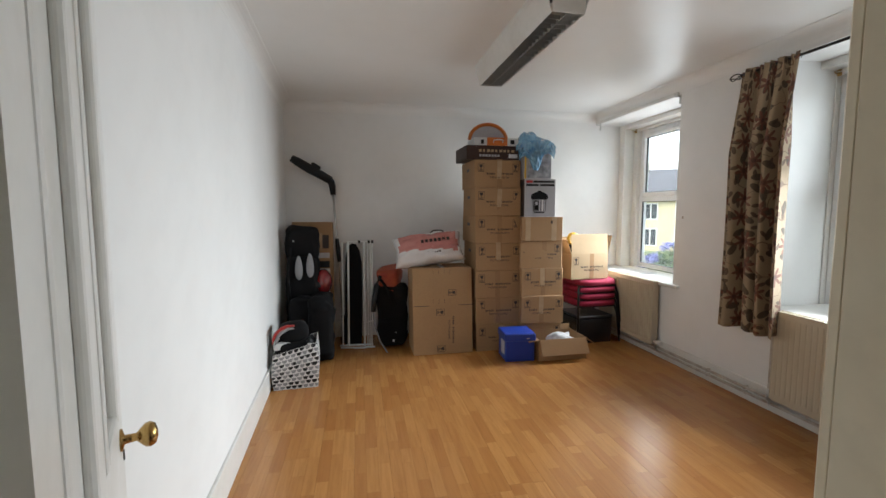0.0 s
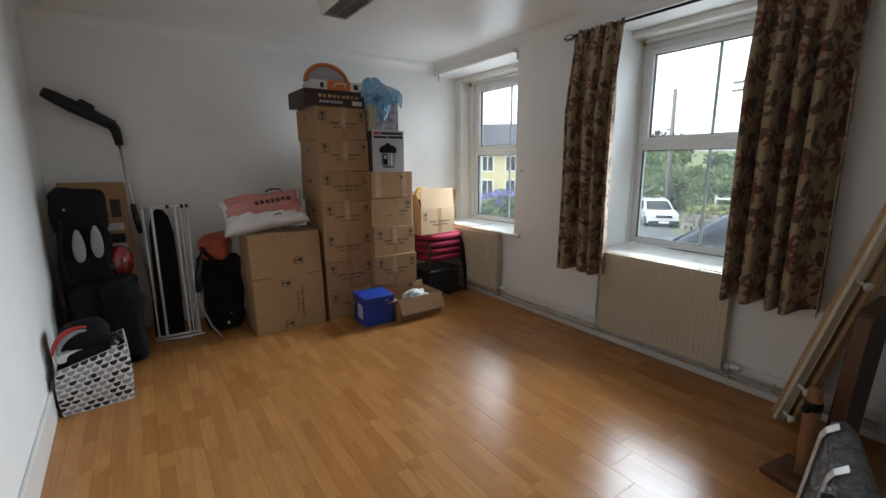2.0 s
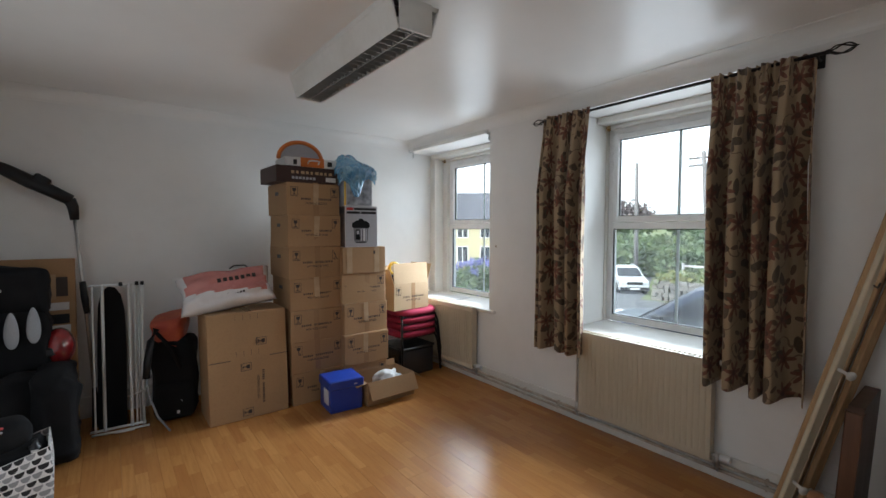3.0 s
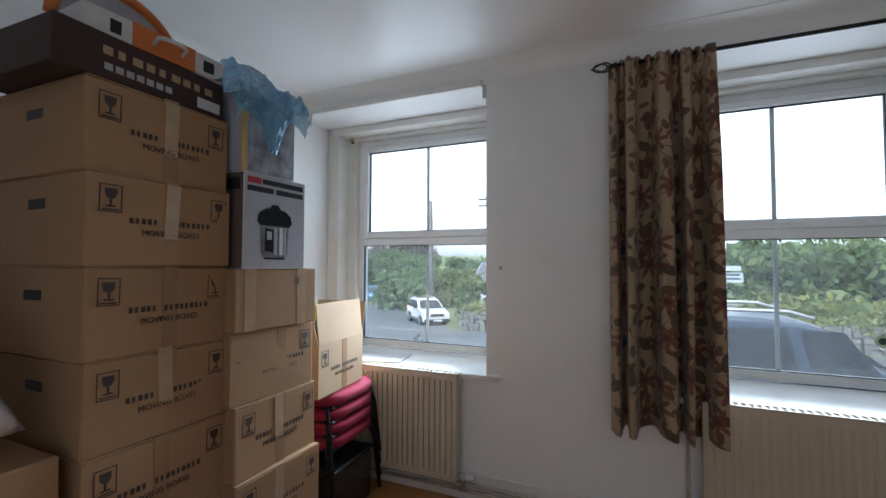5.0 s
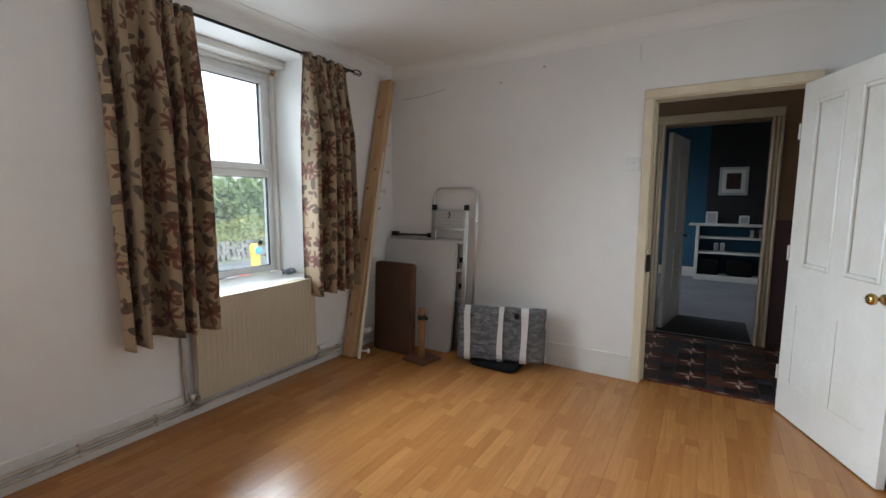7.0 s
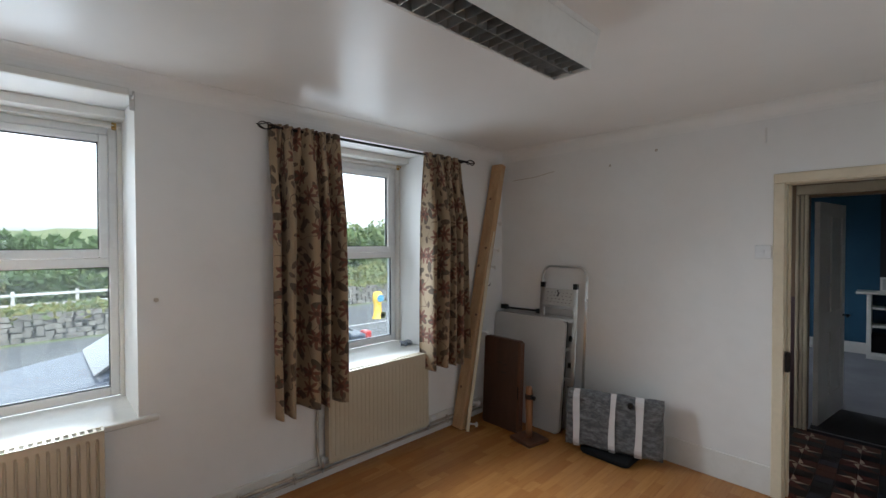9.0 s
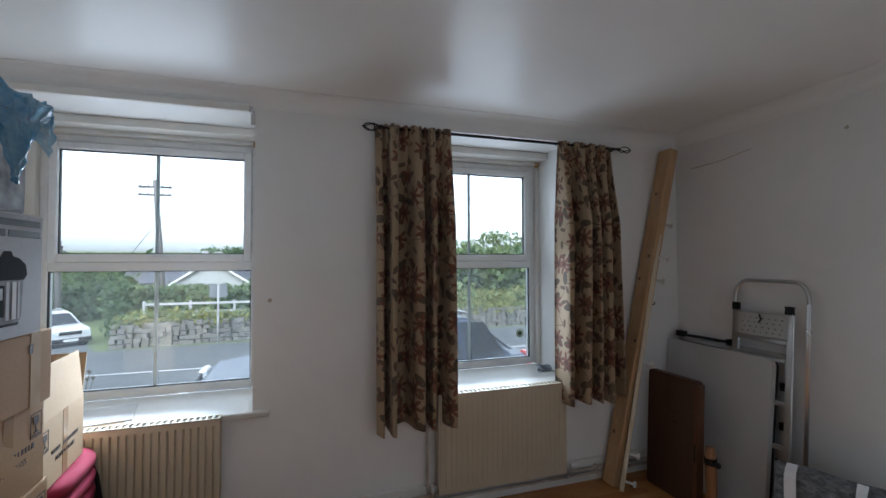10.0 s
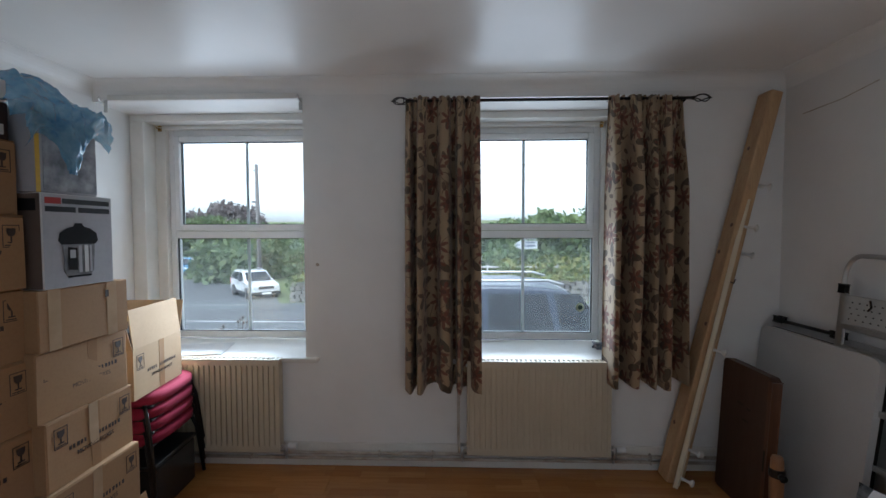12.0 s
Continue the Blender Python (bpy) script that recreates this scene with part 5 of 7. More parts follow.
# long pole tool
pt = thing("pole_trimmer", (0.572, 4.22, -0.025), 0, "long-handled black garden tool with metal shaft, leaning", "garden tool")
part("shaft", tubed([(0.05, -0.02, 0.30), (0.005, 0.03, 1.05), (-0.035, 0.09, 1.62)], 0.0115, 10), CHROME, pt, "thin bright metal shaft", True)
part("grip", tubed([(0.022, 0.01, 0.88), (0.01, 0.025, 1.0), (0.0, 0.035, 1.12)], [0.018, 0.024, 0.02], 10), BLACKP, pt, "", True)
part("elbow", tubed([(-0.032, 0.09, 1.58), (-0.04, 0.10, 1.68), (-0.06, 0.10, 1.73)], [0.028, 0.036, 0.04], 10), BLACKP, pt, "", True)
part("head", tubed([(-0.05, 0.10, 1.725), (-0.16, 0.10, 1.79), (-0.27, 0.10, 1.85), (-0.38, 0.10, 1.915), (-0.44, 0.10, 1.95)], [0.042, 0.046, 0.050, 0.046, 0.036], 12), BLACKP, pt, "", True)
part("battery", boxed((-0.27, 0.06, 1.80), (-0.17, 0.14, 1.90), 0.012, Matrix.Translation((-0.22, 0.1, 1.84)) @ Matrix.Rotation(radians(32), 4, "Y") @ Matrix.Translation((0.22, -0.1, -1.84))), BLACKP, pt)
part("foot", tubed([(0.05, -0.02, 0.32), (0.06, -0.03, 0.1), (0.06, -0.03, 0.0)], [0.014, 0.03, 0.035], 10), BLACKP, pt, "", True)

# folded clothes airer with an ironing board behind
ai = thing("clothes_airer", (0.595, 3.985, 0), -4, "folded white wire clothes airer leaning on the wall", "clothes airer")
al = Matrix.Rotation(radians(-11), 4, "X")


def bars(name_, pts, r=0.006, par=None):
    part(name_, tubed([al @ Vector(p) for p in pts], r, 8), WHITEP, par, "", True)


for k, (x_, y_) in enumerate(((0.03, 0.0), (0.085, 0.0), (0.245, 0.0), (0.275, 0.012), (0.295, 0.03), (0.315, 0.0))):
    bars("wire_bar", [(x_ + 0.0, y_, 0.02), (x_ - 0.012 + 0.004 * k, y_, 1.085)], 0.0105 if k in (1, 2, 5) else 0.007, ai)
for z_ in (0.03, 1.08):
    bars("cross_bar", [(0.0, 0.0, z_), (0.33, 0.0, z_ + 0.005)], 0.009, ai)
bars("cross_bar", [(0.22, -0.01, 0.24), (0.33, -0.01, 0.27)], 0.005, ai)
bars("foot_bar", [(0.01, -0.03, 0.012), (0.16, -0.035, 0.01), (0.35, -0.03, 0.012)], 0.008, ai)
bars("foot_bar", [(0.14, -0.06, 0.008), (0.26, -0.065, 0.008)], 0.007, ai)
for x_ in (0.19, 0.29, 0.325):
    part("joint", boxed((x_ - 0.012, -0.018, 1.07), (x_ + 0.012, 0.016, 1.10), 0.004, al), BLACKP, ai)
ib = thing("ironing_board", (0.64, 4.06, 0.015), -3, "folded ironing board with black cover leaning on the wall", "ironing board")
outl = [(0.0, 0.0), (0.17, 0.0), (0.178, 0.55), (0.172, 0.85), (0.15, 0.98), (0.115, 1.04), (0.07, 1.05), (0.03, 1.01), (0.008, 0.9), (0.0, 0.6)]
bm = poly(bmesh.new(), outl, 0.035, al)
part("cover", bm, BLACKF, ib)
part("leg", tubed([al @ Vector((0.03, 0.05, 0.0)), al @ Vector((0.14, 0.06, 0.95))], 0.01, 8), BLACKP, ib, "", True)

# rucksack and hose between the airer and the carton
rs = thing("rucksack", (1.125, 4.06, 0), -10, "black rucksack with orange-red top flap", "rucksack")
part("body", soft_box(bmesh.new(), (-0.15, -0.14, 0.0), (0.15, 0.16, 0.66), 11.0, 0.035), BLACKF, rs)
part("top_flap", soft_box(bmesh.new(), (-0.13, -0.12, 0.56), (0.10, 0.14, 0.82), 3.0, 0.04), surface("orange_red_nylon", (0.42, 0.085, 0.03), (0.30, 0.03, 0.025), 0.5, big=9, fine=120), rs)
part("strap", tubed([(-0.10, -0.13, 0.70), (-0.02, -0.17, 0.60), (0.05, -0.16, 0.42)], 0.014, 8), BLACKF, rs, "", True)
for x_, z_ in ((0.05, 0.16), (0.02, 0.07)):
    part("clip", boxed((x_, -0.175, z_), (x_ + 0.02, -0.16, z_ + 0.025), 0.004), PAPERW, rs)
part("side_pocket", soft_box(bmesh.new(), (-0.12, -0.17, 0.03), (0.14, -0.08, 0.30), 8.0, 0.02), BLACKF, rs)
hs = bmesh.new()
tube(hs, [(1.075, 3.93, 0.74), (1.035, 3.90, 0.66), (1.01, 3.87, 0.52), (1.0, 3.86, 0.40)], 0.024, 10)
hose = thing("vacuum_hose", (-0.075, -0.03, 0), 0, "curved black hose with thin grey tail", "hose")
part("grip", hs, BLACKP, hose, "", True)
part("tail", tubed([(1.0, 3.86, 0.42), (1.01, 3.84, 0.28), (1.06, 3.80, 0.12), (1.13, 3.77, 0.01)], 0.007, 8), GREYF, hose, "", True)

# ---------------------------------------------------------------- the corner by the door
bmx = bmesh.new()
p0, p1 = Vector((3.50, 0.725, 0.0)), Vector((3.525, 0.14, 2.395))
zax = (p1 - p0).normalized()
xax = Vector((1, 0, 0))
yax = zax.cross(xax).normalized()
xax = yax.cross(zax)
mp = Matrix((xax, yax, zax)).transposed().to_4x4()
mp.translation = p0
box(bmx, (-0.06, -0.036, 0.0), (0.06, 0.036, (p1 - p0).length - 0.02), 0.005, mp)
bl_ = thing("timber_beam", (0, 0, 0), 0, "rough pine beam leaning into the corner beside the window", "timber beam")
part("beam", bmx, TIMBER, bl_)
for a, c in ((0.35, 0.02), (1.0, -0.03), (1.45, 0.03), (1.62, -0.025), (2.1, 0.01)):
    part("knot", lathed([(0.013, 0), (0.012, 0.0012), (0.004, 0.0018)], mp @ Matrix.Translation((c, 0.036, a)) @ Matrix.Rotation(radians(-90), 4, "X"), 12), DARKWOOD, bl_)
rl = thing("peg_rail", (0, 0, 0), 0, "white painted coat-peg rail with round pegs, leaning", "coat rail")
p0, p1 = Vector((3.41, 0.715, 0.0)), Vector((3.475, 0.29, 1.74))
zax = (p1 - p0).normalized()
yax = Vector((-0.62, -0.78, 0)).normalized()
yax = (yax - zax * yax.dot(zax)).normalized()
xax = yax.cross(zax)
mr = Matrix((xax, yax, zax)).transposed().to_4x4()
mr.translation = p0
part("board", boxed((-0.021, -0.01, 0), (0.021, 0.010, 1.78), 0.004, mr), CREAMW, rl)
for a in (0.06, 0.24, 0.86, 1.62):
    bm = lathed([(0.009, 0.0), (0.008, 0.03), (0.008, 0.05), (0.02, 0.058), (0.022, 0.066), (0.014, 0.074)], mr @ Matrix.Translation((0, 0.010, a)) @ Matrix.Rotation(radians(-90), 4, "X"), 14)
    part("peg", bm, GLOSSW, rl, "white round peg", True)
part("hook", tubed([mr @ Vector((0.0, 0.01, 1.28)), mr @ Vector((0.0, 0.03, 1.275)), mr @ Vector((0.0, 0.035, 1.30))], 0.004, 6), IRON, rl, "", True)


rl2 = thing("peg_rail", (0, 0, 0), 0, "bare pine coat-peg rail with white pegs leaning behind another", "coat rail")
p0, p1 = Vector((3.475, 0.655, 0.0)), Vector((3.55, 0.165, 2.0))
zax = (p1 - p0).normalized()
yax = (Vector((-0.5, -0.86, 0)) - zax * zax.dot(Vector((-0.5, -0.86, 0)))).normalized()
xax = yax.cross(zax)
ms = Matrix((xax, yax, zax)).transposed().to_4x4()
ms.translation = p0
part("board", boxed((-0.021, -0.01, 0.01), (0.021, 0.010, 2.03), 0.004, ms), TIMBER, rl2)
for a in (0.20, 1.45, 1.88):
    part("peg", lathed([(0.009, 0.0), (0.008, 0.05), (0.02, 0.058), (0.022, 0.066), (0.014, 0.074)], ms @ Matrix.Translation((0, 0.010, a)) @ Matrix.Rotation(radians(-90), 4, "X"), 14), GLOSSW, rl2, "white round peg", True)


def leaning(x0, x1, y_base, y_top, h):
    """A frame for a flat thing leaning on the south wall: x along the wall, z up its face."""
    z_ = Vector((0, y_top - y_base, math.sqrt(max(h * h - (y_top - y_base) ** 2, 1e-6)))).normalized()
    x_ = Vector((-1, 0, 0))
    y_ = x_.cross(z_)
    m = Matrix((x_, y_, z_)).transposed().to_4x4()
    m.translation = Vector((x1, y_base, 0.0))
    return m


def rounded(w, h, r, seg=5):
    pts = []
    for cx, cz, a0 in ((r, r, 180), (w - r, r, 270), (w - r, h - r, 0), (r, h - r, 90)):
        for k in range(seg + 1):
            a = radians(a0 + 90 * k / seg)
            pts.append((cx + r * math.cos(a), cz + r * math.sin(a)))
    return pts


ft = thing("folding_table", (0, 0, 0), 0, "folded grey plastic trestle table leaning on the wall", "folding table")
mt_ = leaning(2.815, 3.585, 0.225, 0.115, 0.965)
bm = poly(bmesh.new(), rounded(0.77, 0.965, 0.045), -0.035, mt_)
part("tabletop", bm, TABLEG, ft)
bm = poly(bmesh.new(), rounded(0.775, 0.97, 0.047), -0.010, mt_ @ Matrix.Translation((-0.0025, -0.040, -0.0025)))
part("edge_rim", bm, BLACKP, ft, "dark rim of the folded other half")
f2 = thing("folding_table", (0, 0, 0), 0, "second folded table with dark tube frame behind the grey one", "folding table")
m2 = leaning(2.775, 3.56, 0.085, 0.028, 1.02)
part("tabletop", poly(bmesh.new(), rounded(0.77, 0.985, 0.045), -0.022, m2 @ Matrix.Translation((0.005, 0, 0))), TABLEG, f2)
part("frame", tubed([m2 @ Vector(p) for p in ((0.03, 0.018, 0.995), (0.40, 0.018, 1.0), (0.47, 0.018, 1.0))], 0.010, 8), BLACKP, f2, "", True)
for x_ in (0.03, 0.44):
    part("bracket", boxed((x_ - 0.03, 0.0, 0.985), (x_ + 0.03, 0.03, 1.015), 0.006, m2), BLACKP, f2)
for z_ in (0.30, 0.55, 0.78):
    part("clip", boxed((0.755, 0.004, z_), (0.79, 0.03, z_ + 0.035), 0.005, m2), BLACKP, f2)
part("leg", tubed([m2 @ Vector((0.785, 0.015, 0.01)), m2 @ Vector((0.785, 0.015, 0.90))], 0.011, 8), CHROME, f2, "", True)

bd_ = thing("brown_board", (0, 0, 0), 0, "varnished brown wooden board with rounded corner, leaning", "wooden board")
m3 = leaning(3.055, 3.465, 0.455, 0.415, 0.785)
part("panel", poly(bmesh.new(), rounded(0.40, 0.785, 0.03), -0.05, m3), BOARDWOOD, bd_)
part("edge_strip", boxed((0.385, -0.05, 0.02), (0.403, 0.004, 0.765), 0.004, m3), DARKWOOD, bd_)
for x_, z_, w_ in ((0.15, 0.56, 0.05), (0.23, 0.55, 0.03), (0.20, 0.48, 0.05)):
    part("worn_mark", boxed((x_, 0.0, z_), (x_ + w_, 0.0016, z_ + 0.012), 0, m3), INK, bd_)
part("finger_slot", boxed((0.385, 0.004, 0.29), (0.395, 0.006, 0.40), 0.0, m3), BLACKP, bd_)

stn = thing("wooden_stand", (2.935, 0.475, 0), -10, "short turned wooden post on a dark square base", "wooden stand")
part("base", boxed((-0.115, -0.113, 0), (0.115, 0.113, 0.028), 0.006), DARKWOOD, stn)
part("post", lathed([(0.026, 0.028), (0.027, 0.10), (0.031, 0.30), (0.032, 0.36), (0.028, 0.40), (0.027, 0.43), (0.022, 0.445)], None, 16), MIDWOOD, stn, "", True)
part("band", lathed([(0.0335, 0.345), (0.0345, 0.36), (0.0335, 0.385)], None, 16), BLACKP, stn)
part("peg", tubed([(-0.03, 0, 0.36), (-0.06, 0, 0.362)], [0.012, 0.018], 10), BLACKP, stn, "", True)

wr = thing("wrapped_panel", (0, 0, 0), 0, "grey panel in bubble wrap bound with white tape", "wrapped panel")
wx_ = Vector((-0.66, -0.215, 0.0)).normalized()
wz_ = Vector((0.012, -0.05, 0.44)).normalized()
m4 = Matrix((wx_ * 0.87, wx_.cross(wz_), wz_)).transposed().to_4x4()
m4.translation = Vector((2.66, 0.375, 0.045))
bm = bmesh.new()
nx_, nz_ = 40, 22
vv = {}
for sd in (0, 1):
    for j in range(nz_ + 1):
        for i in range(nx_ + 1):
            u, v = i / nx_, j / nz_
            e = min(1, min(u, 1 - u) * 12) ** 0.5 * min(1, min(v, 1 - v) * 8) ** 0.5
            y_ = (0.022 + 0.03 * e) * (1 if sd == 0 else -1) * (0 if (i in (0, nx_) or j in (0, nz_)) else 1)
            wob = noise.noise(Vector((u * 12, v * 8, sd * 5))) * 0.012 * e + noise.noise(Vector((u * 34, v * 20, sd * 5))) * 0.006 * e
            k = (i, j) if (i in (0, nx_) or j in (0, nz_)) else (i, j, sd)
            if k not in vv:
                vv[k] = bm.verts.new(m4 @ Vector((u * 0.80 + 0.008 * noise.noise(Vector((v * 5, u, 2))), y_ + wob, v * 0.435 + 0.008 * noise.noise(Vector((u * 6, v, 9))))))
for sd in (0, 1):
    for j in range(nz_):
        for i in range(nx_):
            q = [vv.get((a, c), vv.get((a, c, sd))) for a, c in ((i, j), (i + 1, j), (i + 1, j + 1), (i, j + 1))]
            f = bm.faces.new(q)
            f.smooth = True
bmesh.ops.recalc_face_normals(bm, faces=bm.faces)
part("wrap", bm, BUBBLE, wr)
for x_, w_ in ((0.075, 0.055), (0.38, 0.05), (0.585, 0.06)):
    bm = bmesh.new()
    prev = None
    for j in range(15):
        v = j / 14
        e = min(1, min(v, 1 - v) * 8) ** 0.5
        yy = 0.060 * (0.35 + 0.65 * e) + 0.002
        a = bm.verts.new(m4 @ Vector((x_ + 0.006 * math.sin(v * 5 + x_ * 9), yy, v * 0.437)))
        c = bm.verts.new(m4 @ Vector((x_ + w_ + 0.005 * math.sin(v * 4 + x_ * 7), yy, v * 0.437)))
        if prev:
            bm.faces.new((prev[0], prev[1], c, a))
        prev = (a, c)
    ob = part("tape_band", bm, WHITEF, wr, "wide white tape")
    so = ob.modifiers.new("thickness", "SOLIDIFY")
    so.thickness = 0.0015
part("knot_cap", lathed([(0.0, 0), (0.022, 0.0), (0.026, 0.012), (0.018, 0.03)], m4 @ Matrix.Translation((0.545, 0.055, 0.375)) @ Matrix.Rotation(radians(-90), 4, "X"), 12), BLACKP, wr, "black round fixing")
cs = bmesh.new()
soft_box(cs, (2.16, 0.09, 0.0), (2.56, 0.37, 0.05), 3.0, 0.01)
tagged(part("black_case", cs, BLACKF), "flat black soft case on the floor under the wrapped panel", "soft case")

ld = thing("step_ladder", (0, 0, 0), 0, "folded aluminium step ladder with hoop handle leaning on the wall", "step ladder")
m5 = leaning(2.69, 3.11, 0.15, 0.04, 1.44)
hoop = [(0.02, 0, 0.02), (0.02, 0, 1.30)] + [(0.10 - 0.08 * math.cos(a), 0, 1.30 + 0.125 * math.sin(a)) for a in [radians(15 * k) for k in range(1, 7)]] + [(0.38 + 0.08 * math.sin(a), 0, 1.30 + 0.125 * math.cos(a)) for a in [radians(15 * k) for k in range(0, 7)]] + [(0.46, 0, 1.30), (0.46, 0, 0.02)]
part("hoop_frame", tubed([m5 @ Vector(p) for p in hoop], 0.0115, 10), CHROME, ld, "", True)
for x_ in (0.045, 0.37):
    part("front_stile", boxed((x_ - 0.013, 0.004, 0.02), (x_ + 0.013, 0.02, 1.24), 0.003, m5), CHROME, ld)
    part("stile_cap", boxed((x_ - 0.016, 0.010, 1.235), (x_ + 0.016, 0.033, 1.275), 0.004, m5), BLACKP, ld)
for z_ in (1.055, 0.95, 0.70, 0.45):
    part("tread", boxed((0.06, 0.006, z_), (0.355, 0.024, z_ + 0.022), 0.003, m5), CHROME, ld)
part("top_step", boxed((0.06, 0.008, 1.085), (0.355, 0.020, 1.222), 0.004, m5), surface("perforated_plate", (0.58, 0.58, 0.56), (0.5, 0.5, 0.48), 0.45, 0.3, relief=0), ld, "ribbed folded top step")
bm = bmesh.new()
for i in range(7):
    for j in range(4):
        box(bm, (0.085 + i * 0.038 + (j % 2) * 0.012, 0.020, 1.105 + j * 0.028), (0.093 + i * 0.038 + (j % 2) * 0.012, 0.0212, 1.111 + j * 0.028), 0, m5)
tagged(part("tread_holes", bm, BLACKP, ld), "", "", "", "stuff")
part("latch", tubed([m5 @ Vector((0.20, 0.03, 1.215)), m5 @ Vector((0.215, 0.036, 1.185)), m5 @ Vector((0.20, 0.036, 1.165))], 0.005, 6), IRON, ld, "", True)
for x_ in (0.02, 0.46):
    part("foot", boxed((x_ - 0.02, -0.016, 0.0), (x_ + 0.02, 0.016, 0.04), 0.005, m5), BLACKP, ld, "black rubber foot")

cl = bmesh.new()
pts = []
for k in range(60):
    a = k * 0.55
    pts.append((3.86 + 0.028 * math.cos(a) + 0.012 * math.sin(k * 0.9), 1.035 + 0.045 * math.sin(a * 0.8) + 0.004 * math.cos(k), SILL + 0.022 + 0.016 * math.sin(a * 1.3)))
tube(cl, pts, 0.007, 6)
tagged(part("coiled_cord", cl, surface("grey_blue_cord", (0.10, 0.14, 0.22), (0.5, 0.52, 0.55), 0.6, big=60, fine=200), None, "", True), "tangle of grey and blue cord on the window sill", "cord")
# wall cracks and old fixings beside the doorway
crack = tubed([(3.46, 0.001, 2.235), (3.2, 0.001, 2.245), (3.0, 0.001, 2.275)], 0.003, 5)
tagged(part("wall_batten_line", crack, RUSTY), "thin dark crack line across the white wall", "crack")
for x_, z_ in ((2.12, 2.33), (2.48, 2.26)):
    tagged(part("wall_plug", lathed([(0.011, 0), (0.009, 0.003), (0.002, 0.004)], Matrix.Translation((x_, 0.0, z_)) @ Matrix.Rotation(radians(-90), 4, "X"), 10), RUSTY), "small filled screw hole in the wall", "wall plug", "filled holes")
tagged(part("old_bracket", boxed((1.44, 0, 2.27), (1.45, 0.012, 2.37), 0.002), GLOSSW), "thin painted-over bracket on the wall", "bracket")
tagged(part("wall_stain", lathed([(0.012, 0), (0.010, 0.0015), (0.002, 0.002)], Matrix.Translation((X1, 2.95, 1.33)) @ Matrix.Rotation(radians(-90), 4, "Y"), 10), RUSTY), "small dark filled hole beside the window", "wall plug", "filled holes")

# ---------------------------------------------------------------- hall and the blue room beyond
b = bmesh.new()
box(b, (-1.3, -1.56, -0.1), (0.555, -1.44, 2.6))
box(b, (1.385, -1.56, -0.1), (2.6, -1.44, 2.6))
box(b, (0.555, -1.56, 2.02), (1.385, -1.44, 2.6))
structure("wall_hall_south", b, BROWNWALL, "tan painted hall wall with a second doorway", "wall")
# unseen end wall; its opening is added to let light into the hall
b = bmesh.new()
box(b, (2.6, -1.56, -0.1), (2.75, -1.25, 2.6))
box(b, (2.6, -0.40, -0.1), (2.75, -0.14, 2.6))
box(b, (2.6, -1.25, -0.1), (2.75, -0.40, 0.8))
box(b, (2.6, -1.25, 2.05), (2.75, -0.40, 2.6))
structure("wall_hall_east", b, BROWNWALL, "tan painted hall end wall", "wall")
structure("wall_hall_west", boxed((-1.45, -1.56, -0.1), (-1.3, -0.14, 2.6)), BROWNWALL, "tan painted hall end wall", "wall")
structure("wall_hall_north", boxed((-1.3, -0.16, -0.1), (X0 - 0.25, -0.14, 2.6)), BROWNWALL, "tan painted hall wall", "wall")
structure("ceiling_hall", boxed((-1.45, -1.56, 2.5), (2.75, -0.14, 2.58)), CEIL, "white hall ceiling", "ceiling")
b = bmesh.new()
box(b, (-1.3, -1.44, 0), (0.47, -1.425, 1.15), 0.003)
box(b, (1.47, -1.44, 0), (2.6, -1.425, 1.15), 0.003)
structure("dado", b, MAUVE, "dark mauve painted dado below the hall wall", "dado")
b = bmesh.new()
for k, (w0, w1_) in enumerate(((0.475, 0.50), (0.505, 0.53), (0.535, 0.557))):
    box(b, (w0, -1.44, 0), (w1_, -1.40 - 0.008 * (k % 2), 2.04), 0.006)
for k, (w0, w1_) in enumerate(((1.384, 1.41), (1.415, 1.44), (1.445, 1.468))):
    box(b, (w0, -1.44, 0), (w1_, -1.40 - 0.008 * (k % 2), 2.04), 0.006)
box(b, (0.475, -1.44, 2.04), (1.468, -1.405, 2.12), 0.006)
structure("architrave_hall", b, CREAMW, "fluted cream architrave round the second doorway", "architrave")
d2 = thing("door_2", (1.36, -1.58, 0.005), 0, "white panelled inner door standing open, black handle", "door", "", "structure")
m6 = Matrix.Rotation(radians(-9), 4, "Z")
bm = bmesh.new()
for y0, y1, z0, z1 in ((-0.76, -0.66, 0, 1.98), (-0.10, 0, 0, 1.98), (-0.66, -0.10, 1.86, 1.98), (-0.66, -0.10, 0.80, 0.98), (-0.66, -0.10, 0, 0.22), (-0.42, -0.34, 0.98, 1.86), (-0.42, -0.34, 0.22, 0.80)):
    box(bm, (-0.036, y0, z0), (0, y1, z1), 0, m6)
part("door_leaf", bm, GLOSSW, d2)
for y0, y1 in ((-0.66, -0.42), (-0.34, -0.10)):
    for z0, z1 in ((0.98, 1.86), (0.22, 0.80)):
        part("door_panel", boxed((-0.026, y0, z0), (-0.012, y1, z1), 0, m6), GLOSSW, d2)
part("door_handle", tubed([m6 @ Vector(p) for p in ((-0.036, -0.70, 0.92), (-0.085, -0.70, 0.92), (-0.09, -0.60, 0.92))], 0.010, 8), IRON, d2, "", True)
structure("wall_blue_south", boxed((-1.6, -5.42, -0.1), (2.6, -5.30, 2.7)), BLUEWALL, "dark blue end wall", "wall")
structure("wall_blue_west", boxed((-1.75, -5.42, -0.1), (-1.6, -1.56, 2.7)), BLUEWALL, "dark blue side wall", "wall")
b = bmesh.new()
box(b, (2.6, -5.42, -0.1), (2.75, -4.9, 2.7))
box(b, (2.6, -3.1, -0.1), (2.75, -1.56, 2.7))
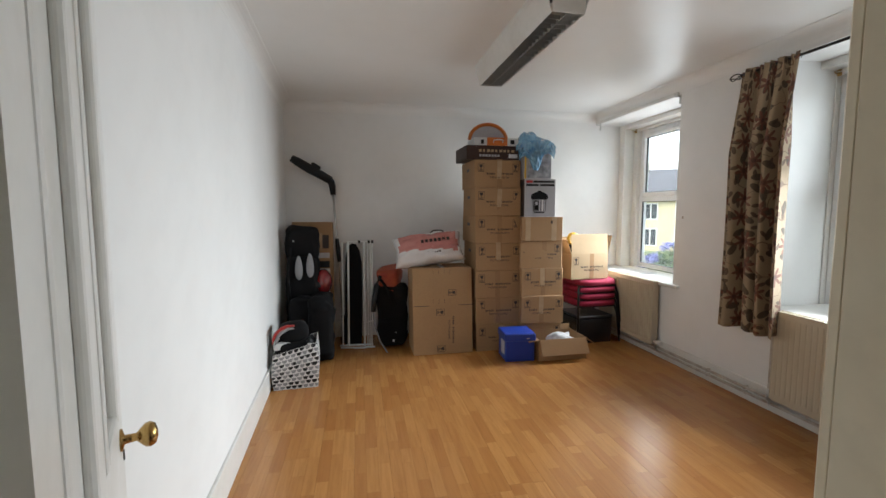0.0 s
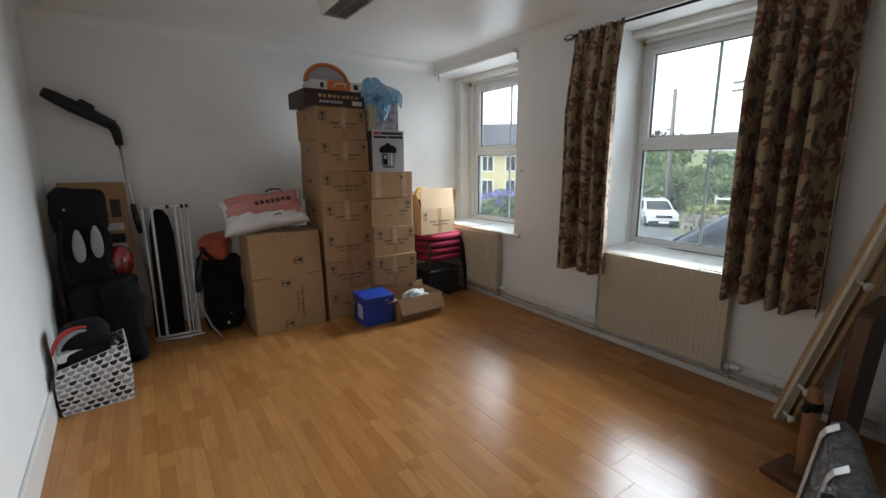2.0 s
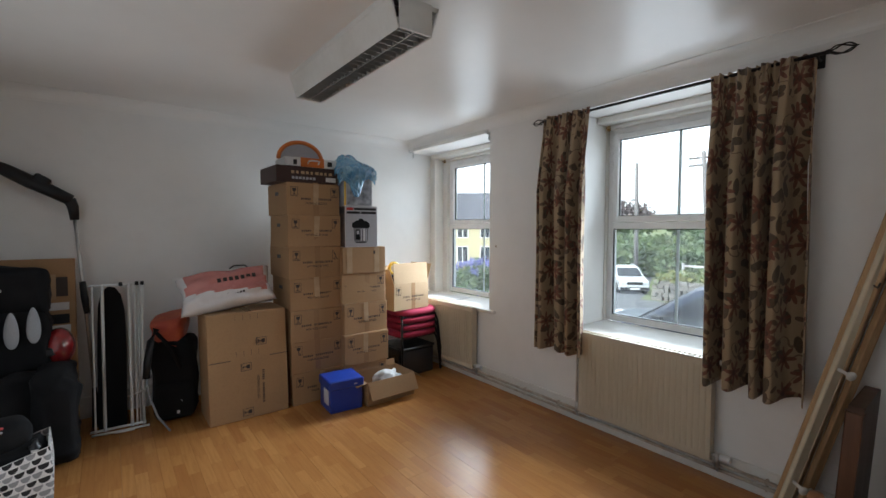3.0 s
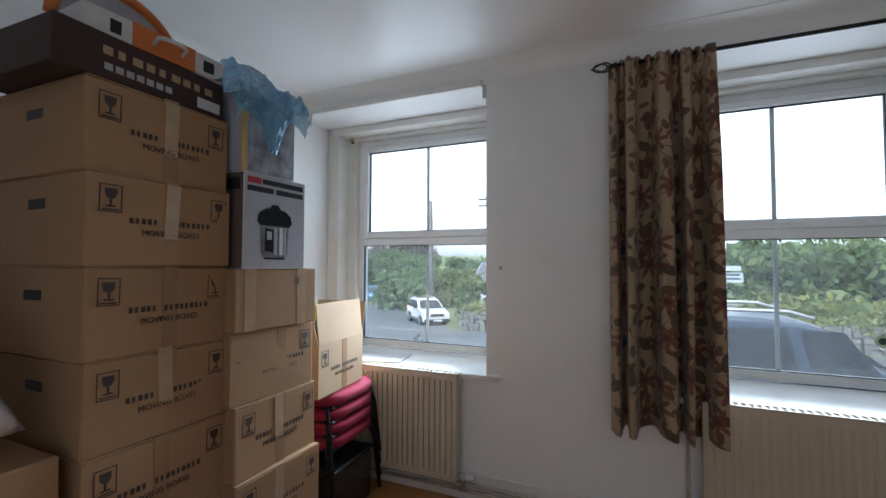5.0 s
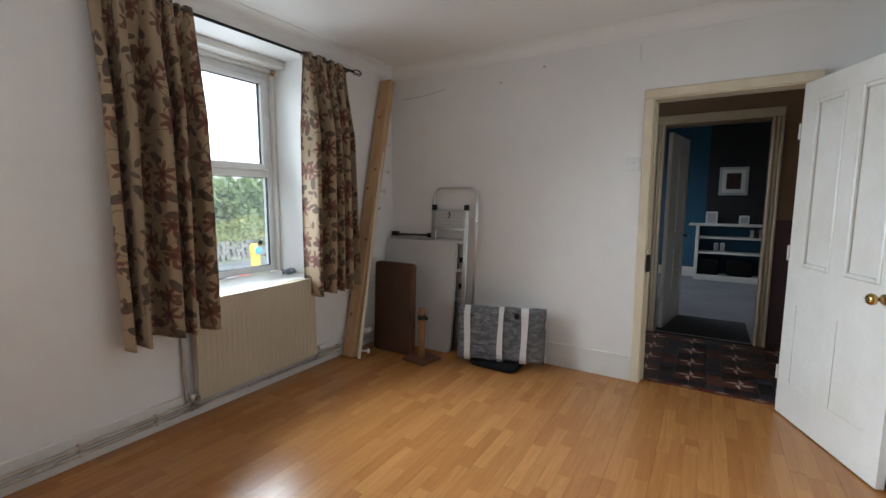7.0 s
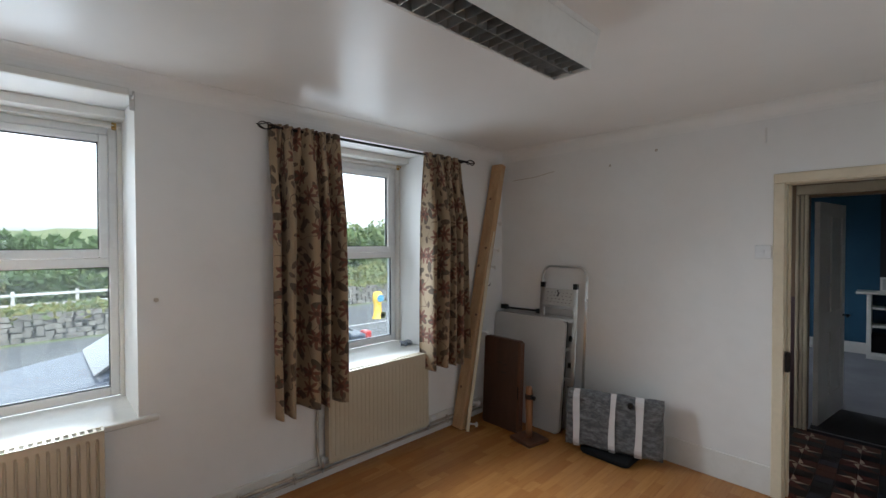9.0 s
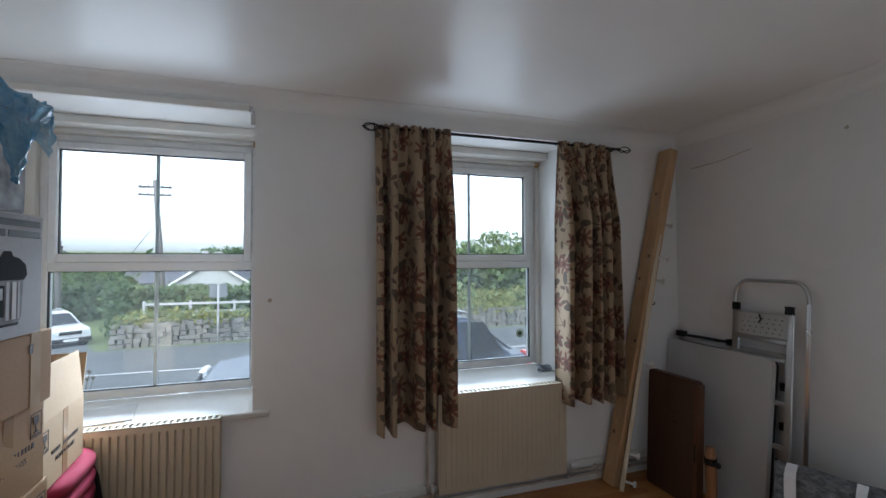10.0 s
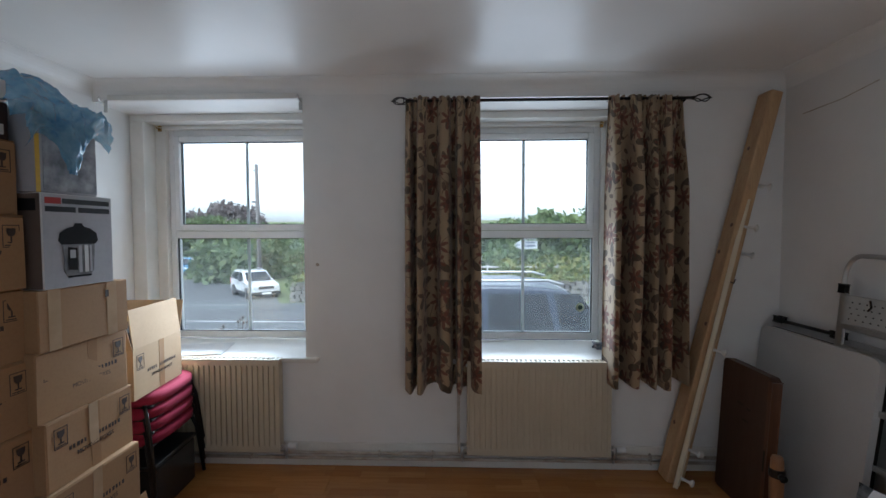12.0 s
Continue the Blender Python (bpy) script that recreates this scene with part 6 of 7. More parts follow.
box(b, (2.6, -4.9, -0.1), (2.75, -3.1, 0.6))
box(b, (2.6, -4.9, 2.2), (2.75, -3.1, 2.7))
structure("wall_blue_east", b, BLUEWALL, "dark blue wall with a window opening", "wall")
structure("ceiling_blue", boxed((-1.75, -5.42, 2.55), (2.75, -1.56, 2.63)), CEIL, "white ceiling of the blue room", "ceiling")
structure("floor_blue", boxed((-1.6, -5.30, -0.1), (2.6, -1.50, -0.004)), CARPET, "grey carpet", "floor")
tagged(part("dark_rug", boxed((0.57, -2.25, -0.004), (1.37, -1.50, 0.006), 0.003), RUG), "dark doormat at the second doorway", "rug")
structure("baseboard_6", boxed((1.14, -5.30, 0), (2.6, -5.28, 0.16), 0.003), GLOSSW, "white skirting board", "skirting board")
sh = thing("shelf_unit", (-0.35, -5.30, 0.0), 0, "low white alcove shelf unit with books and baskets", "shelf unit")
part("side_panel", boxed((1.44, 0, 0), (1.49, 0.32, 0.90), 0.003), GLOSSW, sh)
part("side_panel", boxed((0, 0, 0), (0.05, 0.32, 0.90), 0.003), GLOSSW, sh)
part("top_board", boxed((-0.05, 0, 0.90), (1.60, 0.36, 0.93), 0.004), GLOSSW, sh)
for z_ in (0.06, 0.44, 0.69):
    part("shelf", boxed((0.05, 0.01, z_), (1.44, 0.31, z_ + 0.028), 0.002), GLOSSW, sh)
part("plinth", boxed((0.0, 0.0, 0.0), (1.49, 0.33, 0.06), 0.002), GLOSSW, sh)
part("back_panel", boxed((0.05, 0.0, 0.088), (1.44, 0.01, 0.90)), BLUEWALL, sh)
rng = random.Random(9)
xx = 0.42
for k in range(9):
    w_ = rng.uniform(0.02, 0.04)
    bk_ = boxed((-0.35 + xx, -5.26, 0.718), (-0.35 + xx + w_, -5.08, 0.718 + rng.uniform(0.11, 0.16)), 0.002)
    tagged(part("book", bk_, rng.choice([DARKBOX, GREYCARD, PAPERW, DARKWOOD])), "upright book on the white shelf", "book", "books on the shelf")
    xx += w_ + 0.004
for x_ in (0.75, 0.84):
    pf = thing("photo_frame", (x_, -5.12, 0.468), 0, "small upright white photo frame on the shelf", "photo frame", "photo frames")
    part("frame", boxed((-0.03, 0, 0), (0.03, 0.012, 0.15), 0.002), PAPERW, pf)
    part("picture", boxed((-0.02, 0.012, 0.02), (0.02, 0.0135, 0.13)), GREYCARD, pf)
for x_ in (0.15, 0.62, 1.08):
    bsk = thing("shelf_basket", (-0.35 + x_ + 0.1, -5.27, 0.089), 0, "dark woven basket on the bottom shelf", "basket", "shelf baskets")
    part("basket_body", boxed((-0.05, 0, 0), (0.30, 0.26, 0.25), 0.02), BLACKF, bsk)
for x_, z_, w_, h_ in ((0.93, 0.93, 0.17, 0.20), (0.48, 0.93, 0.14, 0.14)):
    pf = thing("photo_frame", (x_, -5.20, z_), 0, "pale photo frame standing on the shelf top", "photo frame", "photo frames")
    part("frame", boxed((-w_ / 2, 0, 0), (w_ / 2, 0.02, h_), 0.004), PAPERW, pf)
    part("picture", boxed((-w_ / 2 + 0.025, 0.02, 0.025), (w_ / 2 - 0.025, 0.022, h_ - 0.025)), GREYCARD, pf)
structure("chimney_breast", boxed((-0.6, -5.30, 0.93), (1.02, -5.294, 2.55)), surface("near_black_wall_paint", (0.012, 0.013, 0.018), None, 0.6, relief=0.05), "near-black painted wall above the shelves", "wall")
pf = thing("wall_picture", (0.66, -5.294, 1.40), 0, "square picture in a pale frame on the blue wall", "picture")
part("frame", boxed((-0.20, 0, 0), (0.20, 0.025, 0.46), 0.004), GREYCARD, pf)
part("mount", boxed((-0.16, 0.025, 0.04), (0.16, 0.027, 0.42)), PAPERW, pf)
part("picture", boxed((-0.10, 0.027, 0.10), (0.10, 0.029, 0.36)), DARKBOX, pf)

# patterned hall tiles
tile_floor = structure("floor_hall", boxed((-1.3, -1.50, -0.1), (2.6, -0.07, -0.014)), RUG, "Victorian geometric tile floor in red, cream, black and blue", "floor")
T_RED = surface("red_clay_tile", (0.16, 0.035, 0.025), (0.12, 0.03, 0.02), 0.35, relief=0.05)
T_CREAM = surface("cream_clay_tile", (0.70, 0.60, 0.45), (0.62, 0.52, 0.38), 0.35, relief=0.05)
T_BLACK = surface("black_clay_tile", (0.02, 0.018, 0.018), None, 0.3, relief=0.05)
T_BLUE = surface("blue_grey_clay_tile", (0.05, 0.05, 0.065), None, 0.45, relief=0.05)
T_BUFF = surface("buff_clay_tile", (0.14, 0.055, 0.035), None, 0.45, relief=0.05)


def plate(pts, mat_):
    cx = sum(p[0] for p in pts) / len(pts)
    cy = sum(p[1] for p in pts) / len(pts)
    bm_ = bmesh.new()
    top = [bm_.verts.new((x_ + (cx - x_) * 0.03, y_ + (cy - y_) * 0.03, 0.0)) for x_, y_ in pts]
    low = [bm_.verts.new((x_, y_, -0.014)) for x_, y_ in pts]
    bm_.faces.new(top)
    for i_ in range(len(pts)):
        j_ = (i_ + 1) % len(pts)
        bm_.faces.new((top[i_], low[i_], low[j_], top[j_]))
    bmesh.ops.recalc_face_normals(bm_, faces=bm_.faces)
    return mesh_of(bm_, "tile", mat_)


q = 0.105
star = []
for k in range(4):
    a = math.pi / 2 * k
    R = lambda x_, y_, a=a: (x_ * math.cos(a) - y_ * math.sin(a), x_ * math.sin(a) + y_ * math.cos(a))
    star.append((plate([R(0, 0), R(q * 0.28, q * 0.28), R(0, q)], T_CREAM), plate([R(0, 0), R(0, q), R(-q * 0.28, q * 0.28)], T_RED), plate([R(q * 0.28, q * 0.28), R(q, q), R(0, q)], T_BLACK if k % 2 else T_RED), plate([R(q * 0.28, q * 0.28), R(q, 0), R(q, q)], T_BUFF)))
dia = plate([(-0.05, 0), (0, -0.028), (0.05, 0), (0, 0.028)], T_CREAM)
squ = plate([(-0.052, -0.052), (0.052, -0.052), (0.052, 0.052), (-0.052, 0.052)], T_BLACK)
squb = plate([(-0.052, -0.052), (0.052, -0.052), (0.052, 0.052), (-0.052, 0.052)], T_BLUE)
strip_sq = plate([(-0.052, -0.052), (0.052, -0.052), (0.052, 0.052), (-0.052, 0.052)], T_BUFF)
strip_r = plate([(-0.052, -0.03), (0.052, -0.03), (0.052, 0.03), (-0.052, 0.03)], T_RED)


def lay(me, x_, y_):
    o_ = new("tile", me)
    o_.location = (x_, y_, -0.0004)
    o_.parent = tile_floor


for i in range(5):
    for j in range(4):
        cx, cy = 0.40 + i * 0.315, -0.34 - j * 0.315
        for tri in star:
            for me in tri:
                lay(me, cx, cy)
        for s_ in (-1, 1):
            lay(strip_sq if (i + j) % 2 else squ, cx + 0.1575, cy + s_ * 0.0525)
            lay(squ, cx + s_ * 0.0525, cy + 0.1575)
        lay(squb, cx + 0.1575, cy + 0.1575)
for i in range(16):
    x_ = 0.30 + i * 0.105
    lay(strip_r, x_, -0.10 - 0.012)
    if i % 2:
        lay(dia, x_, -0.112)

# ---------------------------------------------------------------- outdoors
ASPHALT = surface("wet_asphalt", (0.085, 0.088, 0.092), (0.065, 0.067, 0.07), 0.72, big=0.3, fine=30, grain=0.2, relief=0.2, spec=0.3)
GRASS = surface("rough_grass", (0.11, 0.13, 0.045), (0.08, 0.105, 0.035), 0.9, big=0.4, fine=9, grain=0.5, relief=0.5)
STONE = surface("grey_wall_stone", (0.17, 0.158, 0.14), (0.10, 0.095, 0.085), 0.85, big=2, fine=18, grain=0.4, relief=0.4)
LEAF1 = surface("hedge_leaf", (0.10, 0.15, 0.06), (0.075, 0.12, 0.05), 0.6, big=0.9, fine=5, grain=0.4, relief=0)
LEAF2 = surface("bright_leaf", (0.15, 0.19, 0.07), (0.11, 0.155, 0.055), 0.6, big=0.9, fine=5, grain=0.4, relief=0)
LEAFP = surface("pinkish_grey_leaf", (0.13, 0.10, 0.10), (0.10, 0.085, 0.08), 0.7, big=0.9, fine=5, grain=0.3, relief=0)
LEAF3 = surface("yellow_grass_leaf", (0.24, 0.23, 0.07), (0.17, 0.18, 0.05), 0.7, big=0.9, fine=5, grain=0.3, relief=0)


def leafy(m_, share):
    """Lets part of the light through a leaf."""
    nt = m_.node_tree
    bs, out = nt.nodes["Principled BSDF"], nt.nodes["Material Output"]
    tr = nt.nodes.new("ShaderNodeBsdfTranslucent")
    link(nt, bs.inputs["Base Color"].links[0].from_socket, tr.inputs["Color"])
    ad = nt.nodes.new("ShaderNodeMixShader")
    ad.inputs[0].default_value = share
    link(nt, bs.outputs[0], ad.inputs[1]), link(nt, tr.outputs[0], ad.inputs[2])
    link(nt, ad.outputs[0], out.inputs["Surface"])


for m_ in (LEAF1, LEAF2, LEAF3, LEAFP):
    leafy(m_, 0.45)
BARK = surface("bark", (0.09, 0.07, 0.055), None, 0.9, fine=14, relief=0.5)
FLOWERB = surface("blue_hydrangea", (0.10, 0.12, 0.34), (0.16, 0.14, 0.36), 0.7, big=6, relief=0)
CARWHITE = surface("white_car_paint", (0.55, 0.56, 0.57), None, 0.25, relief=0, coat=0.6)
CARDARK = surface("dark_blue_car_paint", (0.022, 0.034, 0.065), (0.018, 0.028, 0.055), 0.4, relief=0, coat=0.25)
CARBLUE = surface("light_blue_car_paint", (0.05, 0.22, 0.42), None, 0.25, relief=0, coat=0.6)
CARGLASS = surface("dark_car_glass", (0.02, 0.024, 0.03), None, 0.06, relief=0, spec=0.5)
TYRE = surface("tyre_rubber", (0.02, 0.02, 0.02), None, 0.8, relief=0.1)
LAMPRED = surface("red_lamp_lens", (0.5, 0.02, 0.015), None, 0.15, relief=0)
LAMPCLR = surface("clear_lamp_lens", (0.6, 0.62, 0.64), None, 0.1, relief=0)
SLATE = surface("grey_roof_slate", (0.10, 0.10, 0.115), (0.075, 0.075, 0.085), 0.8, big=0.6, fine=6, grain=0.3, relief=0.2, spec=0.15)
RENDERW = surface("pale_house_render", (0.33, 0.32, 0.305), None, 0.85, big=0.3, fine=9, grain=0.1, relief=0.1)
RENDERY = surface("yellow_house_render", (0.50, 0.43, 0.26), (0.45, 0.385, 0.225), 0.85, big=0.3, fine=9, grain=0.1, relief=0.1)
FENCEW = surface("weathered_white_rail", (0.36, 0.355, 0.34), None, 0.7, relief=0.1)
POLEW = surface("grey_pole_timber", (0.13, 0.12, 0.115), (0.09, 0.083, 0.08), 0.9, big=2, fine=12, grain=0.3, relief=0.3, stretch=(4, 4, 0.5))
LINEW = surface("road_line_paint", (0.55, 0.55, 0.54), None, 0.7, fine=20, grain=0.3, relief=0)


def ground_z(x, y):
    """Height of the ground: level by the house, falling to the road and rising again far off."""
    if x < 8.5:
        z = -0.65
    elif x < 20.7:
        z = -0.65 - 1.05 * (x - 8.5) / 12.2
    else:
        z = -1.70 - 0.7 * min(1.0, (x - 20.7) / 20)
    far = max(0.0, math.hypot(x, y) - 90)
    z += min(14, far * 0.035)
    z -= 0.42 * math.exp(-((x - 25.6) ** 2 + (y - 13.9) ** 2) / 30)
    if y < 0 and x > 26:
        z += min(2.2, (x - 26) * 0.12) * min(1.0, -y / 8)
    return z


def sheet(name, xs, ys, mat_, label, cat, lift=0.0, side=None):
    bm = bmesh.new()
    g = [[bm.verts.new((x_, y_ if side is None else side(x_, y_), 0)) for y_ in ys] for x_ in xs]
    for row in g:
        for v in row:
            v.co.z = ground_z(v.co.x, v.co.y) + lift
    for i in range(len(xs) - 1):
        for j in range(len(ys) - 1):
            f = bm.faces.new((g[i][j], g[i + 1][j], g[i + 1][j + 1], g[i][j + 1]))
            f.smooth = True
    return structure(name, bm, mat_, label, cat)


def steps(a, b_, n_):
    return [a + (b_ - a) * i / n_ for i in range(n_ + 1)]


sheet("ground", [-400, -120, -30, 4.6, 8.5] + steps(9, 50, 41) + steps(55, 160, 21) + [250, 450, 800, 1500], [-1500, -600, -250] + steps(-120, 120, 121) + [250, 600, 1500], GRASS, "rough grass and verge falling away from the house", "ground")
sheet("road", steps(4.7, 19.6, 20), steps(-60, 60, 60), ASPHALT, "wet grey asphalt road past the house", "road", 0.02)
sheet("road_branch", steps(19.6, 95, 52), steps(0, 1, 8), ASPHALT, "side road running uphill between hedges", "road", 0.022, lambda x_, u: 9.9 + (x_ - 19.6) * 0.45 + u * (11.5 - min(5.5, (x_ - 19.6) * 0.35)))


def line(name, p0_, p1_, w_, label):
    bm = bmesh.new()
    prev = None
    d_ = (Vector(p1_) - Vector(p0_)).normalized()
    nrm = Vector((-d_.y, d_.x)) * w_ / 2
    for k in range(25):
        p_ = Vector(p0_).lerp(Vector(p1_), k / 24)
        a, c = p_ + nrm, p_ - nrm
        v = (bm.verts.new((a.x, a.y, ground_z(a.x, a.y) + 0.035)), bm.verts.new((c.x, c.y, ground_z(c.x, c.y) + 0.035)))
        if prev:
            bm.faces.new((prev[0], prev[1], v[1], v[0]))
        prev = v
    return tagged(part(name, bm, LINEW), label, "road marking", "road markings")


line("road_line", (12.2, -14), (12.8, 24), 0.16, "worn white centre line on the road")
line("road_line", (18.4, 10.5), (18.9, 22), 0.25, "white give-way line at the junction")
line("road_line", (9.6, 3.5), (10.8, 9.0), 0.14, "worn white edge line on the road")

# stones differ from one another in colour
sn = STONE.node_tree
isl = sn.nodes.new("ShaderNodeNewGeometry").outputs["Random Per Island"]
was = sn.nodes["Principled BSDF"].inputs["Base Color"].links[0].from_socket
link(sn, mixc(sn, mth(sn, "MULTIPLY", isl, 0.75), was, (0.07, 0.065, 0.06)), sn.nodes["Principled BSDF"].inputs["Base Color"])
MORTAR = surface("dark_wall_joint", (0.035, 0.035, 0.032), None, 0.95, relief=0.2)

# stone wall with grassy top
sw_ = thing("stone_wall", (0, 0, 0), 0, "low rubble stone wall with grass along its top", "stone wall")
rng = random.Random(31)
V, F = [], []


def stone_box(c, s, rz):
    k = len(V)
    ca, sa = math.cos(rz), math.sin(rz)
    for dx in (-1, 1):
        for dy in (-1, 1):
            for dz in (-1, 1):
                x_, y_, z_ = dx * s[0] * rng.uniform(0.8, 1.0), dy * s[1] * rng.uniform(0.8, 1.0), dz * s[2] * rng.uniform(0.8, 1.0)
                V.append((c[0] + x_ * ca - y_ * sa, c[1] + x_ * sa + y_ * ca, c[2] + z_))
    for f in ((0, 1, 3, 2), (4, 6, 7, 5), (0, 4, 5, 1), (2, 3, 7, 6), (0, 2, 6, 4), (1, 5, 7, 3)):
        F.append(tuple(k + i for i in f))


WALLX = 20.7
for y_ in steps(-34, 9.7, 165):
    for r_ in range(5):
        z_ = ground_z(WALLX, y_) + 0.10 + r_ * 0.19
        stone_box((WALLX + rng.uniform(-0.04, 0.02) + r_ * 0.012, y_ + rng.uniform(-0.05, 0.05), z_ + rng.uniform(-0.03, 0.03)), (0.15, rng.uniform(0.09, 0.16), rng.uniform(0.075, 0.11)), rng.uniform(-0.2, 0.2))
me = bpy.data.meshes.new("stones")
me.from_pydata(V, [], F)
me.materials.append(STONE)
ob = new("stones", me)
ob.parent = sw_
ob["kind"] = "stuff"
core = bmesh.new()
box(core, (WALLX + 0.05, -34, -2.0), (WALLX + 0.5, 9.65, -0.86), 0.03)
part("core", core, MORTAR, sw_)


def leaves(name, pts, size, mats, label, cat, kind="stuff", seed=1, parent=None):
    """Many small leaf clumps, three crossed blades each, at the points given."""
    r_ = np.random.RandomState(seed)
    n_ = len(pts)
    pts = np.asarray(pts, dtype=float)
    per_ = 3
    tot = n_ * per_
    base_ = np.repeat(pts, per_, axis=0) + r_.normal(0, size * 0.5, (tot, 3))
    a = r_.normal(0, 1, (tot, 3))
    a /= np.linalg.norm(a, axis=1)[:, None]
    b2 = r_.normal(0, 1, (tot, 3))
    b2 -= a * np.sum(a * b2, axis=1)[:, None]
    b2 /= np.linalg.norm(b2, axis=1)[:, None]
    s_ = size * r_.uniform(0.5, 1.2, (tot, 1))
    quad = np.stack([base_ - a * s_, base_ + b2 * s_ * 0.5, base_ + a * s_, base_ - b2 * s_ * 0.5], axis=1).reshape(-1, 3)
    me_ = bpy.data.meshes.new(name)
    me_.from_pydata(quad.tolist(), [], np.arange(tot * 4).reshape(-1, 4).tolist())
    for m_2 in mats:
        me_.materials.append(m_2)
    me_.polygons.foreach_set("material_index", r_.randint(0, len(mats), tot).tolist())
    ob_ = new(name, me_)
    if parent is not None:
        ob_.parent = parent
    else:
        tagged(ob_, label, cat, "", kind)
    return ob_


def band(x0, x1, y0, y1, zlo, zhi, n_, seed, rough_=0.5):
    """Points through a bank of growth with an uneven top."""
    r_ = np.random.RandomState(seed)
    out = []
    while len(out) < n_:
        x_, y_ = r_.uniform(x0, x1), r_.uniform(y0, y1)
        t_ = zhi + rough_ * (noise.noise(Vector((x_ * 0.35, y_ * 0.35, seed))) + 0.5 * noise.noise(Vector((x_ * 1.2, y_ * 1.2, seed))))
        out.append((x_, y_, zlo + (t_ - zlo) * r_.uniform(0, 1) ** 0.6))
    return out


leaves("wall_top_grass", band(20.6, 22.2, -34, 9.7, -1.0, -0.64, 5200, 3, 0.12), 0.15, [LEAF3, LEAF2], "tufted yellow-green grass along the wall", "grass")
leaves("hedge", band(24.6, 26.4, -4, 11.6, -2.0, 0.25, 6500, 5, 0.5), 0.20, [LEAF1, LEAF1, LEAF2], "dense clipped green hedge behind the fence", "hedge")
leaves("bank_shrubs", band(24.5, 34, -42, -1, -1.2, 2.0, 14000, 7, 1.2), 0.30, [LEAF1, LEAF2, LEAF2], "overgrown green bank of shrubs beyond the road", "shrubs")
leaves("bank_grass", band(21.5, 24.6, -42, 0, -1.5, 0.0, 5200, 8, 0.4), 0.20, [LEAF3, LEAF2], "long yellow-green grass on the bank", "grass")
leaves("verge_growth", band(30, 44, 16.2, 20.5, -2.4, 0.2, 5200, 11, 1.0), 0.34, [LEAF1, LEAF2], "garden shrubs beside the side road", "shrubs")
leaves("far_hedge", band(62, 74, -60, 28, -3.2, 1.2, 7000, 13, 1.8), 0.8, [LEAF1], "far line of hedges and trees", "woods")
leaves("lane_hedge", band(40, 80, 44, 62, -3.2, 2.0, 6000, 17, 1.6), 0.6, [LEAF1, LEAF2], "hedge along the far side of the lane", "hedge")
leaves("lane_hedge_near", band(30, 40, 33, 40, -2.6, 0.4, 4000, 19, 0.9), 0.3, [LEAF1, LEAF2], "hedge by the yellow house", "hedge")


def tree(x_, y_, h_, r_, seed, mats, dens=700, size=0.30, flat=0.55):
    z0 = ground_z(x_, y_)
    root = thing("tree", (x_, y_, z0), 0, "broad leafy tree standing beyond the road", "tree", "roadside trees")
    rg = random.Random(seed)
    bm = tubed([(0, 0, -0.2), (0.05, 0, h_ * 0.3), (0.1, 0.1, h_ * 0.6), (0.0, 0.1, h_ * 0.85)], [0.22, 0.17, 0.11, 0.04], 8)
    tips = []
    for k in range(9):
        a = 2 * math.pi * k / 9 + rg.uniform(-0.3, 0.3)
        b0 = Vector((0.05, 0.05, h_ * rg.uniform(0.35, 0.7)))
        e = Vector((math.cos(a) * r_ * rg.uniform(0.5, 0.85), math.sin(a) * r_ * rg.uniform(0.5, 0.85), h_ * rg.uniform(0.65, 0.92)))
        tube(bm, [b0, b0.lerp(e, 0.5) + Vector((0, 0, 0.15)), e], [0.08, 0.05, 0.02], 6)
        tips.append(e)
    part("trunk", bm, BARK, root)
    pts = []
    for e in tips + [Vector((0, 0, h_ * 0.9))]:
        rr_ = r_ * rg.uniform(0.28, 0.46)
        for _ in range(dens // 10):
            d_ = Vector((rg.gauss(0, 1), rg.gauss(0, 1), rg.gauss(0, 0.7))).normalized() * rr_ * rg.uniform(0.4, 1.0)
            pts.append((e.x + d_.x, e.y + d_.y, e.z + d_.z * flat))
    leaves("crown", pts, size, mats, "", "", "", seed, root)
    return root


tree(54, 31, 7.6, 5.0, 1, [LEAFP], 620, 0.36)
tree(40, 22, 4.6, 2.4, 2, [LEAF1, LEAF2], 800, 0.28)
tree(45, 27, 5.5, 3.0, 3, [LEAF1, LEAF2], 800, 0.3)
tree(36, 18.5, 3.3, 1.9, 4, [LEAF2, LEAF1], 700, 0.22)
tree(58, 12, 5.6, 2.6, 5, [LEAF1], 600, 0.34)
tree(60, 6, 5.2, 2.4, 6, [LEAF1], 600, 0.34)
tree(33, -4.5, 5.0, 1.9, 7, [LEAF2], 260, 0.13)
tree(34, -9, 4.7, 2.2, 8, [LEAF2], 260, 0.13)
tree(38, -16, 5.2, 3.2, 9, [LEAF2], 420, 0.2)
tree(36, 36, 5.5, 3.0, 10, [LEAF1, LEAF2], 700, 0.3)

# field fence
fn = thing("field_fence", (22.4, 0, 0), 0, "weathered white two-rail field fence behind the wall", "fence")
for k in range(8):
    y_ = -3 + k * 1.75
    part("post", boxed((-0.05, y_ - 0.05, -1.9), (0.05, y_ + 0.05, -0.12), 0.01), FENCEW, fn)
for z_ in (-0.25, -0.62):
    for k in range(7):
        y_ = -3 + k * 1.75
        part("rail", boxed((-0.075, y_ + 0.01, z_ - 0.05), (-0.052, y_ + 1.74, z_ + 0.05), 0.005), FENCEW, fn)


